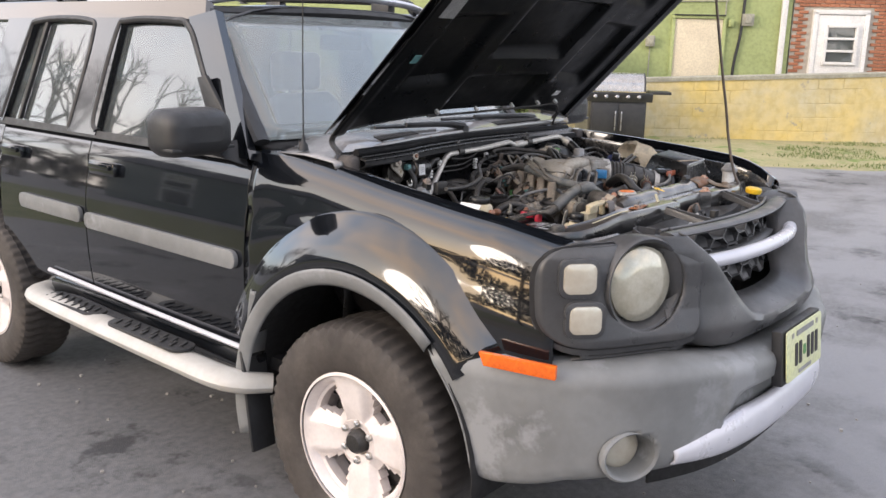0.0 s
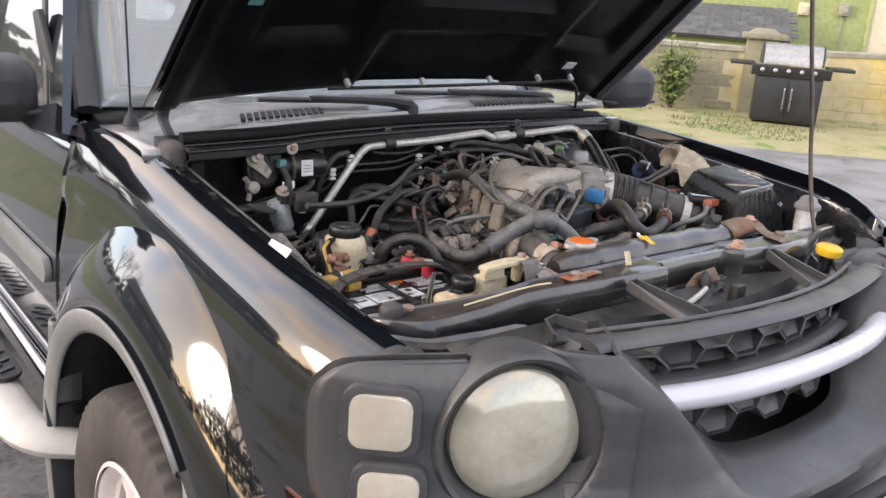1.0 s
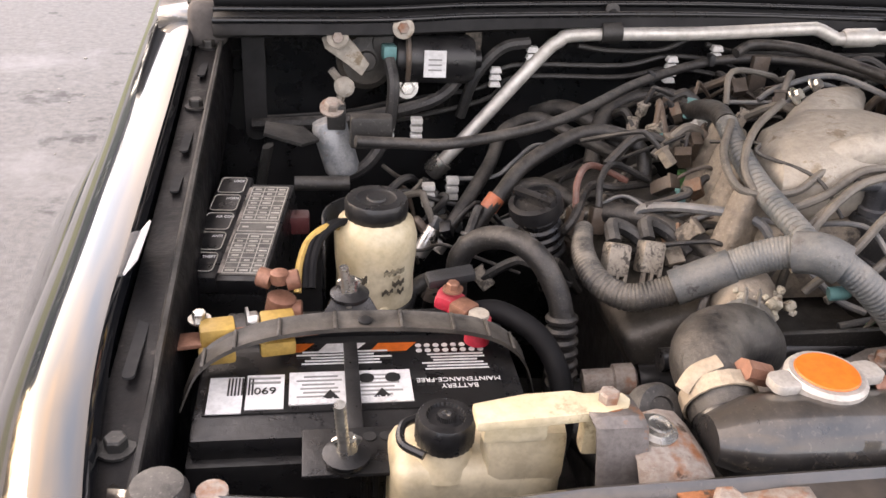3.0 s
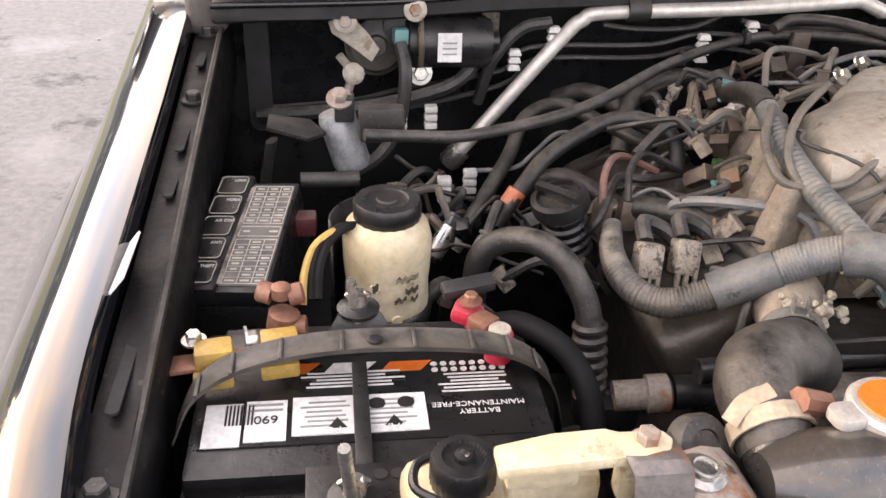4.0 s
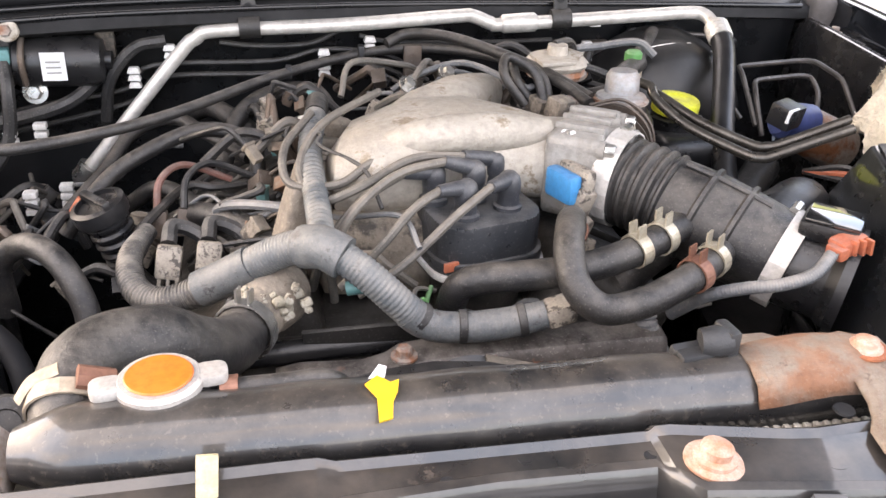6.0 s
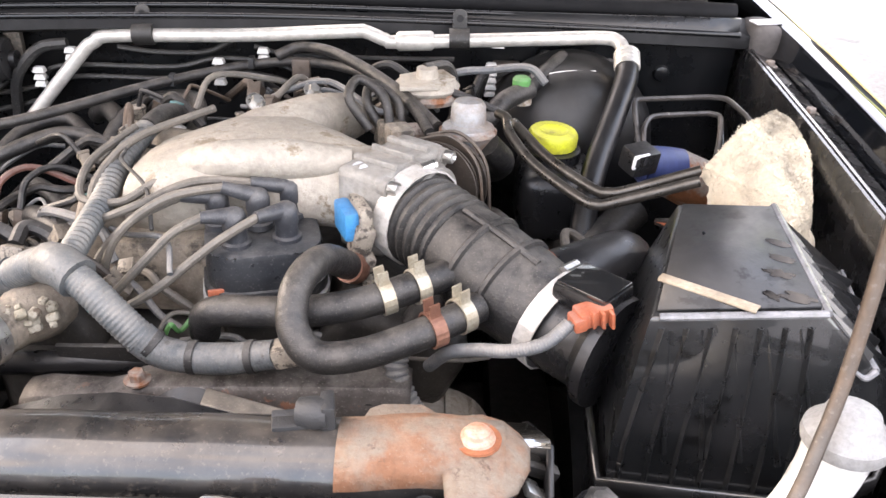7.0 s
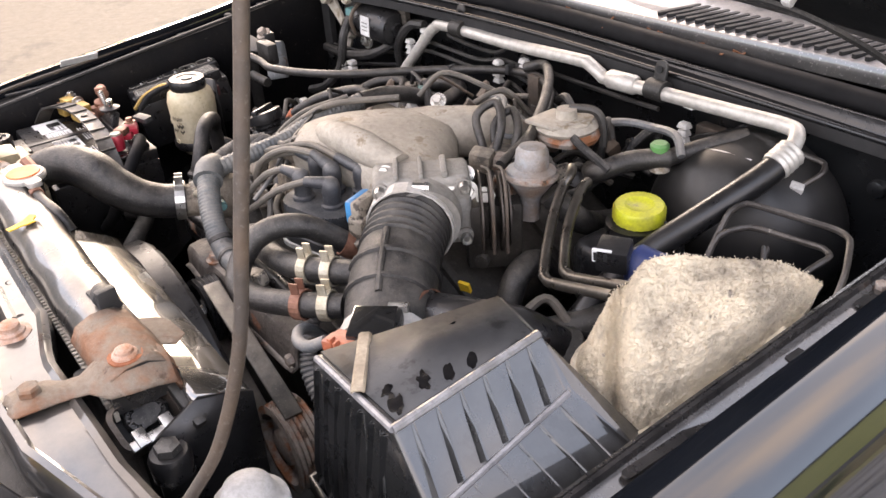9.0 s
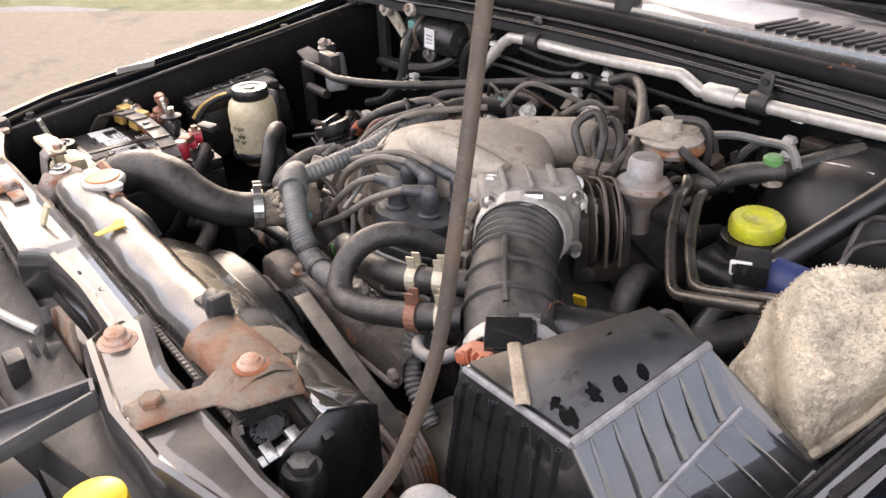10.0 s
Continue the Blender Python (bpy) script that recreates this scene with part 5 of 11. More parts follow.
    bm = tube([(-0.43, 0.075, 1.112), (-0.2, 0.026, 1.116), (0, 0.008, 1.118), (0.2, 0.026, 1.116), (0.43, 0.075, 1.112)], 0.026, seg=12, flat=0.36)
    part("grille_top_rail", bm, FASCIA, fascia, "charcoal rail above the grille")
    def on_face(s, x, z, off):
        """A place on the fascia, off metres in front of it."""
        y0, y1 = interp(x - 0.01, half_face), interp(x + 0.01, half_face)
        n = Vector((y1 - y0, -0.02, 0)).normalized()
        back = interp(z, ((0.79, 0.03), (0.82, -0.03), (0.87, -0.04), (0.93, -0.012), (0.99, 0.0), (1.05, 0.004), (1.085, 0.02), (1.105, 0.055)))
        back *= 1 - 0.6 * min(1, x / 0.8) ** 3
        return Vector((s * (x + n.x * off), (y0 + y1) / 2 + back + n.y * off, z))
    def pod(s, x0, x1, z0, z1, off, n=46):
        rows = []
        for j in range(n + 1):
            v = -0.99 + 1.98 * j / n
            w = (1 - abs(v) ** 5) ** 0.2
            z = (z0 + z1) / 2 + v * (z1 - z0) / 2
            lean = 0.035 * (z - z0) / (z1 - z0)
            rows.append([on_face(s, (x0 + x1) / 2 - lean * (u < 0) * abs(u) + u * w * (x1 - x0) / 2, z, off) for u in ys(-1, 1, 44)])
        return sheet(rows)
    for s in (-1, 1):
        lamp_ax = Vector((s * 0.40, -1, 0.05)).normalized()
        def opened(bm, r):
            """The surround with a round hole for the lens."""
            far = [f for f in bm.faces if ((f.calc_center_median() - centre) - lamp_ax * (f.calc_center_median() - centre).dot(lamp_ax)).length < r]
            bmesh.ops.delete(bm, geom=far, context="FACES")
            for v in [q for e in bm.edges if e.is_boundary for q in e.verts]:
                d = v.co - centre
                h = d.dot(lamp_ax)
                side = d - lamp_ax * h
                if side.length < r + 0.014:
                    v.co = centre + lamp_ax * h + side.normalized() * r
            return bm
        centre = Vector((s * 0.560, 0.072, 1.002))
        lamp = part("headlight", opened(pod(s, 0.428, 0.782, 0.85, 1.112, 0.012), 0.118), FASCIA, CAR, "headlight unit in a charcoal surround", solid=0.012)
        # near-black backing; the seam's shade is in its colour
        part("gap", opened(pod(s, 0.420, 0.786, 0.843, 1.117, 0.004), 0.122), DARK, lamp, "near-black backing for the shade in the gap round the headlight", solid=0.004)
        part("rim", opened(pod(s, 0.412, 0.786, 0.825, 1.118, 0.001), 0.124), FASCIA, lamp, solid=0.004)
        at = centre
        bm = lathe([(0.128, -0.05), (0.128, 0.008), (0.123, 0.016), (0.116, 0.012), (0.106, -0.014), (0.099, -0.022)], at, lamp_ax, seg=48, cap=False)
        part("lens_ring", bm, FASCIA, lamp, "charcoal ring round the lens")
        part("lens", lathe([(0.103, -0.026), (0.100, -0.006), (0.084, 0.006), (0.050, 0.014), (0, 0.017)], at, lamp_ax, seg=48), LAMP_LENS, lamp, "hazy round headlight lens")
        for z, w, h in ((1.036, 0.088, 0.080), (0.930, 0.086, 0.074)):
            ax = Vector((s * 0.85, -1, 0.05)).normalized()
            c = Vector((s * (0.736 if z > 0.95 else 0.731), 0.160 if z > 0.95 else 0.140, z))
            m2 = Matrix.Translation(c) @ ax.to_track_quat("Z", "Y").to_matrix().to_4x4()
            own = prism(rounded(w + 0.022, h + 0.022, 0.026), 0.018, m2 @ pose(0, 0, -0.008), bevel=0.004)
            surround = part("lamp_bezel", own, FASCIA, lamp)
            own = prism(rounded(w, h, 0.020), 0.018, m2 @ pose(0, 0, -0.003), bevel=0.006)
            part("turn_lens", own, LAMP_SMALL, lamp, "cream rectangular lamp lens")
        bm = lathe([(0.117, -0.045), (0.126, -0.05), (0.122, -0.08), (0.10, -0.11), (0.06, -0.13), (0, -0.135)], at, lamp_ax, seg=40)
        part("lamp_housing", bm, FASCIA, lamp, "charcoal headlight housing")
        bm = lathe([(0.05, 0.0), (0.056, -0.03), (0.05, -0.06), (0, -0.065)], (s * 0.69, 0.19, 1.05), (s * 0.7, -1, -0.2), seg=24)
        part("lamp_shell", bm, CHASSIS, lamp)
        # added black panel; its colour stands for the dark gap behind the lamp
        rows = [[(s * 0.42, 0.07, 1.06), (s * 0.55, 0.14, 1.06), (s * 0.66, 0.20, 1.06), (s * 0.75, 0.27, 1.06)], [(s * 0.42, 0.20, 1.09), (s * 0.54, 0.22, 1.085), (s * 0.64, 0.26, 1.08), (s * 0.70, 0.31, 1.07)]]
        part("lamp_top", sheet(rows), CHASSIS, lamp, solid=0.006)
    # number plate with plain bars
    own = prism(rounded(0.305, 0.152, 0.012), 0.004, pose(0.0, -0.186, 0.752, 84, 0, 0), bevel=0.001)
    plate = part("number_plate", own, PLATE, bump, "pale yellow number plate")
    lean = pose(0.0, -0.186, 0.752, 84, 0, 0)
    def mark(x, y, w, h, mat):
        own = prism(rounded(w, h, min(w, h) * 0.2, 2), 0.0015, lean @ pose(x, y, 0.0042))
        part("plate_mark", own, mat, plate)
    for x in (-0.075, -0.040, 0.030, 0.066, 0.102):
        mark(x, -0.006, 0.024, 0.068, INK)
    mark(-0.004, -0.006, 0.022, 0.030, GREEN_CLIP)
    mark(0, 0.056, 0.15, 0.016, INK_GREY)
    mark(0, -0.062, 0.11, 0.011, INK_GREY)
    for x in (-0.105, 0.105):
        mark(x, 0.056, 0.016, 0.016, STEEL)
    part("plate_holder", block((0, -0.165, 0.748), (0.335, 0.032, 0.165), turn=(-6, 0, 0), bevel=0.008), TRIM, bump, "black number plate holder")


nose()


# ---- hood, propped open ----
HINGE, LIFT = Vector((0.03, 1.175, 1.285)), radians(44)
HOOD_M = Matrix.Translation(HINGE) @ Matrix((Vector((1, 0, 0)), Vector((0, -math.cos(LIFT), math.sin(LIFT))), Vector((0, math.sin(LIFT), math.cos(LIFT))))).transposed().to_4x4()


def hood():
    def at(x, u, h):
        return HOOD_M @ Vector((x, u, h))
    def half(u):
        return 0.700 - 0.03 * u - 0.05 * max(0, u - 0.9)
    def flow(x, u):
        """The rear edge runs lower at the corners than in the middle."""
        return u - (0.012 + 0.072 * abs(x) ** 2.5) * max(0.0, (1.1 - u) / 0.965)
    rows = []
    for u in ys(0.135, 1.10, 16):
        rows.append([at(x * half(u) - 0.035 * (x < 0) * -x, flow(x, u) + 0.06 * (1 - x * x) * (u / 1.1), 0.045 - 0.05 * abs(x) ** 6 - 0.05 * max(0, (u - 0.85) / 0.25) ** 2 + 0.012 * (abs(x) < 0.55)) for x in ys(-1, 1, 24)])
    h = part("hood", sheet(rows), PAINT, CAR, "open black hood", solid=0.003)
    rows = []
    def pan(x, u):
        """The stamped inner panel: hollows between ribs."""
        d = 0.0
        for x0, x1, u0, u1 in ((-0.22, 0.22, 0.42, 0.70), (-0.22, 0.22, 0.78, 0.98), (-0.54, -0.30, 0.30, 0.62), (0.30, 0.54, 0.30, 0.62), (-0.50, -0.30, 0.70, 0.98), (0.30, 0.50, 0.70, 0.98), (-0.24, 0.24, 0.12, 0.34)):
            f = min((x - x0) / 0.03, (x1 - x) / 0.03, (u - u0) / 0.03, (u1 - u) / 0.03)
            d = max(d, max(0.0, min(1.0, f)))
        return d
    for u in ys(0.14, 1.08, 74):
        rows.append([at(x * (half(u) - 0.012) - 0.035 * (x < 0) * -x, flow(x, u), -0.012 + 0.026 * pan(x * (half(u) - 0.012), u) - 0.012 * (abs(x) > 0.93)) for x in ys(-1, 1, 92)])
    part("inner_panel", sheet(rows), UNDERHOOD, h, "stamped black hood underside", solid=0.002)
    for x, u in ((-0.03, 0.152), (0.186, 0.16), (0.358, 0.166), (0.484, 0.168), (-0.25, 0.15)):
        part("clip", block((x, *at(0, u, -0.022).yz), (0.012, 0.012, 0.020), turn=(-44, 0, 0), bevel=0.003), WHITE_TAPE, h, "white plastic clip")
    part("washer_line", tube([at(-0.33, 0.14, -0.03), at(-0.06, 0.148, -0.032), at(0.156, 0.155, -0.032), at(0.328, 0.16, -0.032), at(0.454, 0.162, -0.032), at(0.55, 0.08, -0.03), at(0.62, -0.04, -0.04)], 0.0045, seg=6), RUBBER, h, "thin black washer hose")
    part("warning_tag", block((0.451, *at(0, 0.212, -0.014).yz), (0.055, 0.026, 0.002), turn=(-44, 0, 8), bevel=0), LABEL_WHITE, h, "small white label")
    part("warning_tag", block((-0.595, *at(0, 0.64, -0.020).yz), (0.085, 0.11, 0.002), turn=(-44, 0, 0), bevel=0), INK_GREY, h, "grey emissions label")
    part("warning_tag", block((-0.572, *at(0, 0.41, -0.018).yz), (0.03, 0.035, 0.002), turn=(-44, 0, 0), bevel=0), TEAL, h)
    for s in (-1, 1):
        bm = bmesh.new()
        tube([(s * 0.645, 1.10, 1.20), (s * 0.65, 1.12, 1.25), (s * 0.652, 1.155, 1.29), (s * 0.645, 1.12, 1.34), (s * 0.64, 1.02, 1.44)], 0.014, seg=8, bm=bm, flat=0.5)
        block((s * 0.645, 1.115, 1.21), (0.05, 0.05, 0.07), bevel=0.01, bm=bm)
        part("hood_hinge", bm, CHASSIS, CAR, "black hood hinge")


hood()


def prop_rod():
    bm = tube([(0.40, 0.205, 1.120), (0.46, 0.225, 1.128), (0.505, 0.262, 1.152), (0.526, 0.286, 1.19), (0.541, 0.306, 1.235), (0.553, 0.328, 1.31), (0.556, 0.345, 1.40), (0.553, 0.375, 1.55), (0.548, 0.45, 1.96)], 0.0050, seg=10, steps=6)
    bm.transform(Matrix.Translation((0.011, 0.005, 0)))
    part("prop_rod", bm, BROWN_STEEL, CAR, "thin rust-stained hood prop rod")


prop_rod()


# ---- cowl, firewall, aprons ----
COWL = material("dusty_cowl", (0.05, 0.05, 0.052), 0.35, second=(0.08, 0.078, 0.075), scale=7, dust=0.6, coat=0.8, coat_ior=2.1, dust_color=(0.33, 0.31, 0.3), bump=0.15, bump_scale=200)


def cowl_y(x):
    return max(1.05, 1.112 - 0.2 * (x - 0.1) ** 2) if x < 0.1 else 1.112 + 0.03 * (x - 0.1)


def cowl_z(x):
    f = max(0.0, min(1.0, (-x - 0.50) / 0.20))
    return 1.294 + 0.012 * x - 0.046 * f * f * (3 - 2 * f)


def cowl():
    rows = []
    for f, dz in ((0.0, -0.022), (0.03, -0.003), (0.10, 0.0), (0.35, 0.008), (0.65, 0.006), (1.0, -0.008)):
        rows.append([(x, cowl_y(x) + (1.385 + 0.07 * (x / 0.7) ** 2 - cowl_y(x)) * f, cowl_z(x) + dz) for x in ys(-0.735, 0.745, 30)])
    c = part("cowl", sheet(rows), COWL, CAR, "dusty grey cowl panel below the windshield", solid=0.004)
    for x0, x1, y0, y1, n in ((-0.49, -0.265, 1.09, 1.135, 13), (0.235, 0.54, 1.150, 1.158, 20)):
        for k in range(n):
            f = k / (n - 1)
            x, y = x0 + (x1 - x0) * f, y0 + (y1 - y0) * f
            own = prism(rounded(0.0105 if x < 0 else 0.0078, 0.066, 0.0035), 0.006, pose(x, y + 0.012, 1.294 + 0.012 * x + 0.0005, 3, 0, -22))
            part("vent_slot", own, DARK, c, "dark vent slot")
    for off, r, z, name, mat, label in ((-0.014, 0.014, 1.272, "cowl_seal", SEAL, "black rubber hood seal"), (-0.038, 0.0035, 1.262, "cowl_lip", PAINT_BAY, "thin painted lip"), (-0.056, 0.004, 1.252, "cowl_lip", PAINT_BAY, "thin painted lip")):
        bm = tube([(x, cowl_y(x) + off, z - 0.010 * (x / 0.66) ** 2) for x in (-0.66, -0.45, -0.3, 0, 0.3, 0.5, 0.70)], r, seg=10)
        part(name, bm, mat, c, label)
    rows = [[(x, cowl_y(x) + off, z - 0.010 * (x / 0.66) ** 2) for x in ys(-0.66, 0.72, 20)] for off, z in ((-0.004, 1.262), (-0.036, 1.254), (-0.056, 1.250), (-0.058, 1.235), (-0.03, 1.225))]
    part("drain_channel", sheet(rows), DARK, c, "black channel below the hood seal", solid=0.003)
    for x0, x1, y in ((-0.006, -0.40, 1.158), (0.58, 0.06, 1.24)):
        bm = tube([(x0, y - 0.03, 1.304), (x0 + (x1 - x0) * 0.2, y - 0.022, 1.316), (x0 + (x1 - x0) * 0.7, y + 0.01, 1.322)], [0.017, 0.012, 0.008], seg=8)
        arm = part("wiper", bm, TRIM, CAR, "black wiper arm")
        bm = tube([(x0 + (x1 - x0) * 0.25, y + 0.02, 1.310), (x0 + (x1 - x0) * 1.0, y + 0.05, 1.316)], 0.007, seg=6)
        part("wiper_blade", bm, TRIM, arm)
        part("wiper_pivot", lathe([(0.022, 0), (0.02, 0.02), (0.01, 0.028), (0, 0.028)], (x0, y - 0.03, 1.286), seg=16), TRIM, arm)
    bm = lathe([(0.018, 0), (0.014, 0.02), (0.006, 0.03), (0.004, 0.05), (0, 0.05)], (-0.69, 1.25, 1.255), seg=16)
    tube([(-0.69, 1.25, 1.29), (-0.70, 1.235, 1.6), (-0.712, 1.21, 2.0)], [0.0028, 0.0018], seg=6, bm=bm)
    part("antenna", bm, TRIM, CAR, "thin black radio antenna")


cowl()


def bay():
    rows = []
    for z, y in ((1.262, 1.082), (1.22, 1.085), (1.15, 1.092), (1.05, 1.095), (0.95, 1.07), (0.80, 1.06), (0.60, 1.08)):
        rows.append([(x, y - 0.012 * math.cos(x * 9) * (z < 1.1), z) for x in ys(-0.70, 0.70, 30)])
    fw = part("firewall", sheet(rows), PAINT_BAY, CAR, "black painted firewall", solid=0.006)
    for s in (-1, 1):
        # inner edge of the fender, the flange with its bolts and slots, and the apron under it
        o = 0.016 if s < 0 else 0.080
        rows = []
        for y in ys(0.20, 1.13, 30):
            t = interp(y, TOP)
            if s > 0:
                t = interp(y, RIDGE) - 0.017
            if s < 0:
                rows.append([(s * (0.690 + o), y, t - 0.03), (s * (0.684 + o), y, t - 0.055), (s * (0.672 + o), y, t - 0.056), (s * (0.668 + o), y, t - 0.022), (s * (0.640 + o), y, t - 0.020), (s * (0.634 + o), y, t - 0.030), (s * (0.632 + o), y, t - 0.10),
                             (s * (0.672 + o), y, 0.98), (s * (0.655 + o), y, 0.80), (s * 0.56, y, 0.62)])
            else:
                rows.append([(x, y, z) for x, z in ((0.750, t - 0.040), (0.7445, t - 0.034), (0.743, t - 0.024), (0.7205, t - 0.018), (0.7185, t - 0.0135), (0.7165, t - 0.0135), (0.7150, t - 0.018), (0.7130, t - 0.0145), (0.7115, t - 0.015), (0.710, t - 0.022), (0.710, t - 0.12), (0.735, 0.98), (0.71, 0.80), (0.56, 0.62))])
        apron = part("inner_apron", sheet(rows), APRON if s < 0 else FLANGE, CAR, "black inner fender with a bolted flange", solid=0.003)
        drop, o = (0.018, o) if s < 0 else (0.037, 0.077)
        crown = TOP if s < 0 else RIDGE
        for y in (0.30, 0.355, 0.86, 1.02):
            bolt((s * (0.653 + o), y, interp(y, crown) - drop), 0.008 if s < 0 else 0.0065, mat=CHASSIS if s < 0 else RUST, parent=apron)
        for y, l in ((0.45, 0.10), (0.69, 0.05), (0.775, 0.07), (0.95, 0.06)) if s < 0 else ((0.60, 0.17), (0.86, 0.10), (0.97, 0.07)):
            own = prism(rounded(0.009, l * 0.8, 0.004), 0.0022, pose(s * (0.654 + o), y, interp(y, crown) - drop - 0.0005))
            part("slot", own, DARK if s < 0 else FLANGE, apron, "pressed slot")
        if s < 0:
            bm = tube([(s * (0.6385 + o), y, interp(y, TOP) - 0.016) for y in (0.24, 0.6, 1.08)], 0.0035, seg=6)
            part("flange_edge", bm, CHASSIS, apron)
        else:
            own = prism(rounded(0.014, 0.026, 0.002), 0.0015, pose(0.735, 0.735, interp(0.735, RIDGE) - 0.0385, 0, 14, 0))
            part("slot", own, DARK, apron, "dark square hole")
        if s < 0:
            own = prism(rounded(0.03, 0.16, 0.014), 0.012, pose(s * (0.60 + o), 1.068, 1.14, 90, 0, 0))
            part("cowl_opening", own, DARK, fw, "dark slot in the firewall")
        bm = block((-0.671, 1.06, 1.225) if s < 0 else (0.738, 1.10, 1.225), (0.05, 0.08, 0.06), bevel=0.02, segments=3)
        foam = part("corner_foam", bm, FOAM, CAR, "black foam corner block")
        if s > 0:
            part("foam_tag", block((0.738, 1.09, 1.2565), (0.040, 0.022, 0.002), turn=(0, 0, 14), bevel=0), LABEL_WHITE, foam, "white paper tag")
    part("white_sticker", block((-0.685, 0.556, 1.160), (0.002, 0.070, 0.020), turn=(0, 40, 0), bevel=0), LABEL_WHITE, CAR, "white paper sticker")
    part("underbody", block((0, 0.62, 0.58), (1.25, 0.95, 0.06), bevel=0.02), CHASSIS, CAR)
    part("frame_rail", block((-0.42, 0.55, 0.62), (0.1, 1.1, 0.14), bevel=0.02), CHASSIS, CAR)
    part("frame_rail", block((0.42, 0.55, 0.62), (0.1, 1.1, 0.14), bevel=0.02), CHASSIS, CAR)
    # radiator support panel: a flat top, a rolled front edge set back behind the latch, and a deep front face
    front = ((-0.665, 0.296), (-0.625, 0.250), (-0.59, 0.231), (-0.50, 0.224), (-0.42, 0.226), (-0.35, 0.216), (-0.25, 0.208), (-0.094, 0.204), (-0.072, 0.231), (0.03, 0.237),
             (0.130, 0.235), (0.150, 0.207), (0.27, 0.190), (0.36, 0.196), (0.46, 0.228), (0.56, 0.262), (0.67, 0.292))
    foot = ((-0.665, 1.095), (-0.43, 1.088), (-0.40, 1.072), (-0.10, 1.078), (-0.07, 1.085), (0.13, 1.085), (0.16, 1.075), (0.40, 1.075), (0.67, 1.095))
    rows = []
    for x in sorted(ys(-0.665, 0.67, 60) + [-0.094, -0.083, -0.072, 0.130, 0.140, 0.150]):
        f, low = interp(x, front), interp(x, foot)
        top = 1.146 - 0.026 * max(0, (abs(x) - 0.38) / 0.27) - 0.004 * (-0.08 < x < 0.14)
        back = interp(x, ((-0.45, 0.262), (-0.30, 0.266), (-0.1, 0.271), (0.15, 0.270), (0.24, 0.252), (0.45, 0.262))) + 0.05 * max(0, (abs(x) - 0.42) / 0.24) ** 1.3
        pad = 0.0035 * max(0.0, math.sin((x + 0.36) * 26)) * (x < -0.12)
        rows.append([(x, y, z) for y, z in ((back + 0.002, top - 0.020), (back, top), (back - 0.005, top + 0.004), (back - 0.010, top), (f + 0.022, top - pad), (f + 0.009, top - 0.001), (f + 0.005, top + 0.0025), (f, top + 0.0015), (f - 0.004, top - 0.006),
                                            (f - 0.006, top - 0.022), (f - 0.004, low + 0.010), (f - 0.010, low + 0.002), (f - 0.026, low - 0.002), (f - 0.030, low - 0.012))])
    sup = part("radiator_support", sheet(rows), SUPPORT, CAR, "black radiator support panel, dusty on top", solid=0.003)
    for x, y, r in ((-0.212, 0.236, 0.0085), (-0.005, 0.243, 0.004), (0.048, 0.255, 0.0045), (0.209, 0.231, 0.007), (0.245, 0.222, 0.0095), (-0.30, 0.240, 0.005), (0.282, 0.268, 0.007), (0.13, 0.247, 0.004), (-0.40, 0.245, 0.004)):
        part("hole", lathe([(r * 1.12, 0), (r * 1.05, 0.0012), (r, 0.0008), (0, 0.0006)], (x, y, 1.1462 - 0.026 * max(0, (abs(x) - 0.38) / 0.27) - 0.004 * (-0.08 < x < 0.14)), seg=18), DARK, sup, "dark round hole")
    part("washer", lathe([(0.0195, 0), (0.0195, 0.002), (0.017, 0.0034), (0.010, 0.0038), (0, 0.0038)], (0.166, 0.2315, 1.1462), (0.05, -0.03, 1), seg=24), PALE_RUST, sup, "rusty round washer")
    part("bolt", lathe([(0.0145, 0), (0.0145, 0.003), (0.0105, 0.0045), (0.0105, 0.010), (0.008, 0.0118), (0, 0.012)], (0.166, 0.2315, 1.1496), (0.05, -0.03, 1), seg=18), PALE_RUST, sup, "rusty flanged bolt head")
    for x in (-0.36, -0.20, 0.20):
        part("stud", lathe([(0.0035, 0), (0.003, 0.004), (0, 0.0045)], (x, interp(x, front) - 0.0065, 1.11), (0, -1, 0), seg=10), CHASSIS, sup)
    rows = [[(x, y, z) for x in ys(-0.60, 0.60, 20)] for y, z in ((0.20, 1.10), (0.13, 1.07), (0.10, 0.95), (0.10, 0.6))]
    part("condenser", sheet(rows), CHASSIS, CAR, "dark condenser behind the grille", solid=0.004)


bay()


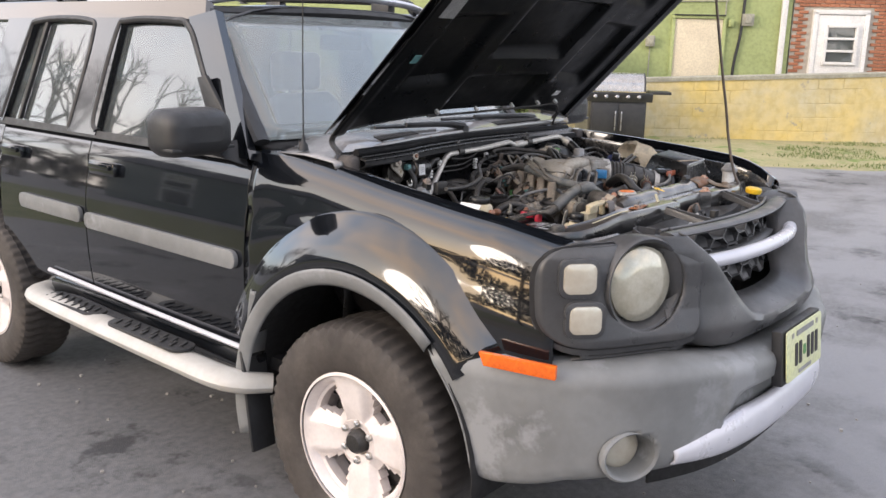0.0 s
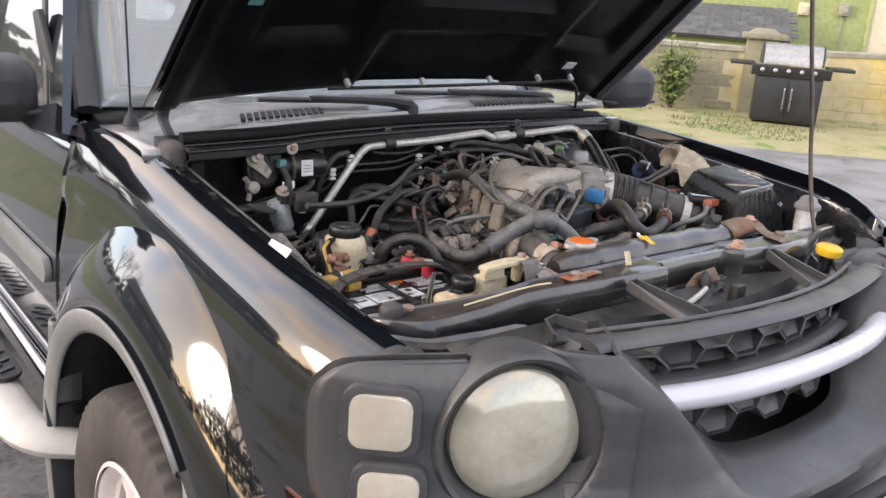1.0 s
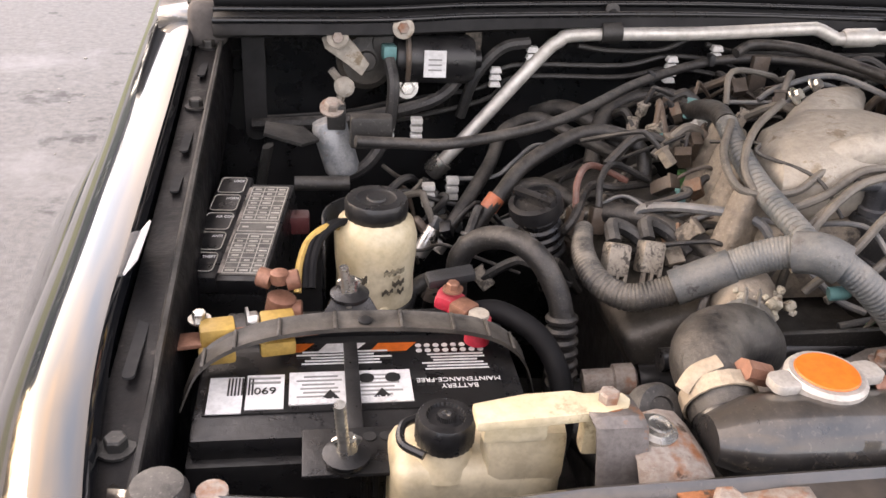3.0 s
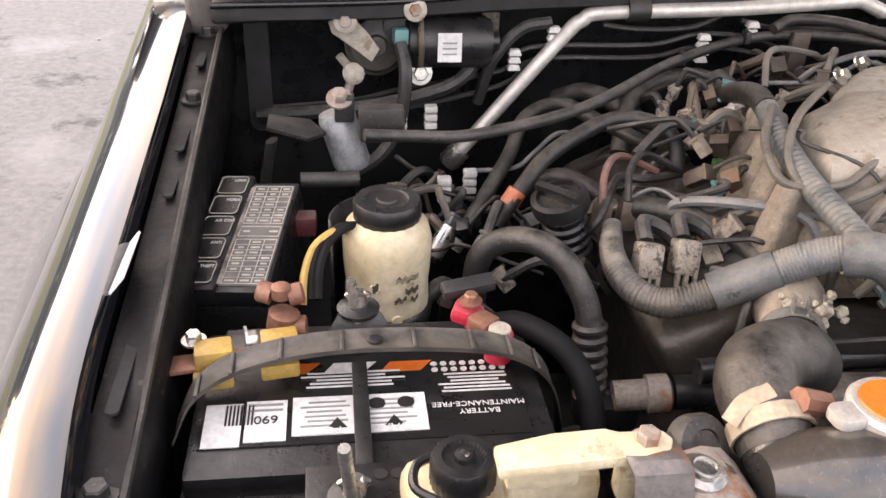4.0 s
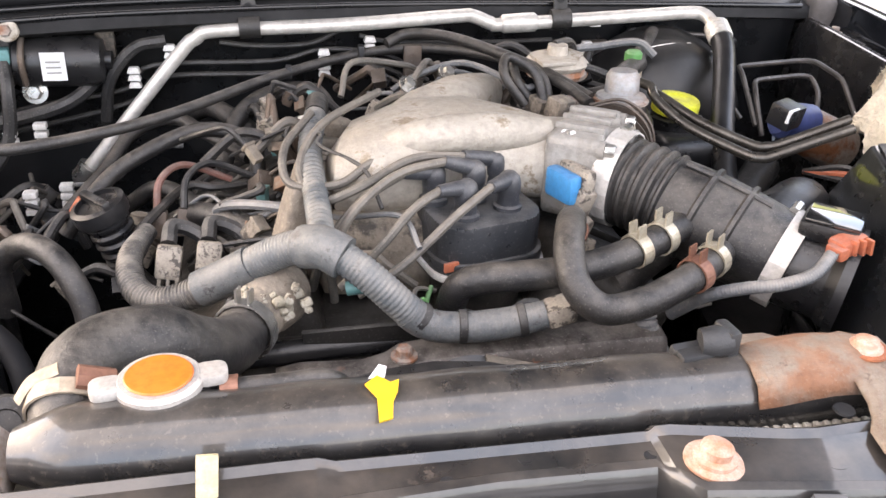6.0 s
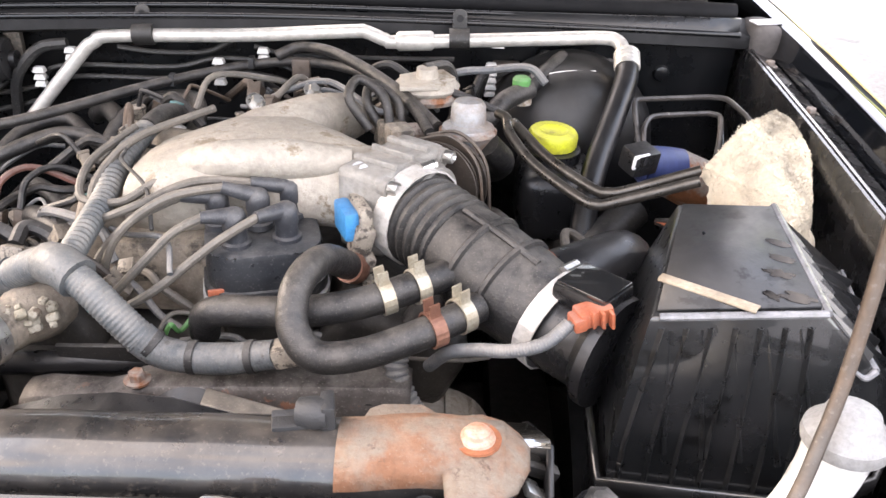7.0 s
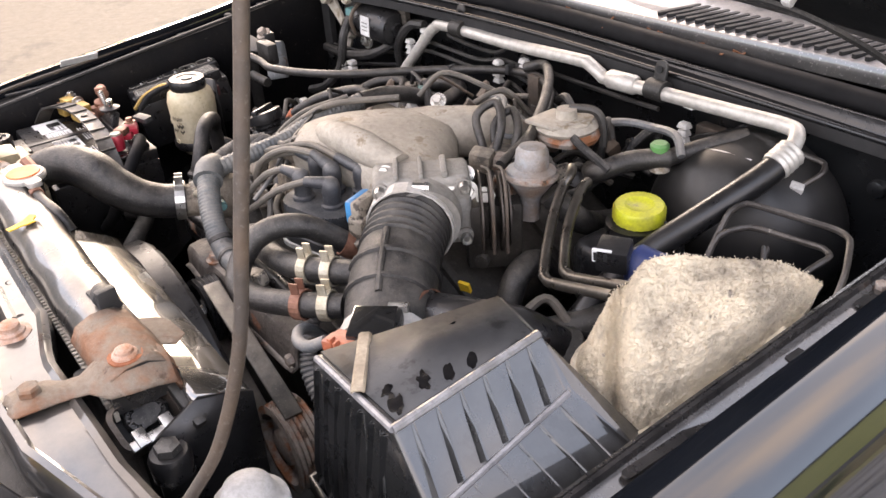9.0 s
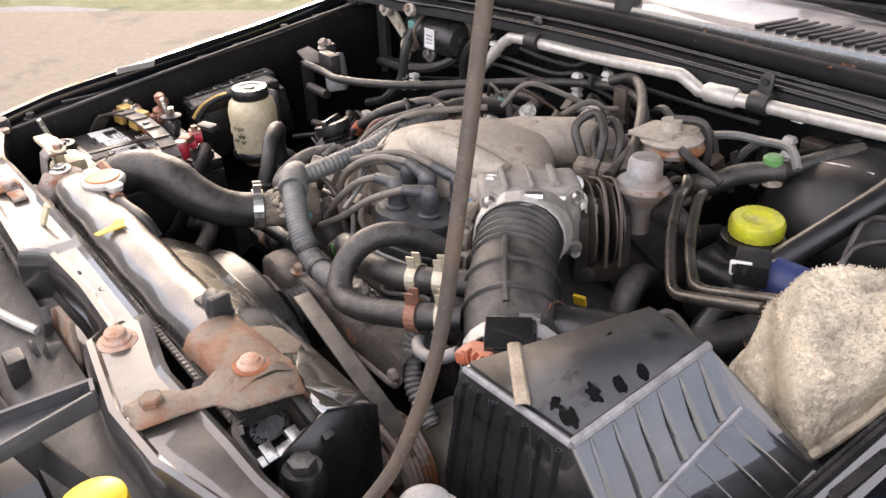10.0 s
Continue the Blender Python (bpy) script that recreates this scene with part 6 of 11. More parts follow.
# ---- engine bay: battery side ----
def battery():
    b = thing("battery", "black car battery with printed labels under a plastic strap", "battery", (-0.50, 0.485, 0.89))
    bm = block((-0.498, 0.482, 0.975), (0.275, 0.178, 0.17), bevel=0.006)
    block((-0.498, 0.486, 1.068), (0.268, 0.170, 0.022), bevel=0.006, bm=bm)
    case = part("case", bm, BLACK_PLASTIC, b, "black battery case")
    for k in range(13):
        part("rib", block((-0.50 + k * 0.009, 0.394, 1.04), (0.005, 0.006, 0.05), bevel=0.001), BLACK_PLASTIC, case)
    part("vent_cover", block((-0.495, 0.548, 1.083), (0.24, 0.03, 0.012), bevel=0.004), BLACK_PLASTIC, b)
    top = 1.0795
    part("label", block((-0.503, 0.470, top), (0.242, 0.082, 0.002), bevel=0), LABEL_BLACK, b, "black printed top label")
    lab = [(-0.608, 0.452, 0.027, 0.046), (-0.577, 0.455, 0.030, 0.044), (-0.508, 0.458, 0.100, 0.042)]
    for x, y, w, d in lab:
        part("label", block((x, y, top + 0.0014), (w, d, 0.001), bevel=0), LABEL_WHITE, b, "white label")
    def bars(x0, x1, y, n, gap, mat, w=0.002, wob=0.0, seed=1):
        rnd = random.Random(seed)
        for k in range(n):
            a = x0 + rnd.uniform(0, wob)
            z = x1 - rnd.uniform(0, wob)
            part("print_bar", block(((a + z) / 2, y + k * gap, top + 0.0022), (z - a, w, 0.0006), bevel=0), mat, b)
    for k in range(8):
        part("print_bar", block((-0.606 + k * 0.0027, 0.462, top + 0.0022), (0.0014, 0.022, 0.0006), bevel=0), INK, b)
    bars(-0.590, -0.565, 0.466, 2, 0.006, INK_GREY, 0.0022)
    bars(-0.553, -0.515, 0.446, 6, 0.0052, INK_GREY, 0.0016, 0.008)
    bars(-0.510, -0.465, 0.446, 6, 0.0052, INK_GREY, 0.0016, 0.01, 2)
    bars(-0.553, -0.47, 0.490, 5, 0.0042, LABEL_WHITE, 0.0016, 0.02, 3)
    bars(-0.447, -0.388, 0.478, 6, 0.0042, LABEL_WHITE, 0.0016, 0.012, 4)
    for r in range(2):
        for k in range(8):
            part("print_dot", lathe([(0.0028, 0), (0.0028, 0.0006), (0, 0.0006)], (-0.447 + k * 0.0078, 0.505 + r * 0.0075, top + 0.002), seg=8), LABEL_WHITE, b)
    for k in range(2):
        part("warning_mark", prism([(-0.007, 0), (0.007, 0), (0, 0.011)], 0.0006, pose(-0.525 + k * 0.042, 0.443, top + 0.002)), INK, b)
    for k in range(3):
        part("warning_mark", lathe([(0.0065, 0), (0.0065, 0.0006), (0, 0.0006)], (-0.495 + k * 0.022, 0.468, top + 0.002), seg=14), INK, b)
    font_lines = (("POISON", -0.540, 0.440, 0.010, LABEL_WHITE), ("DANGER", -0.492, 0.4405, 0.010, LABEL_WHITE), ("690", -0.577, 0.455, 0.012, INK),
                  ("MAINTENANCE-FREE", -0.418, 0.462, 0.0076, LABEL_WHITE), ("BATTERY", -0.418, 0.4535, 0.0076, LABEL_WHITE))
    for text, x, y, size, mat in font_lines:
        cu = bpy.data.curves.new("writing", "FONT")
        cu.body, cu.size, cu.align_x, cu.extrude = text, size, "CENTER", 0.0002
        tmp = bpy.data.objects.new("writing", cu)
        me = bpy.data.meshes.new_from_object(tmp)
        bpy.data.objects.remove(tmp)
        me.materials.append(mat)
        w = new("writing", me)
        w.matrix_world = pose(x, y + size * 0.35, top + 0.0026, 0, 0, 180)
        w.parent = b
        w.matrix_parent_inverse = b.matrix_world.inverted()
    for x, y, c, m_ in ((-0.56, 0.515, ORANGE, 0), (-0.47, 0.513, ORANGE, 0), (-0.515, 0.514, LABEL_WHITE, 0)):
        part("logo_shape", prism([(-0.02, -0.006), (0.012, -0.006), (0.022, 0.006), (-0.012, 0.006)], 0.0006, pose(x, y, top + 0.001)), c, b)
    # clamps, cables
    neg = part("negative_post", lathe([(0.012, 0), (0.010, 0.03), (0, 0.03)], (-0.567, 0.535, 1.075), seg=16), COPPER, b)
    bm = bmesh.new()
    for p, r, ax in (((-0.567, 0.548, 1.105), 0.013, (0.2, 0, 1)), ((-0.58, 0.556, 1.128), 0.009, (-1, 0.3, 0.2)), ((-0.556, 0.552, 1.128), 0.009, (1, 0.1, 0.2)), ((-0.555, 0.545, 1.10), 0.010, (1, 0, 0)), ((-0.567, 0.55, 1.132), 0.008, (0, 0, 1))):
        lathe([(r, -r * 0.6), (r, r * 0.6), (r * 0.8, r * 0.75), (0, r * 0.75)], p, ax, seg=14, bm=bm)
    part("cable", tube([(-0.392, 0.552, 1.090), (-0.368, 0.545, 1.094), (-0.335, 0.520, 1.082), (-0.318, 0.490, 1.050), (-0.322, 0.465, 1.005), (-0.345, 0.452, 0.975)], 0.0105, seg=12), SEAL, b, "thick black battery cable")
    part("negative_clamp", bm, COPPER, b, "corroded copper-coloured battery clamp")
    bm = prism(rounded(0.14, 0.02, 0.009), 0.004, pose(-0.598, 0.506, 1.100, 0, 0, 9), bevel=0.001)
    part("fuse_strip", bm, COPPER, b, "copper fuse strip")
    for x, y in ((-0.617, 0.503), (-0.568, 0.513)):
        bm = block((x, y, 1.108), (0.029, 0.022, 0.017), turn=(0, 0, 9), bevel=0.003)
        block((x, y - 0.013, 1.094), (0.030, 0.011, 0.014), turn=(0, 0, 9), bevel=0.003, bm=bm)
        part("fuse_cover", bm, MUSTARD, b, "mustard yellow fuse cover")
    bolt((-0.592, 0.514, 1.112), 0.007, (1, 0.2, 0), STEEL, b)
    bolt((-0.632, 0.512, 1.116), 0.006, (0, 0, 1), STEEL, b)
    bm = block((-0.415, 0.550, 1.104), (0.026, 0.022, 0.014), turn=(0, 12, -20), bevel=0.005)
    block((-0.406, 0.540, 1.098), (0.022, 0.016, 0.012), turn=(0, 0, -30), bevel=0.004, bm=bm)
    part("positive_cover", bm, RED, b, "red positive terminal cover")
    part("cover_flap", block((-0.412, 0.572, 1.117), (0.046, 0.016, 0.010), turn=(10, -6, 8), bevel=0.003), TRIM, b, "dusty grey flap")
    part("positive_post", lathe([(0.0115, 0), (0.012, 0.014), (0.0115, 0.016), (0.0115, 0.024), (0.010, 0.026), (0, 0.026)], (-0.394, 0.516, 1.083), seg=18), RED, b, "red ringed lead post")
    part("post_top", lathe([(0.0095, 0), (0.009, 0.003), (0, 0.003)], (-0.394, 0.516, 1.1095), seg=16), ALUMINIUM, b)
    bolt((-0.413, 0.549, 1.118), 0.006, (0, 0, 1), COPPER, b)
    part("positive_clamp", block((-0.405, 0.53, 1.108), (0.02, 0.02, 0.012), turn=(0, 0, 40), bevel=0.003), COPPER, b)
    return b


battery()


def battery_strap():
    st = thing("battery_strap", "black ribbed plastic battery hold-down strap with two steel studs", "strap", (-0.5, 0.5, 1.11))
    line = spline([(-0.642, 0.452, 1.075), (-0.625, 0.468, 1.103), (-0.585, 0.488, 1.113), (-0.52, 0.497, 1.117), (-0.44, 0.497, 1.115), (-0.39, 0.494, 1.107), (-0.36, 0.492, 1.085), (-0.344, 0.497, 1.04), (-0.335, 0.51, 0.98)], 6)
    rows = [[p + Vector((0, d, h)) for d, h in ((-0.013, 0), (-0.013, 0.004), (-0.010, 0.002), (0.010, 0.002), (0.013, 0.004), (0.013, 0))] for p in line]
    part("band", sheet(rows, close=True), STRAP, st)
    for p in line[6:-14:4]:
        part("rib", block((p.x, p.y, p.z + 0.003), (0.003, 0.026, 0.004), bevel=0.001), STRAP, st)
    part("centre_pin", lathe([(0.006, 0), (0.006, 0.003), (0.003, 0.004), (0, 0.003)], (-0.495, 0.497, 1.118), seg=16), BLACK_PLASTIC, st)
    bm = prism([(-0.030, -0.012), (0.03, -0.012), (0.016, 0.012), (-0.016, 0.012)], 0.012, pose(-0.505, 0.55, 1.098, 60, 0, 0), bevel=0.002)
    part("foot", bm, BLACK_PLASTIC, st)
    for (x, y, z), tip in (((-0.506, 0.545, 1.118), 1.150), ((-0.515, 0.36, 1.098), 1.162)):
        bm = lathe([(0.0165, -0.004), (0.0175, 0.0), (0.012, 0.002), (0.007, 0.004), (0, 0.004)], (x, y, z), seg=20)
        part("washer", bm, BLACK_PLASTIC, st, "black rubber washer")
        way = Vector((-0.006, -0.022 if y < 0.4 else -0.008, tip - z)).normalized()
        end = Vector((x, y, z)) + way * (tip - z)
        part("stud", tube([(x, y, z - 0.02), tuple(end)], 0.0042, seg=10, ribs=16, depth=0.06), STEEL, st, "threaded steel stud")
        bm = bmesh.new()
        for s_ in (-1, 1):
            block((x + s_ * 0.006, y, z + 0.010), (0.007, 0.004, 0.010), turn=(0, s_ * 28, 0), bevel=0.002, bm=bm)
        lathe([(0.008, 0.003), (0.007, 0.014), (0, 0.014)], (x, y, z), seg=12, bm=bm)
        part("wing_nut", bm, STEEL, st, "steel wing nut")
    bm = block((-0.507, 0.43, 1.088), (0.012, 0.16, 0.003), bevel=0.001)
    block((-0.512, 0.372, 1.088), (0.07, 0.05, 0.004), bevel=0.002, bm=bm)
    part("hold_down_bar", bm, BLACK_PLASTIC, st)
    for dx in (0.010, 0.022):
        part("hole", lathe([(0.005, 0), (0.005, 0.0008), (0, 0.0008)], (-0.507 + dx, 0.385, 1.0903), seg=12), DARK, st)


battery_strap()


def fuse_box():
    f = thing("fuse_box", "dark fuse box with a printed lid beside the battery", "fuse box", (-0.612, 0.705, 0.95))
    m = pose(-0.612, 0.705, 1.097, 8, -3, -9) @ Matrix.Diagonal((0.84, 1.02, 1, 1))
    bm = block((0, 0, -0.055), (0.10, 0.18, 0.09), bevel=0.006)
    bm.transform(m)
    part("body", bm, BLACK_PLASTIC, f)
    bm = block((-0.027, 0, 0.0), (0.045, 0.18, 0.022), bevel=0.006)
    block((0.022, -0.004, -0.003), (0.058, 0.17, 0.02), bevel=0.004, bm=bm)
    bm.transform(m)
    lid = part("lid", bm, BLACK_PLASTIC, f, "dusty fuse box lid")
    for k in range(5):
        bm = prism(rounded(0.034, 0.03, 0.005), 0.0012, m @ pose(-0.027, -0.068 + k * 0.034, 0.0112))
        part("raised_panel", bm, BLACK_PLASTIC, lid)
    for k, word in enumerate(("THEFT", "ANTI", "AIR CON", "HORN", "LOCK")):
        cu = bpy.data.curves.new("writing", "FONT")
        cu.body, cu.size, cu.align_x, cu.extrude = word, 0.0055, "CENTER", 0.0002
        tmp = bpy.data.objects.new("writing", cu)
        me = bpy.data.meshes.new_from_object(tmp)
        bpy.data.objects.remove(tmp)
        me.materials.append(LABEL_WHITE)
        ob = new("writing", me)
        ob.matrix_world = m @ pose(-0.020, -0.062 + k * 0.034, 0.0128)
        ob.parent = lid
        ob.matrix_parent_inverse = lid.matrix_world.inverted()
    bm = block((0.022, -0.004, 0.0075), (0.050, 0.155, 0.001), bevel=0)
    bm.transform(m)
    part("legend", bm, material("dusty_legend", (0.055, 0.052, 0.048), 0.4, second=(0.16, 0.148, 0.13), scale=24), lid, "dark fuse legend with pale print")
    rnd = random.Random(8)
    pale = material("pale_print", (0.50, 0.47, 0.42), 0.5, second=(0.34, 0.32, 0.28), scale=60)
    def bar(x, y, w, d):
        own = block((x, y, 0.0084), (w, d, 0.0006), bevel=0)
        own.transform(m)
        part("print_bar", own, pale, lid)
    for y0, y1 in ((-0.079, -0.016), (-0.011, 0.004), (0.009, 0.071)):
        for x in (-0.001, 0.045):
            bar(x, (y0 + y1) / 2, 0.0011, y1 - y0)
        for y in (y0, y1):
            bar(0.022, y, 0.046, 0.0011)
        n = int((y1 - y0) / 0.0078)
        for k in range(1, n):
            bar(0.022, y0 + (y1 - y0) * k / n, 0.046, 0.0007)
        if n > 3:
            for x in (0.015, 0.031):
                bar(x, (y0 + y1) / 2, 0.0009, y1 - y0)
        for k in range(n):
            for x in (0.007, 0.023, 0.038):
                if rnd.random() < 0.85:
                    bar(x, y0 + (y1 - y0) * (k + 0.5) / n, rnd.uniform(0.006, 0.011), 0.0024)
    for k in range(5):
        line = [m @ pose(-0.027, -0.068 + k * 0.034, 0.0127) @ Vector((x, y, 0)) for x, y in rounded(0.033, 0.029, 0.005)]
        part("panel_outline", tube(line + line[:1], 0.0005, seg=5, smooth_line=False), pale, lid)
    rows = [[m @ Vector((-0.006 + 0.004 * d + 0.0015 * math.sin(y * 90 + d), y, 0.0100 if d < 0 else 0.0088)) for d in (-1, 0, 1)] for y in ys(-0.08, 0.07, 24)]
    part("dust_streak", sheet(rows), material("pinkish_dust", (0.30, 0.265, 0.235), 0.9, second=(0.09, 0.08, 0.07), scale=45, mix=(0.4, 0.6)), lid, "streak of pale dust")
    wire = [(-0.553, 0.6, 1.085), (-0.551, 0.62, 1.105), (-0.542, 0.645, 1.118), (-0.524, 0.66, 1.125), (-0.512, 0.672, 1.118)]
    part("yellow_wire", tube(wire, 0.0036, seg=8), MUSTARD, f, "yellow wire")
    for dx in (0.007, 0.013):
        part("black_wire", tube([Vector(p) + Vector((dx, 0.006, 0.001)) for p in wire], 0.0042, seg=8), SEAL, f)
    part("connector", block((-0.560, 0.755, 1.082), (0.036, 0.022, 0.022), bevel=0.004), material("maroon_connector", (0.12, 0.03, 0.03), 0.5, dust=0.3), f, "maroon connector")


fuse_box()


def ps_reservoir():
    r = thing("power_steering_reservoir", "yellowed translucent power steering reservoir with a black cap", "reservoir", (-0.474, 0.68, 1.0))
    c = (-0.474, 0.682, 0)
    prof = [(0.028, 1.005), (0.040, 1.02), (0.0415, 1.04), (0.0405, 1.06), (0.0425, 1.085), (0.043, 1.106), (0.039, 1.121), (0.028, 1.13), (0.027, 1.136), (0, 1.136)]
    part("bottle", lathe(prof, c, seg=36), NAT_PLASTIC, r, "yellowed bottle with dark smudges")
    part("collar", lathe([(0.043, 1.018), (0.045, 1.022), (0.045, 1.03), (0.042, 1.034)], c, seg=32), BLACK_PLASTIC, r)
    part("cap", lathe([(0.030, 1.126), (0.0315, 1.128), (0.032, 1.142), (0.030, 1.146), (0.020, 1.1465), (0.018, 1.145), (0.010, 1.145), (0.009, 1.147), (0, 1.147)], c, seg=40, teeth=1, tooth=0.0007), BLACK_PLASTIC, r, "black ribbed cap")
    for a, z in ((-110, 1.07), (-80, 1.035)):
        a = radians(a)
        part("boss", lathe([(0.006, 0), (0.005, 0.002), (0, 0.002)], (c[0] + 0.041 * math.cos(a), c[1] + 0.041 * math.sin(a), z), (math.cos(a), math.sin(a), 0), seg=12), NAT_PLASTIC, r)
    for z0, a0, a1, h in ((1.078, -82, -50, 0.006), (1.064, -70, -50, 0.006), (1.056, -84, -68, 0.005), (1.054, -62, -50, 0.005), (1.068, -112, -104, 0.009)):
        rows = [[Vector((c[0] + 0.0432 * math.cos(radians(a)), c[1] + 0.0432 * math.sin(radians(a)), z + 0.002 * math.sin(a * 0.7))) for a in ys(a0, a1, 8)] for z in (z0, z0 + h * 0.5, z0 + h)]
        part("worn_print", sheet(rows), SMUDGE, r, "worn dark print")
    bm = bmesh.new()
    rows = [[Vector((c[0] + rr * math.cos(a), c[1] + rr * math.sin(a), z)) for z in (1.0, 1.06, 1.125)] for a, rr in ((radians(d), 0.054) for d in range(95, 200, 12))]
    sheet(rows, bm)
    part("bracket", bm, BLACK_PLASTIC, r, "black reservoir bracket", solid=0.003)
    part("outlet_hose", tube([(-0.434, 0.70, 1.02), (-0.415, 0.71, 1.03), (-0.405, 0.73, 1.0), (-0.41, 0.75, 0.9)], 0.009, seg=10), HOSE, r)


ps_reservoir()


def washer_tank():
    w = thing("washer_tank", "off-white plastic washer fluid tank with a black cap", "tank", (-0.42, 0.36, 0.95))
    bm = block((-0.424, 0.358, 1.012), (0.122, 0.062, 0.19), bevel=0.018, segments=4)
    lathe([(0.025, 1.095), (0.020, 1.110), (0.019, 1.122), (0, 1.122)], (-0.448, 0.350, 0), seg=24, bm=bm)
    block((-0.392, 0.345, 1.112), (0.058, 0.036, 0.05), bevel=0.011, bm=bm)
    part("body", bm, NAT_PLASTIC, w, "cloudy off-white tank")
    bm = prism([(-0.056, -0.013), (0.03, -0.012), (0.046, -0.008), (0.050, 0.0), (0.046, 0.008), (0.02, 0.010), (0.012, 0.014), (-0.02, 0.014), (-0.056, 0.008)], 0.008, pose(-0.378, 0.322, 1.158, 0, -3, 0), bevel=0.0025)
    block((-0.352, 0.322, 1.143), (0.016, 0.014, 0.034), bevel=0.004, bm=bm)
    block((-0.405, 0.326, 1.147), (0.045, 0.016, 0.022), bevel=0.005, bm=bm)
    part("arm", bm, NAT_PLASTIC, w, "off-white mounting arm")
    bolt((-0.344, 0.322, 1.167), 0.0072, (0, 0, 1), RUST, w, label="rusty bolt")
    part("cap", lathe([(0.019, 1.116), (0.0205, 1.118), (0.0205, 1.134), (0.0188, 1.1375), (0.0135, 1.138), (0.0125, 1.1355), (0.0062, 1.1355), (0.0055, 1.139), (0.003, 1.1395), (0, 1.1385)], (-0.4475, 0.349, 0), seg=56, teeth=1, tooth=0.0007), BLACK_PLASTIC, w, "black ribbed washer cap")
    part("cap_strap", tube([(-0.462, 0.366, 1.124), (-0.476, 0.358, 1.123), (-0.478, 0.341, 1.121), (-0.464, 0.330, 1.119)], 0.0032, seg=8), BLACK_PLASTIC, w)


washer_tank()


def tower():
    t = thing("cruise_actuator", "grimy metal bracket and canister on the inner fender", "actuator", (-0.53, 0.87, 1.02))
    bm = lathe([(0.017, 0), (0.0215, 0.008), (0.0215, 0.062), (0.019, 0.070), (0, 0.073)], (-0.500, 0.875, 1.088), (-0.30, 0.10, 1), seg=24)
    part("canister", bm, material("mottled_zinc", (0.22, 0.235, 0.25), 0.5, metal=0.4, second=(0.34, 0.35, 0.36), scale=60, mix=(0.45, 0.55), spots=(0.2, 0.11, 0.06), spot_scale=20, spot_at=0.62), t, "mottled metal canister")
    bm = prism([(-0.045, -0.015), (0.0, -0.02), (0.02, 0.0), (0.0, 0.02), (-0.045, 0.012)], 0.005, pose(-0.55, 0.858, 1.14, 10, 14, 0), bevel=0.001)
    tube([(-0.59, 0.86, 1.13), (-0.60, 0.865, 1.08), (-0.61, 0.87, 1.0)], 0.012, seg=6, bm=bm, flat=0.4)
    block((-0.51, 0.868, 1.165), (0.022, 0.02, 0.03), bevel=0.003, bm=bm)
    part("bracket", bm, CHASSIS, t, "dusty steel bracket")
    part("elbow", tube([(-0.56, 0.845, 1.088), (-0.525, 0.845, 1.088), (-0.495, 0.846, 1.088)], 0.009, seg=10), CHASSIS, t)
    bolt((-0.515, 0.862, 1.178), 0.009, (0, -0.6, 1), RUST, t)
    part("link", block((-0.47, 0.845, 1.155), (0.05, 0.022, 0.04), bevel=0.006), CHASSIS, t)


tower()


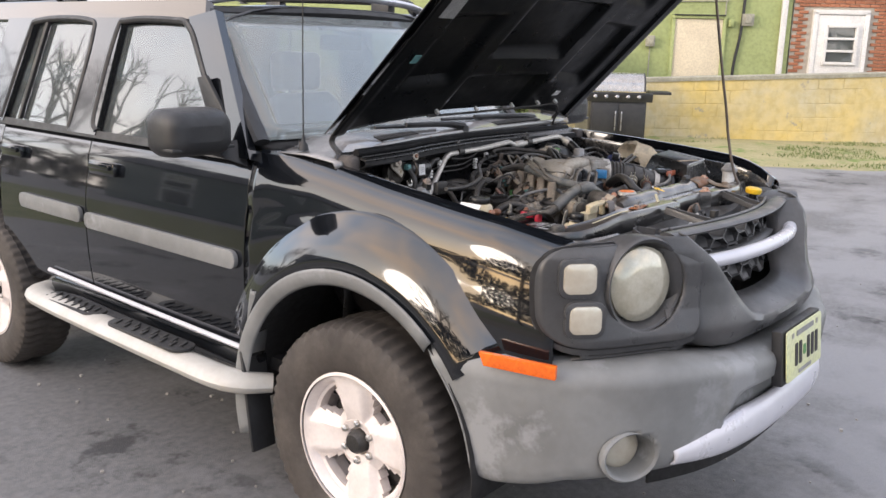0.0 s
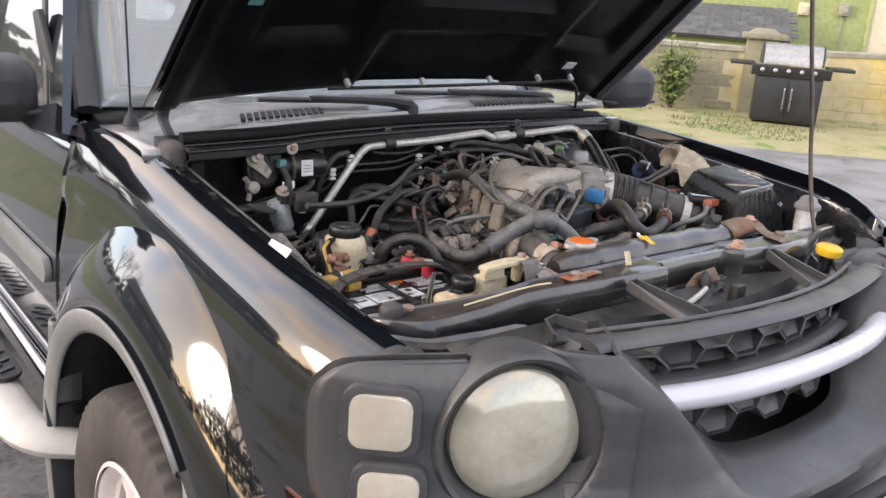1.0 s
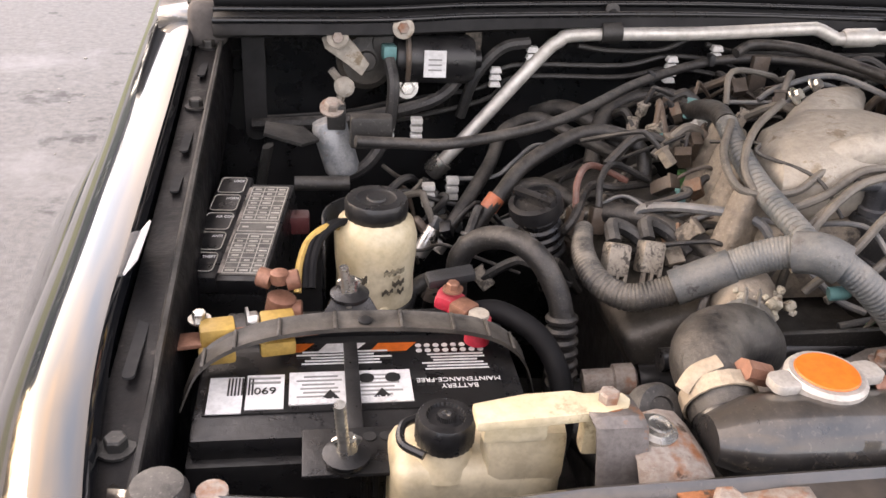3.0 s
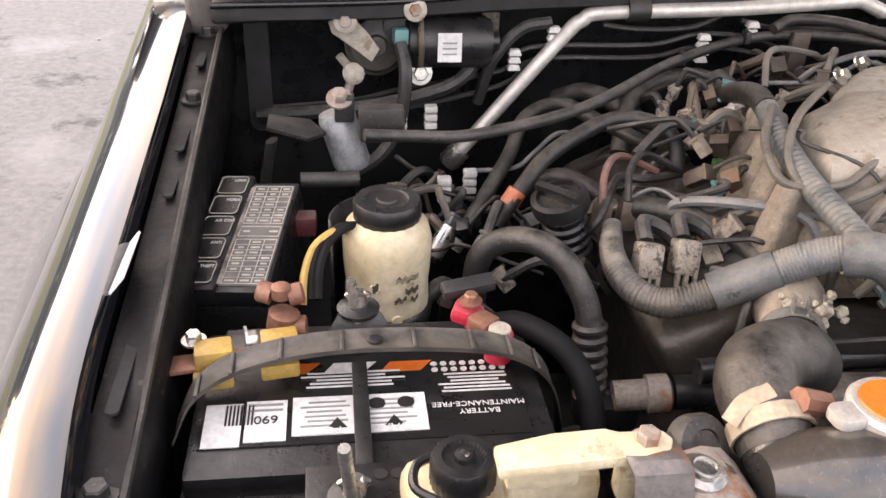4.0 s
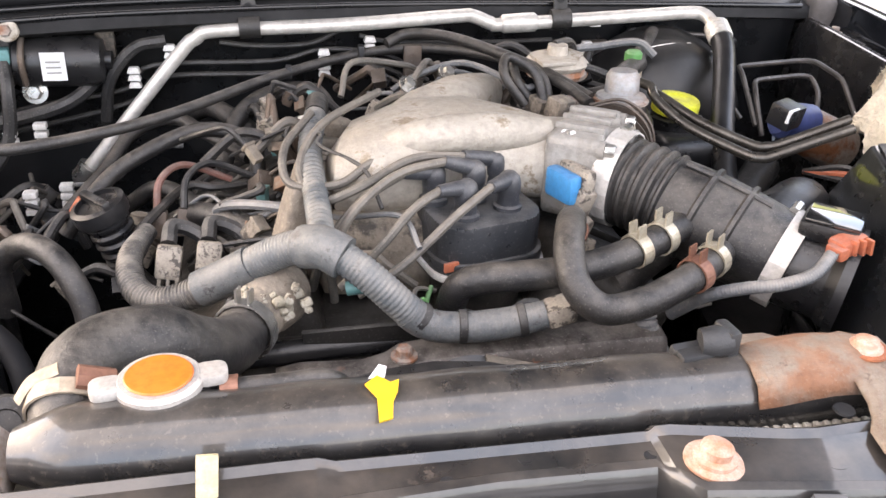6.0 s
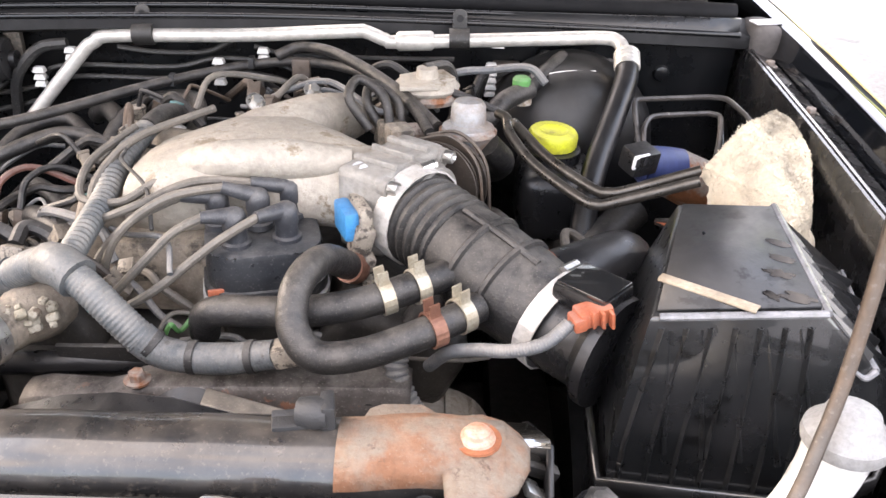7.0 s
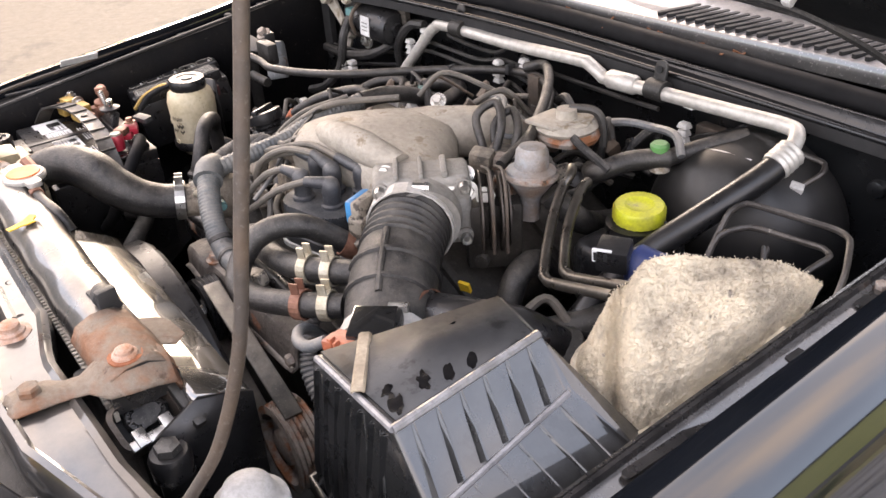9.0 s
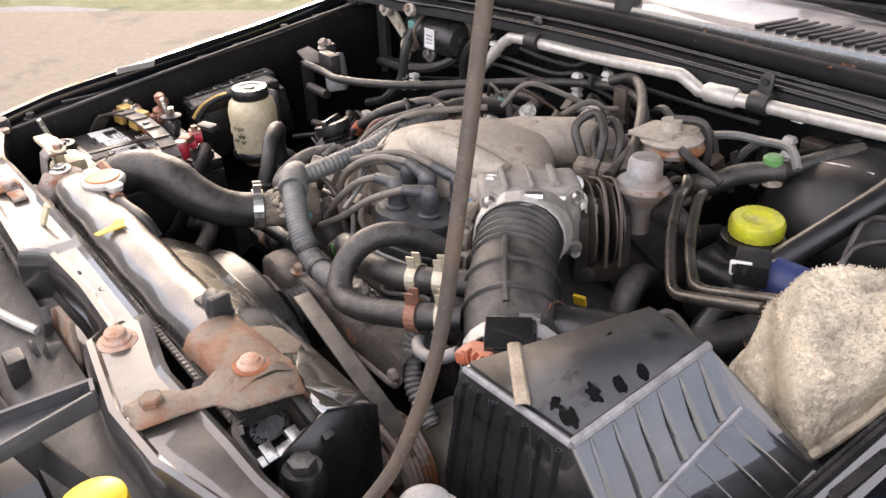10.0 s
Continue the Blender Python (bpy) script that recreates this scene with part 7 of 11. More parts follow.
def wiper_motor():
    w = thing("wiper_motor", "black wiper motor with a white sticker bolted to the firewall", "motor", (-0.43, 1.08, 1.18))
    bm = lathe([(0.029, -0.055), (0.033, -0.05), (0.033, 0.045), (0.028, 0.055), (0.012, 0.058), (0.012, 0.066), (0, 0.066)], (-0.375, 1.04, 1.186), (1, 0, 0), seg=28)
    part("motor", bm, BLACK_PLASTIC, w, "black cylindrical motor")
    bm = lathe([(0.036, -0.02), (0.040, -0.01), (0.040, 0.012), (0.034, 0.016), (0.032, 0.022), (0.014, 0.026), (0.012, 0.034), (0, 0.035)], (-0.466, 1.055, 1.180), (0, -1, 0.15), seg=28)
    block((-0.44, 1.055, 1.195), (0.04, 0.05, 0.05), bevel=0.012, bm=bm)
    part("gearbox", bm, DARK_CAST, w, "dirty dark gearbox")
    bm = prism([(-0.016, 0.002), (-0.008, 0.015), (0.010, 0.013), (0.030, -0.008), (0.046, -0.030), (0.036, -0.046), (0.016, -0.030), (-0.012, -0.010)], 0.006, pose(-0.509, 1.016, 1.215, 90, 0, 0), bevel=0.001)
    part("bracket", bm, ALUMINIUM, w, "grey bracket arm")
    for x, y, z in ((-0.505, 1.005, 1.222), (-0.421, 1.005, 1.236)):
        bm = lathe([(0.014, 0), (0.0145, 0.003), (0.011, 0.005), (0.0145, 0.007), (0.014, 0.010), (0.009, 0.012), (0, 0.012)], (x, y, z), (0, -1, 0.2), seg=20)
        g = part("grommet", bm, ALUMINIUM, w, "round pale grommet")
        part("bolt", lathe([(0.008, 0.012), (0.007, 0.018), (0, 0.018)], (x, y, z), (0, -1, 0.2), seg=6), RUST, g, "rusty bolt", smooth=False)
    bm = lathe([(0.014, 0), (0.014, 0.02), (0.008, 0.024), (0, 0.024)], (-0.495, 1.05, 1.143), (0, -1, 0.2), seg=16)
    for k in range(3):
        tube([(-0.495, 1.045, 1.143), (-0.495 + 0.03 * math.cos(k * 2.2 + 2.2), 1.042, 1.143 + 0.03 * math.sin(k * 2.2 + 2.2))], 0.006, seg=6, bm=bm)
    part("lower_mount", bm, ALUMINIUM, w)
    bolt((-0.41, 1.03, 1.148), 0.010, (0, -1, 0.2), STEEL, w)
    part("sticker", block((-0.376, 1.007, 1.188), (0.030, 0.0015, 0.036), turn=(-4, 0, 0), bevel=0), LABEL_WHITE, w, "white sticker")
    for k in range(3):
        part("print_bar", block((-0.376, 1.006, 1.18 + k * 0.007), (0.018, 0.0015, 0.002), turn=(-4, 0, 0), bevel=0), INK_GREY, w)
    part("plug", block((-0.437, 1.018, 1.200), (0.018, 0.02, 0.020), turn=(0, 0, 8), bevel=0.003), TEAL, w, "teal plug")
    part("lead", tube([(-0.437, 1.012, 1.192), (-0.432, 0.99, 1.16), (-0.44, 0.98, 1.10), (-0.47, 0.96, 1.06), (-0.52, 0.95, 1.04)], 0.0085, seg=8), RUBBER, w, "black taped lead")
    part("clamp_band", tube([(-0.41, 1.075, 1.21), (-0.412, 1.03, 1.225), (-0.412, 1.0, 1.2), (-0.412, 1.005, 1.165)], 0.004, seg=6), BROWN_STEEL, w)


wiper_motor()


# ---- radiator, hoses, shroud ----
def radiator():
    r = thing("radiator", "radiator with a dusty black top tank and an orange-topped cap", "radiator", (0, 0.31, 0.6))
    bm = bmesh.new()
    rows = []
    for x in ys(-0.272, 0.335, 44):
        bulge = (1 + 0.06 * math.sin(x * 60) * 0.4) * min(1.0, 0.55 + 14 * (x + 0.272))
        rows.append([(x, 0.312 + 0.033 * math.cos(a) * bulge, 1.138 + 0.030 * math.sin(a) * bulge) for a in (radians(d) for d in range(-30, 211, 20))])
    sheet(rows, bm)
    for row in (rows[0], rows[-1]):
        bm.faces.new([bm.verts.new(p) for p in row])
    part("top_tank", bm, material("tank_plastic", (0.014, 0.014, 0.015), 0.30, second=(0.026, 0.025, 0.024), scale=14, dust=0.22, dust_color=(0.24, 0.20, 0.16), coat=0.55, coat_ior=1.6, bump=0.1), r, "dusty black plastic top tank")
    crimp = bmesh.new()
    for k in range(84):
        block((-0.33 + k * 0.0078, 0.2765, 1.126), (0.0045, 0.005, 0.007), bevel=0.001, bm=crimp)
    block((0, 0.279, 1.121), (0.67, 0.005, 0.010), bevel=0.001, bm=crimp)
    tagged(part("crimp_strip", crimp, ALUMINIUM, r, "crimped metal strip"), kind="stuff")
    part("core", block((0, 0.312, 0.85), (0.66, 0.045, 0.52), bevel=0.004), CHASSIS, r)
    # filler neck and cap
    n = (-0.182, 0.335, 0)
    part("filler_neck", lathe([(0.020, 1.14), (0.021, 1.158), (0.026, 1.160), (0.026, 1.164), (0, 1.164)], n, seg=28), BLACK_PLASTIC, r)
    bm = lathe([(0.026, 1.164), (0.0285, 1.166), (0.0285, 1.171), (0.026, 1.174), (0, 1.1745)], n, seg=36)
    for s in (-1, 1):
        prism(rounded(0.022, 0.020, 0.007), 0.008, pose(n[0] + s * 0.033, n[1] + s * 0.004, 1.1655, 0, 0, 7), bevel=0.002, bm=bm)
    cap = part("cap", bm, material("zinc_cap", (0.52, 0.50, 0.47), 0.42, metal=0.35, second=(0.42, 0.39, 0.36), scale=30), r, "silver radiator cap")
    part("cap_top", lathe([(0.0225, 1.1745), (0.0215, 1.1757), (0, 1.1762)], n, seg=32), ORANGE, cap, "orange cap label")
    part("overflow_hose", tube([(-0.142, 0.337, 1.157), (-0.11, 0.338, 1.157), (-0.07, 0.345, 1.152), (-0.055, 0.352, 1.13)], 0.0075, seg=10), HOSE, r)
    clamp((-0.138, 0.337, 1.157), (1, 0, 0), 0.0078, COPPER, r, ears=False)
    bm = prism([(-0.013, 0.006), (-0.004, 0.013), (0.004, 0.006), (0.010, 0.008), (0.008, -0.002), (0.004, -0.010), (0.002, -0.024), (-0.007, -0.026), (-0.006, -0.006)], 0.0015, pose(-0.036, 0.304, 1.1695, 12, 0, 0))
    part("tape", bm, YELLOW, r, "torn mustard-yellow tape")
    part("tape_scrap", prism([(-0.010, 0.002), (-0.002, 0.012), (0.003, 0.010), (0.001, 0.002)], 0.0012, pose(-0.036, 0.314, 1.1705, 24, 0, 0)), LABEL_WHITE, r, "torn white backing")
    part("paper_tab", block((-0.148, 0.250, 1.160), (0.013, 0.004, 0.026), turn=(-24, 6, 4), bevel=0.001), TAPE_CREAM, r, "cream paper tab")
    part("drain_neck", tube([(-0.225, 0.305, 1.128), (-0.240, 0.310, 1.130), (-0.246, 0.330, 1.132), (-0.247, 0.350, 1.138)], [0.028, 0.027, 0.0235, 0.0235], seg=20), BLACK_PLASTIC, r, "black outlet neck")
    # bracket at the battery's end: a grey upright, a rusty saddle with a washer, and a tongue down to the panel
    rows = [[(x + 0.002 * k, y, z) for x in ys(-0.362, -0.327, 4)] for k, (y, z) in enumerate(((0.330, 1.164), (0.306, 1.166), (0.300, 1.162), (0.296, 1.14), (0.293, 1.115), (0.290, 1.098)))]
    up = part("mount_bracket", sheet(rows), material("scuffed_grey_steel", (0.17, 0.155, 0.15), 0.6, second=(0.10, 0.09, 0.085), metal=0.2, scale=30, bump=0.4, spots=(0.24, 0.115, 0.06), spot_scale=26, spot_at=0.57), r, "grey scuffed steel bracket", solid=0.0025)
    rows = []
    for x, y0, y1, z in ((-0.330, 0.292, 0.328, 1.143), (-0.318, 0.288, 0.332, 1.145), (-0.302, 0.284, 0.336, 1.1455), (-0.288, 0.280, 0.338, 1.141), (-0.278, 0.278, 0.336, 1.131), (-0.274, 0.276, 0.33, 1.118)):
        rows.append([(x, y1 + 0.004, z - 0.016), (x, y1, z), (x, (y0 + y1) / 2, z + 0.002), (x, y0, z - 0.002), (x + 0.001, y0 - 0.010, z - 0.016), (x + 0.002, y0 - 0.014, z - 0.034)])
    part("saddle", sheet(rows), RUST, up, "rust-orange saddle plate", solid=0.0025)
    rows = [[(x, y, z - 0.0015 * abs(k)) for k, x in ((-1, -0.318), (0, -0.300), (1, -0.282))] for y, z in ((0.272, 1.118), (0.264, 1.136), (0.252, 1.1505), (0.236, 1.1515), (0.224, 1.151))]
    part("tongue", sheet(rows), RUST, up, "rusty tongue bolted to the panel", solid=0.003)
    part("bolt", lathe([(0.011, 0), (0.0105, 0.004), (0.007, 0.006), (0, 0.006)], (-0.292, 0.240, 1.153), seg=6), RUST, up, smooth=False)
    rows = [[(x, y, 1.1495 + 0.002 * math.sin(x * 70)) for y in (0.232, 0.250)] for x in ys(-0.280, -0.235, 6)]
    part("strip", sheet(rows), RUST, up, "bent rusty strip", solid=0.003)
    part("washer", lathe([(0.0145, 0), (0.0145, 0.003), (0.0095, 0.0045), (0.009, 0.008), (0.0072, 0.0085), (0.0065, 0.0065), (0, 0.0065)], (-0.311, 0.312, 1.147), (0.08, -0.10, 1), seg=20), STEEL, up, "dull washer-headed bolt")
    part("rubber_disc", lathe([(0.020, -0.012), (0.021, 0.0), (0.019, 0.004), (0.011, 0.005), (0.010, 0.003), (0, 0.003)], (-0.290, 0.356, 1.128), (0.25, -0.75, 0.6), seg=28), RUBBER, up, "round rubber disc")
    # bracket at the air box's end: a strap from the panel, over the tank's end
    cx = 0.32
    rows = []
    for y, z, w, dx in ((0.200, 1.150, 0.012, -0.026), (0.206, 1.156, 0.020, -0.024), (0.222, 1.158, 0.022, -0.022), (0.240, 1.157, 0.020, -0.020), (0.254, 1.156, 0.015, -0.014), (0.268, 1.158, 0.016, -0.008), (0.282, 1.165, 0.024, -0.002), (0.300, 1.168, 0.031, 0.0), (0.322, 1.167, 0.033, 0.0), (0.340, 1.160, 0.030, 0.0), (0.345, 1.145, 0.026, 0.0)):
        rows.append([(cx + dx + w * f, y - 0.004 * abs(f), z - 0.005 * f ** 4 - 0.012 * max(0, f) ** 2 * (y > 0.27)) for f in (-1, -0.9, -0.5, 0, 0.5, 0.9, 1)])
    br = part("mount_bracket", sheet(rows), DARK_RUST, r, "rust-streaked radiator bracket", solid=0.003)
    part("washer", lathe([(0.0165, 0), (0.0165, 0.002), (0, 0.0025)], (cx - 0.004, 0.305, 1.169), seg=20), material("orange_rust", (0.34, 0.12, 0.05), 0.8, second=(0.24, 0.085, 0.04), scale=50, bump=0.5), br, "orange rusted washer")
    part("bolt", lathe([(0.0125, 0), (0.012, 0.002), (0.009, 0.0035), (0.0085, 0.0065), (0.006, 0.0078), (0, 0.0082)], (cx - 0.004, 0.305, 1.1712), seg=18), PALE_RUST, br, "pale rusty bolt head")
    part("bolt", lathe([(0.011, 0), (0.011, 0.006), (0.009, 0.008), (0, 0.008)], (cx - 0.023, 0.220, 1.159), seg=6), DARK_RUST, br, smooth=False)
    # rusty tin saddle over the driver's end of the tank, with a wing towards the shroud
    rows = [[(x, y, z + 0.003 * math.sin(x * 50)) for x in ys(0.222, 0.335, 8)] for y, z in ((0.276, 1.150), (0.284, 1.164), (0.300, 1.171), (0.318, 1.1715), (0.334, 1.163), (0.344, 1.148))]
    plate = part("heat_plate", sheet(rows), DARK_RUST, r, "dusty rust-stained tin saddle", solid=0.002)
    bm = prism([(-0.03, -0.012), (0.02, -0.016), (0.030, 0.004), (0.018, 0.020), (-0.012, 0.018), (-0.022, 0.010)], 0.002, pose(0.262, 0.352, 1.146, -12, 6, 6), bevel=0.0006)
    part("wing", bm, DARK_RUST, plate, "bent rusty wing")
    bm = block((0.196, 0.318, 1.168), (0.040, 0.012, 0.006), turn=(4, 0, 8), bevel=0.002)
    block((0.196, 0.328, 1.166), (0.044, 0.008, 0.010), turn=(20, 0, 8), bevel=0.002, bm=bm)
    block((0.214, 0.322, 1.176), (0.010, 0.022, 0.022), turn=(0, 0, 8), bevel=0.003, bm=bm)
    lathe([(0.010, -0.012), (0.012, 0.0), (0.010, 0.010), (0, 0.012)], (0.206, 0.320, 1.176), (1, -0.2, 0.1), seg=14, bm=bm)
    part("hose_clip", bm, TRIM, r, "grey plastic clip")
    # pocket with a rubber mount and a spring clip at the tank's end
    m = Matrix.Translation((0.347, 0.302, 1.118)) @ pose(0, 0, 0, 0, 38, 10)
    frame_out, frame_in = rounded(0.050, 0.066, 0.014, 5), rounded(0.040, 0.056, 0.010, 5)
    rows = [[m @ Vector((x, y, z)) for x, y in line] for line, z in ((frame_out, -0.03), (frame_out, 0.0), (frame_in, 0.002), (frame_in, -0.03))]
    part("pocket", sheet(rows, close=True), BROWN_STEEL, r, "dusty steel pocket")
    own = prism(rounded(0.040, 0.056, 0.010), 0.012, m @ pose(0, 0, -0.032), bevel=0.003)
    part("pocket_floor", own, DARK, r)
    own = prism(rounded(0.026, 0.040, 0.011), 0.018, m @ pose(-0.004, 0.003, -0.024), bevel=0.006)
    part("rubber_mount", own, RUBBER, r, "black rubber mount")
    own = block((0.020, 0.0, 0.001), (0.010, 0.056, 0.006), bevel=0.002)
    for dy in (-0.016, 0.012):
        block((0.016, dy, 0.004), (0.018, 0.012, 0.006), bevel=0.0015, bm=own)
    own.transform(m)
    part("spring_clip", own, STEEL, r, "bright spring clip")
    bm = block((0.352, 0.338, 1.118), (0.060, 0.012, 0.010), turn=(0, 25, 8), bevel=0.003)
    part("side_lip", bm, CHASSIS, r)
    return r


radiator()


def fan_shroud():
    f = thing("fan_shroud", "black plastic fan shroud behind the radiator", "shroud", (0, 0.40, 0.6))
    # the cream dust colour is partly sky sheen painted onto the black plastic
    plate_mat = material("dusty_shroud", (0.020, 0.019, 0.017), 0.2, second=(0.035, 0.032, 0.028), scale=6, dust=0.12, dust_color=(0.46, 0.40, 0.315), coat=1.0, coat_ior=2.6, grit=0.15, spots=(0.10, 0.085, 0.065), spot_scale=10, spot_at=0.66)
    rows = [[(x, y, z - 0.004 * abs(f - 0.5)) for f, x in ((k / 10, x0 + (x1 - x0) * k / 10) for k in range(11))]
            for y, z, x0, x1 in ((0.341, 1.122, -0.055, 0.372), (0.342, 1.133, -0.055, 0.372), (0.346, 1.1355, -0.055, 0.372), (0.370, 1.123, -0.052, 0.367), (0.394, 1.109, -0.048, 0.361), (0.400, 1.104, -0.047, 0.360), (0.402, 1.09, -0.047, 0.360))]
    part("top_lip", sheet(rows), plate_mat, f, "smooth dusty shroud top with cream sky sheen in its colour", solid=0.003)
    rows = [[(0.360, 0.402, z - 0.028), (0.366, 0.372, z - 0.012), (0.372, 0.342, z), (0.370, 0.292, z - 0.03)] for z in (1.132, 1.09, 0.98, 0.80)]
    part("end_panel", sheet(rows), BLACK_PLASTIC, f, "black shroud end panel", solid=0.005)
    rows = [[(x, 0.400, z) for x in ys(-0.047, 0.360, 6)] for z in (1.100, 1.05, 0.95)]
    part("rear_panel", sheet(rows), BLACK_PLASTIC, f, solid=0.004)
    rows = []
    for k in range(33):
        a = 2 * math.pi * k / 32
        rows.append([(0.02 + r * math.cos(a), y, 0.86 + r * math.sin(a)) for r, y in ((0.228, 0.405), (0.234, 0.408), (0.235, 0.432), (0.231, 0.437), (0.222, 0.438))])
    part("ring", sheet(rows), BLACK_PLASTIC, f, "black fan ring", solid=0.004)
    bm = bmesh.new()
    for k in range(9):
        own = sheet([[(0.04, 0.0, -0.02), (0.04, 0.02, 0.01)], [(0.22, -0.03, -0.01), (0.22, 0.03, 0.02)]])
        own.transform(Matrix.Translation((0.02, 0.43, 0.86)) @ pose(0, 0, 0, 90, 0, 0) @ pose(0, 0, 0, 0, 0, 40 * k))
        merge(bm, own)
    lathe([(0.05, -0.03), (0.05, 0.03), (0, 0.03)], (0.02, 0.43, 0.86), (0, 1, 0), bm=bm)
    part("fan", bm, BLACK_PLASTIC, f, "black cooling fan", solid=0.003)


fan_shroud()


def shroud_bar():
    b = thing("cross_brace", "brown-stained steel channel brace behind the radiator", "brace", (0.1, 0.52, 1.03))
    rows = []
    for x, y, z, h in ((-0.112, 0.528, 1.020, 0.028), (-0.09, 0.526, 1.026, 0.028), (-0.03, 0.520, 1.028, 0.028), (-0.008, 0.517, 1.036, 0.032), (0.006, 0.515, 1.047, 0.038), (0.03, 0.515, 1.050, 0.040), (0.12, 0.515, 1.053, 0.040), (0.19, 0.515, 1.055, 0.040), (0.240, 0.515, 1.056, 0.040), (0.258, 0.515, 1.056, 0.036), (0.264, 0.515, 1.053, 0.026)):
        rows.append([(x, y - 0.028, z - h - 0.003), (x, y - 0.021, z - h), (x, y - 0.019, z - 0.006), (x, y - 0.015, z - 0.001), (x, y, z + 0.002), (x, y + 0.016, z + 0.001), (x, y + 0.019, z - 0.004), (x, y + 0.02, z - 0.03)])
    brace_mat = material("dusty_rust_channel", (0.070, 0.060, 0.054), 0.5, metal=0.25, second=(0.045, 0.038, 0.034), scale=18, bump=0.4, dust=0.55, dust_color=(0.33, 0.30, 0.27), spots=(0.17, 0.075, 0.042), spot_scale=22, spot_at=0.60)
    part("channel", sheet(rows), brace_mat, b, "dusty pressed-steel channel with rust streaks", solid=0.003)
    bolt((0.007, 0.508, 1.052), 0.008, (0, 0, 1), RUST, b)
    part("hole", lathe([(0.005, 0), (0.005, 0.0015), (0, 0.0015)], (0.225, 0.4955, 1.036), (0, -1, 0), seg=14), DARK, b)
    bolt((0.250, 0.495, 1.030), 0.008, (0, -1, 0), RUST, b)
    part("back_plate", block((-0.02, 0.548, 1.046), (0.13, 0.006, 0.034), turn=(10, -4, -4), bevel=0.002), CHASSIS, b, "dark plate behind the brace")
    part("pipe", tube([(-0.20, 0.55, 1.03), (-0.05, 0.555, 1.035), (0.14, 0.55, 1.045), (0.19, 0.54, 1.03)], 0.012, seg=10), BLACK_PLASTIC, b)


shroud_bar()


def upper_hose():
    h = thing("radiator_hose", "thick dusty black upper radiator hose with a worm clamp", "hose", (-0.2, 0.42, 1.14))
    part("hose", tube([(-0.2465, 0.340, 1.134), (-0.247, 0.362, 1.143), (-0.243, 0.388, 1.147), (-0.226, 0.412, 1.144), (-0.196, 0.430, 1.136), (-0.176, 0.444, 1.119), (-0.156, 0.470, 1.099), (-0.145, 0.500, 1.086), (-0.134, 0.530, 1.082)],
                      [0.0245, 0.0255, 0.028, 0.0305, 0.0305, 0.029, 0.0265, 0.0255, 0.025], seg=22, steps=7), HOSE, h)
    clamp((-0.247, 0.354, 1.140), (-0.02, 0.85, 0.30), 0.0262, TAN, h, 0.012, "steel worm clamp", ears=False)
    bm = tube([(-0.278, 0.352, 1.150), (-0.268, 0.357, 1.162), (-0.250, 0.360, 1.169)], 0.006, seg=6, flat=0.25)
    part("clamp_tail", bm, TAN, h, "slotted clamp tail")
    part("clamp_screw", lathe([(0.009, -0.012), (0.009, 0.012), (0.006, 0.014), (0, 0.014)], (-0.226, 0.352, 1.163), (1, 0.2, -0.4), seg=8), COPPER, h, "rusty clamp screw")
    clamp((-0.136, 0.522, 1.083), (0.36, 0.93, -0.1), 0.0270, STEEL, h, 0.014, ears=True)
    bm = lathe([(0.024, -0.03), (0.026, 0.0), (0.03, 0.01), (0.034, 0.03), (0.03, 0.05), (0, 0.052)], (-0.122, 0.556, 1.080), (0.4, 0.9, 0), seg=20)
    out_ = part("thermostat_outlet", bm, CAST, h, "crusty cast coolant outlet")
    rnd = random.Random(14)
    for k in range(20):
        r_ = rnd.uniform(0.003, 0.0075)
        at = (-0.138 + 0.0032 * k + rnd.uniform(-0.006, 0.006), 0.552 + rnd.uniform(-0.014, 0.012), 1.096 + rnd.uniform(-0.016, 0.012))
        part("crust", block(at, (r_ * 1.8, r_ * 1.5, r_ * 1.3), turn=(rnd.uniform(-30, 30), rnd.uniform(-30, 30), rnd.uniform(0, 90)), bevel=r_ * 0.45, segments=3), CRUST, out_, "pale corrosion")
    part("sensor", lathe([(0.007, 0), (0.007, 0.016), (0.005, 0.02), (0, 0.02)], (-0.042, 0.548, 1.104), (1, -0.2, 0.2), seg=12), TEAL, h, "teal sensor tip")


upper_hose()


# ---- engine ----
ENGINE = thing("engine", "dusty V6 engine with a sand-coloured cast intake plenum", "engine", (0.05, 0.75, 0.6))


def ring_loft(sections, seg=20):
    """A solid skin through closed sections (centre, half width along x, half height, turn about z, squareness)."""
    bm = bmesh.new()
    loops = []
    for c, w, h, turn, sq in sections:
        c = Vector(c)
        ax = Vector((math.cos(radians(turn)), math.sin(radians(turn)), 0))
        loop = []
        for k in range(seg):
            a = 2 * math.pi * k / seg
            ca, sa = math.cos(a), math.sin(a)
            px, pz = math.copysign(abs(ca) ** sq, ca), math.copysign(abs(sa) ** sq, sa)
            loop.append(bm.verts.new(c + ax * w * px + Vector((0, 0, h * pz))))
        loops.append(loop)
    for a, b in zip(loops, loops[1:]):
        for k in range(seg):
            bm.faces.new((a[k], a[(k + 1) % seg], b[(k + 1) % seg], b[k]))
    bm.faces.new(loops[0][::-1])
    bm.faces.new(loops[-1])
    return bm


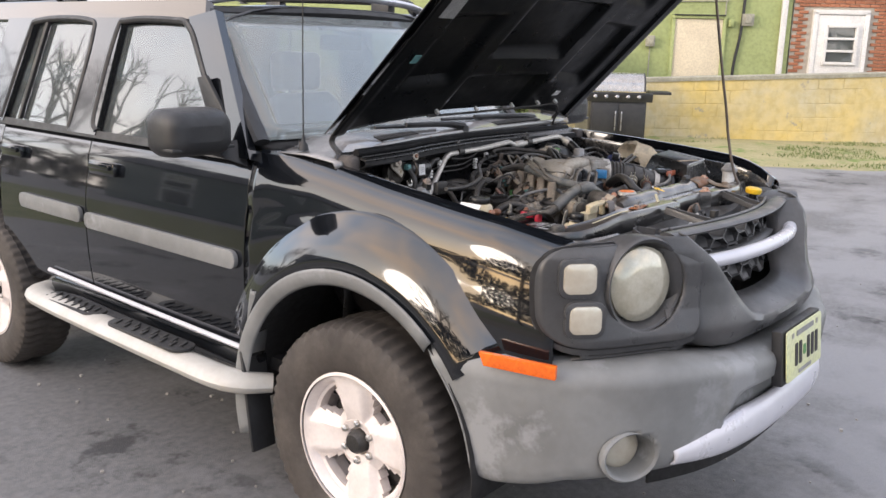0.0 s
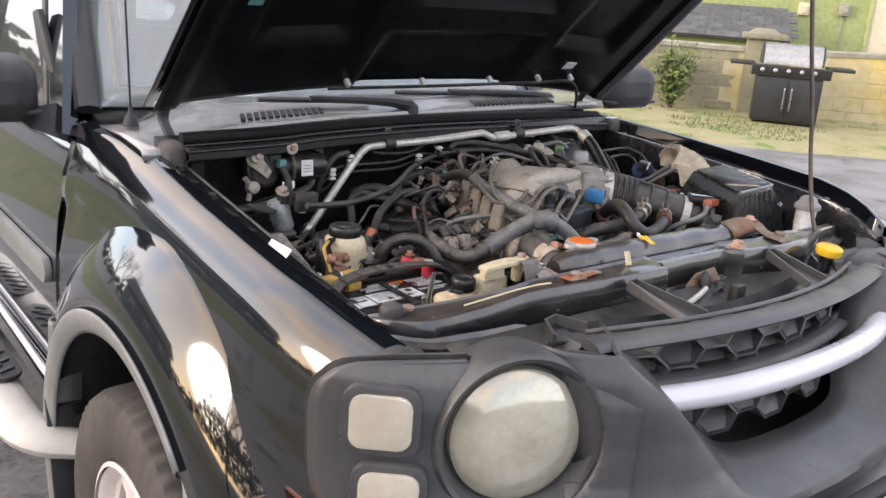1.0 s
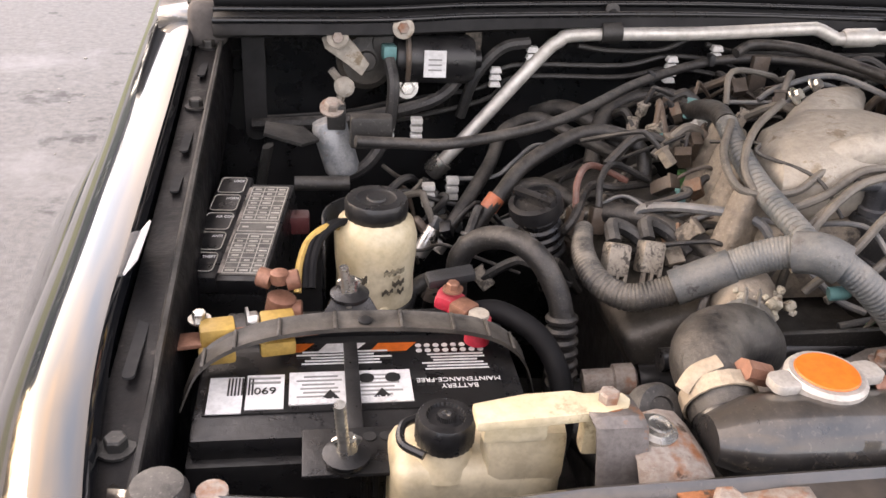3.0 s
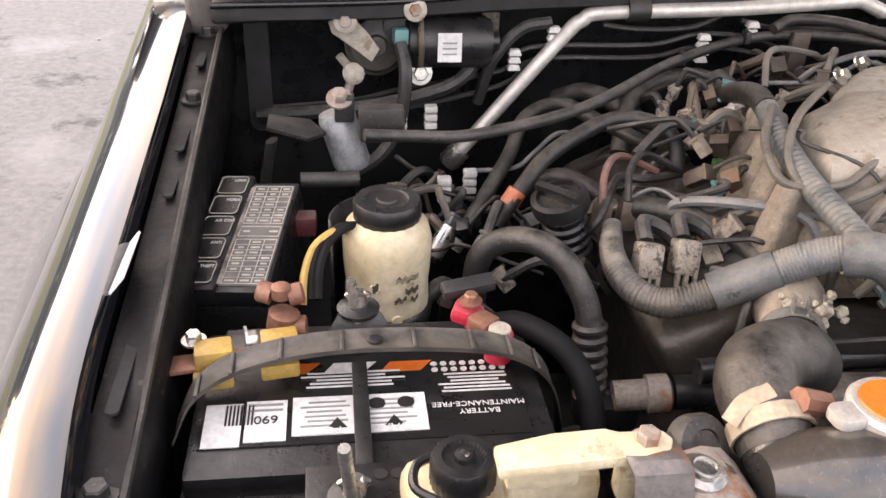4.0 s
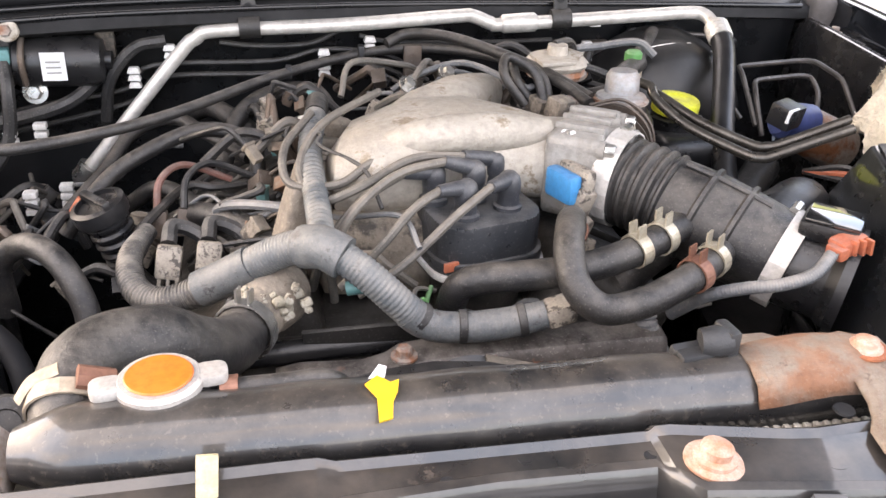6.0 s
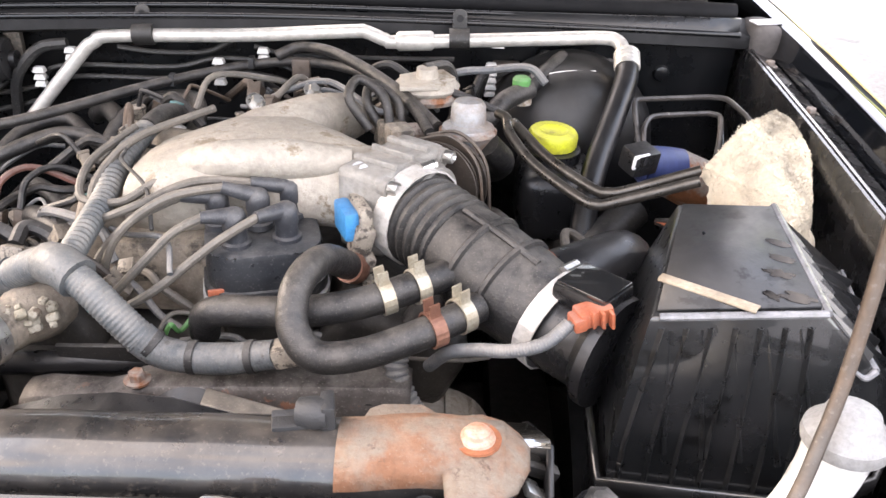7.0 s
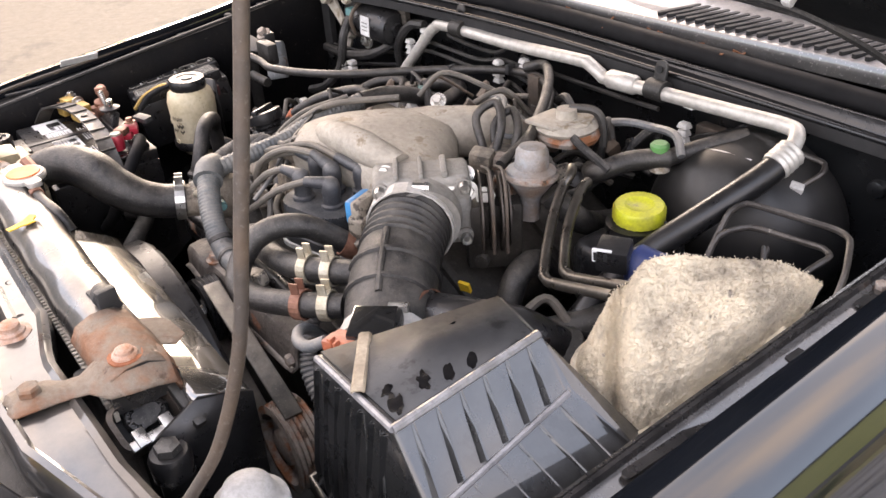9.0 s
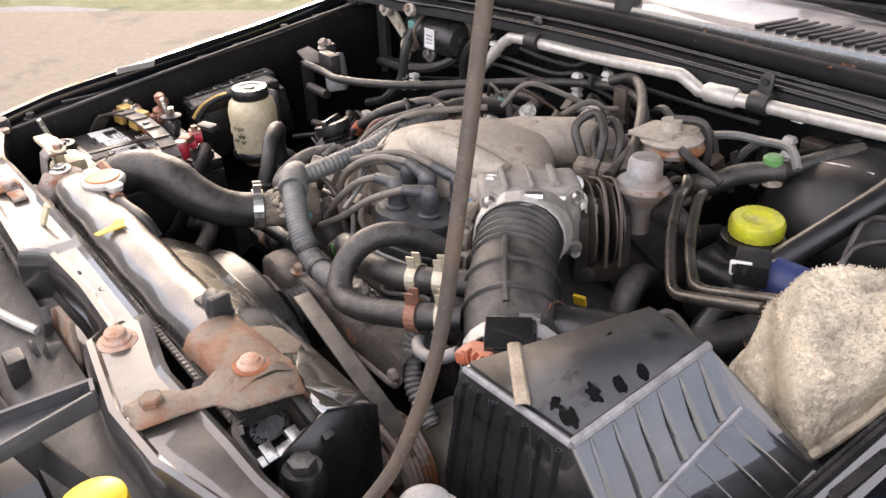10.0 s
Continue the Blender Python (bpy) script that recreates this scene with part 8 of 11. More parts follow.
def engine():
    e = ENGINE
    part("block", block((0.04, 0.80, 0.82), (0.42, 0.46, 0.40), bevel=0.03), DARK_CAST, e, "oily dark engine block")
    part("front_cover", block((0.04, 0.575, 0.88), (0.38, 0.05, 0.30), bevel=0.02), DARK_CAST, e)
    for s in (-1, 1):
        bm = block((0.05 + s * 0.19, 0.80, 1.02), (0.15, 0.42, 0.085), turn=(0, s * 26, 0), bevel=0.022, segments=3)
        cover = part("valve_cover", bm, DARK_CAST, e, "grimy valve cover")
        for k in range(5):
            part("rib", block((0.05 + s * 0.20, 0.64 + k * 0.08, 1.066), (0.12, 0.012, 0.012), turn=(0, s * 26, 0), bevel=0.004), DARK_CAST, cover)
    # lower plenum with cast runners
    low = part("lower_manifold", block((0.02, 0.76, 1.08), (0.17, 0.24, 0.09), bevel=0.02), CAST, e, "sand-coloured cast manifold")
    for k in range(4):
        bm = block((-0.082 + 0.012 * k, 0.672 + 0.052 * k, 1.095 + 0.006 * k), (0.06, 0.034, 0.12), turn=(0, 16, 24), bevel=0.010, segments=3, taper=0.82)
        part("runner", bm, CAST, low, "sand-coloured cast runner")
    # upper plenum: broad dome that narrows into the throttle neck
    bm = ring_loft([((-0.045, 0.735, 1.135), 0.02, 0.03, 75, 0.8), ((-0.025, 0.74, 1.148), 0.075, 0.042, 75, 0.8), ((0.03, 0.75, 1.155), 0.105, 0.050, 72, 0.75), ((0.09, 0.752, 1.158), 0.098, 0.050, 66, 0.75),
                    ((0.14, 0.74, 1.158), 0.075, 0.046, 60, 0.8), ((0.185, 0.722, 1.157), 0.055, 0.042, 56, 0.8), ((0.212, 0.715, 1.157), 0.050, 0.042, 55, 0.7)], 26)
    part("plenum", bm, ALUMINIUM, e, "sand-dusted cast aluminium plenum")
    bm = ring_loft([((0.06, 0.80, 1.165), 0.06, 0.03, 10, 0.8), ((0.10, 0.85, 1.168), 0.06, 0.034, 10, 0.75), ((0.14, 0.90, 1.166), 0.055, 0.034, 12, 0.75), ((0.16, 0.94, 1.15), 0.03, 0.025, 12, 0.8)], 20)
    tube([(-0.01, 0.70, 1.175), (0.05, 0.69, 1.196), (0.12, 0.695, 1.198), (0.19, 0.705, 1.19)], [0.012, 0.02, 0.022, 0.018], seg=12, bm=bm)
    part("plenum_rear_arm", bm, ALUMINIUM, e)
    for x, y, z in ((0.205, 0.672, 1.196), (0.262, 0.752, 1.19), (0.215, 0.68, 1.125), (0.06, 0.86, 1.2), (0.12, 0.92, 1.195)):
        bolt((x, y, z), 0.0075, (0.4, -0.5, 0.6), STEEL, e)


engine()


def throttle_body():
    t = thing("throttle_assembly", "grey aluminium air throttle with a black cable wheel", "throttle", (0.24, 0.71, 1.16))
    m = Matrix.Translation((0.235, 0.705, 1.157)) @ pose(0, 0, 0, 0, 0, -33)
    cast = material("bright_cast", (0.31, 0.30, 0.28), 0.6, metal=0.15, second=(0.22, 0.205, 0.185), scale=16, bump=0.5, bump_scale=80, dust=0.35, dust_color=(0.42, 0.385, 0.33), spots=(0.12, 0.105, 0.09), spot_scale=24, spot_at=0.62)
    bm = block((0, 0, 0), (0.060, 0.118, 0.092), bevel=0.010, segments=3)
    for y in (-0.05, 0.05):
        for z in (-0.034, 0.036):
            own = lathe([(0.0105, 0.012), (0.0105, 0.0335), (0, 0.0345)], (0, y * 0.98, z * 0.95), (1, 0, 0), seg=14)
            own.transform(m)
            boss = part("boss", own, cast, t)
            own = lathe([(0.0075, 0.034), (0.0075, 0.042), (0.006, 0.044), (0.004, 0.040), (0, 0.040)], (0, y, z), (1, 0, 0), seg=8)
            own.transform(m)
            part("screw", own, STEEL, boss)
    for y, w in ((-0.03, 0.006), (0.0, 0.005), (0.028, 0.008)):
        own = block((0, y, 0.048), (0.054, w, 0.008), bevel=0.003)
        own.transform(m)
        part("casting_rib", own, cast, t)
    own = lathe([(0.046, 0.02), (0.046, 0.045), (0.043, 0.05), (0.043, 0.055), (0, 0.055)], (0, 0, 0), (1, 0, 0), seg=32)
    own.transform(m)
    part("throat", own, cast, t)
    bm.transform(m)
    part("body", bm, cast, t, "grey cast throttle body")
    c = Vector((0.296, 0.775, 1.145))
    ax = Vector((0.55, 0.83, 0)).normalized()
    bm = lathe([(0.014, -0.024), (0.052, -0.0235), (0.052, -0.0215), (0.014, -0.021), (0.014, -0.013), (0.047, -0.0125), (0.047, -0.0105), (0.014, -0.010), (0.014, 0.000), (0.050, 0.0005), (0.050, 0.0025), (0.014, 0.003), (0.014, 0.010), (0.044, 0.0105), (0.044, 0.0125), (0.012, 0.013), (0.010, 0.024), (0, 0.024)], c, ax, seg=36)
    part("cable_wheel", bm, material("brown_steel_wheel", (0.05, 0.043, 0.038), 0.5, metal=0.4, second=(0.09, 0.07, 0.055), scale=20, dust=0.25), t, "dark grooved cable wheel")
    for k in range(2):
        part("cable_end", tube([c + ax * (-0.010 + 0.016 * k) + Vector((-0.030, 0.012, 0.046)), c + ax * (-0.010 + 0.016 * k) + Vector((0.006, -0.004, 0.056)), c + ax * (-0.010 + 0.016 * k) + Vector((0.036, -0.024, 0.030)), c + ax * (-0.010 + 0.016 * k) + Vector((0.044, -0.030, -0.03))], 0.0022, seg=6), BROWN_STEEL, t)
    bm = block((0.293, 0.77, 1.115), (0.03, 0.07, 0.09), turn=(0, 0, -33), bevel=0.008)
    for k in range(4):
        lathe([(0.009, 0), (0.009, 0.016), (0, 0.017)], (0.292 + k * 0.004, 0.755 + k * 0.012, 1.085 + k * 0.022), (0.5, -0.8, 0), seg=8, bm=bm)
    part("linkage", bm, DARK_CAST, t, "dark linkage plate")
    for k in range(3):
        bolt((0.272 + k * 0.008, 0.722 + k * 0.02, 1.19 - k * 0.012), 0.0075, (0.84, -0.54, 0.3), STEEL, t)
    bm = block((0.192, 0.640, 1.158), (0.016, 0.042, 0.032), turn=(0, 0, 23), bevel=0.005)
    part("sensor_cover", bm, BLUE, t, "blue plastic plug")
    bm = block((0.208, 0.628, 1.142), (0.020, 0.022, 0.036), turn=(14, 10, 25), bevel=0.004)
    block((0.2065, 0.640, 1.160), (0.013, 0.046, 0.038), turn=(0, 0, 23), bevel=0.004, bm=bm)
    block((0.212, 0.624, 1.116), (0.016, 0.016, 0.022), turn=(14, 10, 25), bevel=0.003, bm=bm)
    for k in range(2):
        tube([(0.210 + k * 0.006, 0.622, 1.106), (0.214 + k * 0.006, 0.617, 1.085), (0.222, 0.61, 1.06)], 0.003, seg=6, bm=bm)
    lathe([(0.008, 0), (0.008, 0.03), (0, 0.03)], (0.220, 0.62, 1.07), (0, 0, 1), seg=10, bm=bm)
    part("position_sensor", bm, DIRTY_PLUG, t, "grimy sensor with a plug")
    return t


throttle_body()


def intake_hose():
    h = thing("intake_hose", "dusty black ribbed air intake hose with steel bands", "intake hose", (0.33, 0.62, 1.12))
    part("bellows", tube([(0.262, 0.668, 1.150), (0.285, 0.642, 1.148), (0.308, 0.618, 1.143)], 0.047, seg=28, ribs=6, depth=0.05), HOSE, h, "black ribbed bellows")
    part("body", tube([(0.304, 0.622, 1.143), (0.332, 0.595, 1.134), (0.362, 0.569, 1.123), (0.394, 0.543, 1.112)], [0.047, 0.050, 0.050, 0.047], seg=28), HOSE, h, "black rubber duct")
    for p, r in (((0.328, 0.599, 1.136), 0.053), ((0.356, 0.574, 1.126), 0.053)):
        part("ridge", lathe([(r - 0.003, -0.004), (r, -0.002), (r, 0.002), (r - 0.003, 0.004)], p, (0.70, -0.66, -0.26), seg=28, cap=False), HOSE, h)
    part("spine", tube([(0.310, 0.606, 1.190), (0.347, 0.573, 1.179), (0.378, 0.548, 1.166)], 0.004, seg=8), HOSE, h)
    for p, r, w in (((0.262, 0.668, 1.151), 0.0500, 0.022), ((0.398, 0.540, 1.111), 0.0485, 0.018)):
        clamp(p, (0.7, -0.68, -0.22 if p[0] > 0.3 else -0.05), r + 0.0015, BAND, h, w, "pale dusty steel band", ears=False)
        part("clamp_screw", lathe([(0.006, -0.01), (0.006, 0.01), (0, 0.011)], (p[0] + 0.01, p[1] + 0.012, p[2] + r), (0.7, 0.7, 0), seg=8), STEEL, h)
    bm = lathe([(0.042, -0.02), (0.046, 0.0), (0.046, 0.035), (0.055, 0.045), (0.055, 0.055), (0, 0.056)], (0.405, 0.533, 1.109), (0.75, -0.65, -0.10), seg=32)
    block((0.424, 0.514, 1.158), (0.056, 0.050, 0.02), turn=(0, 0, -42), bevel=0.006, bm=bm)
    part("air_meter", bm, BLACK_PLASTIC, h, "black air flow meter")
    part("meter_plate", block((0.424, 0.512, 1.1695), (0.050, 0.044, 0.004), turn=(0, 0, -42), bevel=0.001), material("glossy_black_cover", (0.012, 0.012, 0.013), 0.12, second=(0.02, 0.02, 0.02), coat=1.0, coat_ior=2.0), h, "glossy black meter cover")
    bm = block((0.420, 0.482, 1.157), (0.032, 0.021, 0.016), turn=(0, -8, 18), bevel=0.004)
    block((0.406, 0.475, 1.153), (0.012, 0.019, 0.013), turn=(0, -8, 18), bevel=0.003, bm=bm)
    for k in range(3):
        block((0.418 + k * 0.008, 0.470, 1.159), (0.003, 0.008, 0.016), turn=(0, -8, 18), bevel=0.001, bm=bm)
    part("plug", bm, ORANGE_PLUG, h, "orange-red connector plug")
    part("plug_loom", tube([(0.399, 0.472, 1.152), (0.378, 0.462, 1.138), (0.350, 0.464, 1.128), (0.322, 0.478, 1.118), (0.298, 0.500, 1.098), (0.28, 0.53, 1.06)], 0.0062, seg=12, ribs=70, depth=0.025), CONDUIT, h, "thin grey wire loom")
    for dx in (-0.004, 0.0, 0.004):
        part("pin_wire", tube([(0.408, 0.474 + dx, 1.153), (0.402, 0.472 + dx, 1.154), (0.396, 0.470 + dx * 0.5, 1.150)], 0.0014, seg=6), LEAD, h)
    part("side_duct", tube([(0.40, 0.60, 1.115), (0.44, 0.615, 1.12), (0.475, 0.645, 1.115), (0.49, 0.69, 1.08)], [0.032, 0.034, 0.034, 0.03], seg=18), BLACK_PLASTIC, h, "smooth black side duct")
    clamp((0.395, 0.59, 1.118), (0.9, 0.4, 0.1), 0.034, COPPER, h, 0.012, "rusty wire band", ears=False)
    return h


intake_hose()


def air_box():
    b = thing("air_filter_box", "black ribbed plastic air filter box with water stains", "air filter box", (0.57, 0.53, 0.9))
    V = Vector
    A, B, C, D = V((0.455, 0.4318, 1.188)), V((0.591, 0.4272, 1.1985)), V((0.5917, 0.576, 1.2178)), V((0.513, 0.602, 1.205))
    led0, led1 = V((0.6405, 0.4235, 1.1475)), V((0.6262, 0.578, 1.1750))
    low0, low1 = V((0.684, 0.448, 1.100)), V((0.684, 0.600, 1.138))
    front_a, front_b, front_c = V((0.437, 0.424, 1.06)), V((0.60, 0.404, 1.06)), V((0.655, 0.412, 1.08))
    rear_c, rear_d, rear_a = V((0.684, 0.645, 1.10)), V((0.49, 0.652, 1.09)), V((0.443, 0.55, 1.07))
    bm = bmesh.new()

    def skin(*pts):
        bm.faces.new([bm.verts.new(p) for p in pts])
    skin(A, B, C, D)
    skin(B, led0, led1, C)
    skin(led0, low0, low1, led1)
    skin(A, front_a, front_b, B)
    skin(B, front_b, front_c, led0)
    skin(led0, front_c, low0)
    skin(C, led1, low1, rear_c)
    skin(C, rear_c, rear_d, D)
    skin(D, rear_d, rear_a, A)
    skin(A, rear_a, front_a)
    base = [front_a, front_b, front_c, low0, low1, rear_c, rear_d, rear_a]
    floor = [V((0.57 + (p.x - 0.57) * 0.96, 0.53 + (p.y - 0.53) * 0.96, 0.85)) for p in base]
    for k in range(8):
        skin(base[k], floor[k], floor[(k + 1) % 8], base[(k + 1) % 8])
    bmesh.ops.remove_doubles(bm, verts=bm.verts, dist=1e-5)
    bmesh.ops.recalc_face_normals(bm, faces=bm.faces)
    crisp = [e for e in bm.edges if sum(any((v.co - q).length < 1e-4 for q in (A, B, C, D, led0, led1, low0, low1)) for v in e.verts) == 2]
    bmesh.ops.bevel(bm, geom=crisp, offset=0.0045, segments=3, profile=0.6, affect="EDGES")
    lid = part("lid", bm, BOX_PLASTIC, b, "water-stained black lid")
    mid_top = (A + B + C + D) / 4
    own = bmesh.new()
    own.faces.new([own.verts.new(mid_top + (p - mid_top) * 0.93 + V((0, 0, 0.0022))) for p in (A, B, C, D)])
    part("lid_panel", own, material("dust_filmed_lid", (0.028, 0.029, 0.031), 0.46, second=(0.042, 0.042, 0.044), scale=16, grit=0.25, bump=0.12, bump_scale=300, spots=(0.004, 0.004, 0.005), spot_scale=24, spot_at=0.56), lid, "dust-filmed lid panel with dark wet blotches", solid=0.003)
    # finger-shaped wet marks along the outer edge and beside the seam
    wet = material("wet_blotch", (0.004, 0.004, 0.005), 0.22, second=(0.008, 0.008, 0.009), scale=40)
    rnd = random.Random(31)
    up = (B - A).cross(D - A).normalized()
    up = up if up.z > 0 else -up
    def mark(f, g, w, l, turn):
        c = (A * (1 - f) + B * f) * (1 - g) + (D * (1 - f) + C * f) * g + up * 0.0042
        e1 = (C - B).normalized()
        e2 = up.cross(e1)
        a = radians(turn)
        e1, e2 = e1 * math.cos(a) + e2 * math.sin(a), e2 * math.cos(a) - e1 * math.sin(a)
        own = bmesh.new()
        pts = []
        for k in range(16):
            q = 2 * math.pi * k / 16
            r = 1 + 0.75 * noise.noise((f * 30 + 1.3 * math.cos(q), g * 30 + 1.3 * math.sin(q), turn))
            pts.append(own.verts.new(c + e1 * l * math.cos(q) * r + e2 * w * math.sin(q) * r))
        own.faces.new(pts)
        part("wet_mark", own, wet, lid, "dark wet mark", smooth=False, solid=0.0004)
    for f, g, w, l, turn in ((0.86, 0.10, 0.006, 0.014, 66), (0.80, 0.30, 0.0055, 0.013, 70), (0.84, 0.44, 0.005, 0.011, 58), (0.88, 0.58, 0.0045, 0.010, 64), (0.70, 0.12, 0.004, 0.008, 40),
                             (0.36, 0.30, 0.0045, 0.014, 10), (0.40, 0.48, 0.004, 0.010, 30), (0.46, 0.62, 0.003, 0.007, -20), (0.16, 0.16, 0.006, 0.012, -30), (0.62, 0.34, 0.0035, 0.006, 10), (0.30, 0.62, 0.004, 0.010, 0)):
        mark(f, g, w, l, turn)
    s1, s2 = A.lerp(D, 0.27), A.lerp(B, 0.60)
    run = (s2 - s1).normalized()
    flank = run.cross(V((0, 0, 1))).normalized() * 0.0055
    own = sheet([[q - flank + V((0, 0, 0.0045)), q - flank * 0.6 + V((0, 0, 0.0065)), q + flank * 0.6 + V((0, 0, 0.0065)), q + flank + V((0, 0, 0.0045))] for q in (s1.lerp(s2, k / 8) for k in range(9))])
    part("seam", own, TAN, lid, "tan dusty seam", solid=0.002)
    for k in range(7):
        f = (k + 0.6) / 7.2
        p, q = A.lerp(B, f), front_a.lerp(front_b, f - 0.02)
        r = q + V((0, 0.004, -0.16))
        way = V((0, -1, 0.1))
        own = sheet([[c - V((0.0022, 0, 0)), c + way * 0.004, c + V((0.0022, 0, 0))] for c in (p.lerp(q, 0.08), p.lerp(q, 0.5), q, r)])
        part("front_rib", own, BOX_PLASTIC, lid, "moulded upright rib", smooth=False, solid=0.001)
    # two terraces of fins down the outer slope, with pale edges painted as glints
    lift = V((0.72, -0.05, 0.69)).normalized()
    for a0, a1, b0, b1, high in ((B, C, led0, led1, 0.0055), (led0, led1, low0, low1, 0.0065)):
        for k in range(6):
            f, g = (k + 0.72) / 6.3, (k + 0.42) / 6.3
            p, q = a0.lerp(a1, f), b0.lerp(b1, g)
            side_ = (a1 - a0).normalized() * 0.0034
            rows = []
            for u, h in ((0.06, 0.0004), (0.25, 0.0018), (0.55, 0.0042), (0.93, 1.0)):
                c = p.lerp(q, u)
                h = high if h == 1.0 else h
                rows.append([c - side_ * (0.3 + u), c - side_ * 0.25 * u + lift * h, c + side_ * 0.25 * u + lift * h, c + side_ * (0.3 + u * 0.5)])
            part("fin", sheet(rows), BOX_PLASTIC, lid, "slanting fin", smooth=False, solid=0.001)
    # pale tubes put the bevels' sky reflection into colour
    for e0, e1, r_ in ((led0, led1, 0.0034), (B, C, 0.0040), (A.lerp(B, 0.05), B, 0.0034), (low0, low1, 0.0020)):
        part("worn_edge", tube([e0, e0.lerp(e1, 0.5), e1], r_, seg=8), GLINT_EDGE, lid, "pale edge tube coloured as a sky glint")
    part("worn_edge", tube([led0, led0 + V((-0.010, -0.004, -0.004)), led0 + V((-0.022, 0.0, 0.004))], [0.0034, 0.0028, 0.0008], seg=8), GLINT_EDGE, lid, "pale edge tube coloured as a sky glint")
    for k in range(5):
        p = A.lerp(B, 0.12 + 0.185 * k) + V((0, -0.001, -0.012))
        q = front_a.lerp(front_b, 0.20 + 0.19 * k) + V((0.012, -0.002, 0))
        part("front_rib", tube([p, q], [0.0012, 0.003], seg=6), BOX_PLASTIC, lid)
    bm = bmesh.new()
    rim = [p + V((0, 0, 0)) for p in base]
    c = sum(rim, V()) / 8
    sheet([[c + (p - c) * 1.05 + V((0, 0, d)) for p in rim] for d in (-0.05, -0.03)], bm, close=True)
    part("flange", bm, BOX_PLASTIC, b, "lid flange", solid=0.006)
    part("side_shelf", block((0.692, 0.53, 1.085), (0.022, 0.20, 0.012), turn=(13, 0, 0), bevel=0.003), BLACK_PLASTIC, b, "black lower edge")
    for y in (0.47, 0.60):
        part("latch", block((0.698, y, 1.06), (0.010, 0.03, 0.05), bevel=0.004), BLACK_PLASTIC, b, "black latch")
    return b


air_box()


def towel():
    t = thing("towel", "dirty cream terry towel draped by the inner fender", "towel", (0.63, 0.72, 1.12))
    bm = bmesh.new()
    rnd = random.Random(5)
    line = [(0.570, 0.672, 1.165, 0.0), (0.572, 0.692, 1.208, 0.0), (0.596, 0.716, 1.238, 0), (0.630, 0.752, 1.238, 0), (0.662, 0.80, 1.228, 0), (0.684, 0.842, 1.205, 0)]
    top = spline([p[:3] for p in line], 22)
    low = spline([(0.606, 0.628, 1.118), (0.636, 0.612, 1.112), (0.657, 0.612, 1.118), (0.672, 0.655, 1.134), (0.682, 0.73, 1.155), (0.690, 0.805, 1.178)], 22)
    rows = []
    n = 96
    for j in range(n + 1):
        f = j / n
        row = []
        for i, (a, b) in enumerate(zip(top, low)):
            u = i / (len(top) - 1)
            p = a.lerp(b, f)
            bulge = math.sin(math.pi * min(1, f * 1.05)) * 0.026 * math.sin(math.pi * (0.12 + 0.76 * u))
            fold = 0.009 * math.sin(u * 9 + f * 2.5) * math.sin(math.pi * f) - 0.024 * math.exp(-((u - 0.24 - 0.1 * f) / 0.06) ** 2) + 0.014 * math.exp(-((u - 0.36 - 0.1 * f) / 0.07) ** 2) * math.sin(math.pi * min(1, f * 1.3))
            nrm = Vector((0.35, -0.55, 0.75)).normalized()
            p = p + Vector((-0.012, -0.012, 0)) * math.sin(math.pi * f) * (1 - u) ** 3 + Vector((0.0, 0.0, -0.012)) * (1 - f) * max(0, abs(u - 0.5) * 2 - 0.6) ** 2 * 4
            p = p + nrm * (bulge + fold + 0.0035 * noise.noise(p * 28) + 0.0022 * noise.noise(p * 75) + 0.0034 * noise.noise(p * 230) + 0.0008 * rnd.uniform(-1, 1))
            row.append(p)
        rows.append(row)
    sheet(rows, bm)
    back = [[p - Vector((0.25, -0.4, 0.9)).normalized() * (0.012 + 0.018 * math.sin(math.pi * j / n)) for p in row] for j, row in enumerate(rows)]
    sheet(back, bm)
    edge = [rows[0], back[0]], [rows[-1], back[-1]]
    for pair in edge:
        sheet(list(pair), bm)
    sheet([[r[0] for r in rows], [r[0] for r in back]], bm)
    sheet([[r[-1] for r in rows], [r[-1] for r in back]], bm)
    bmesh.ops.remove_doubles(bm, verts=bm.verts, dist=1e-5)
    part("cloth", bm, TOWEL, t, "matted terry cloth")
    rim = [r[0] for r in rows] + rows[-1] + [r[-1] for r in rows] + rows[0]
    tufts = bmesh.new()
    for _ in range(1500):
        p = rnd.choice(rim) + Vector((rnd.gauss(0, 0.0008), rnd.gauss(0, 0.0008), rnd.gauss(0, 0.0008)))
        w = Vector((rnd.gauss(0, 0.6), rnd.gauss(-0.2, 0.6), rnd.gauss(0.4, 0.6))).normalized()
        s_ = w.orthogonal().normalized() * 0.0008
        t_ = w.cross(s_)
        tip = p + w * rnd.uniform(0.001, 0.0026)
        ring = [tufts.verts.new(q) for q in (p - s_, p + s_ * 0.5 + t_ * 0.9, p + s_ * 0.5 - t_ * 0.9)]
        head = tufts.verts.new(tip)
        for i in range(3):
            tufts.faces.new((ring[i], ring[(i + 1) % 3], head))
    for hem in ([r[0] for r in rows[4:]], rows[-1][3:-3]):
        part("hem", tube([p + Vector((0.001, -0.001, 0.001)) for p in hem[::6]], 0.0046, seg=8, steps=3), TOWEL, t, "rolled hem")
    loops = bmesh.new()
    nrm = Vector((0.35, -0.55, 0.75)).normalized()
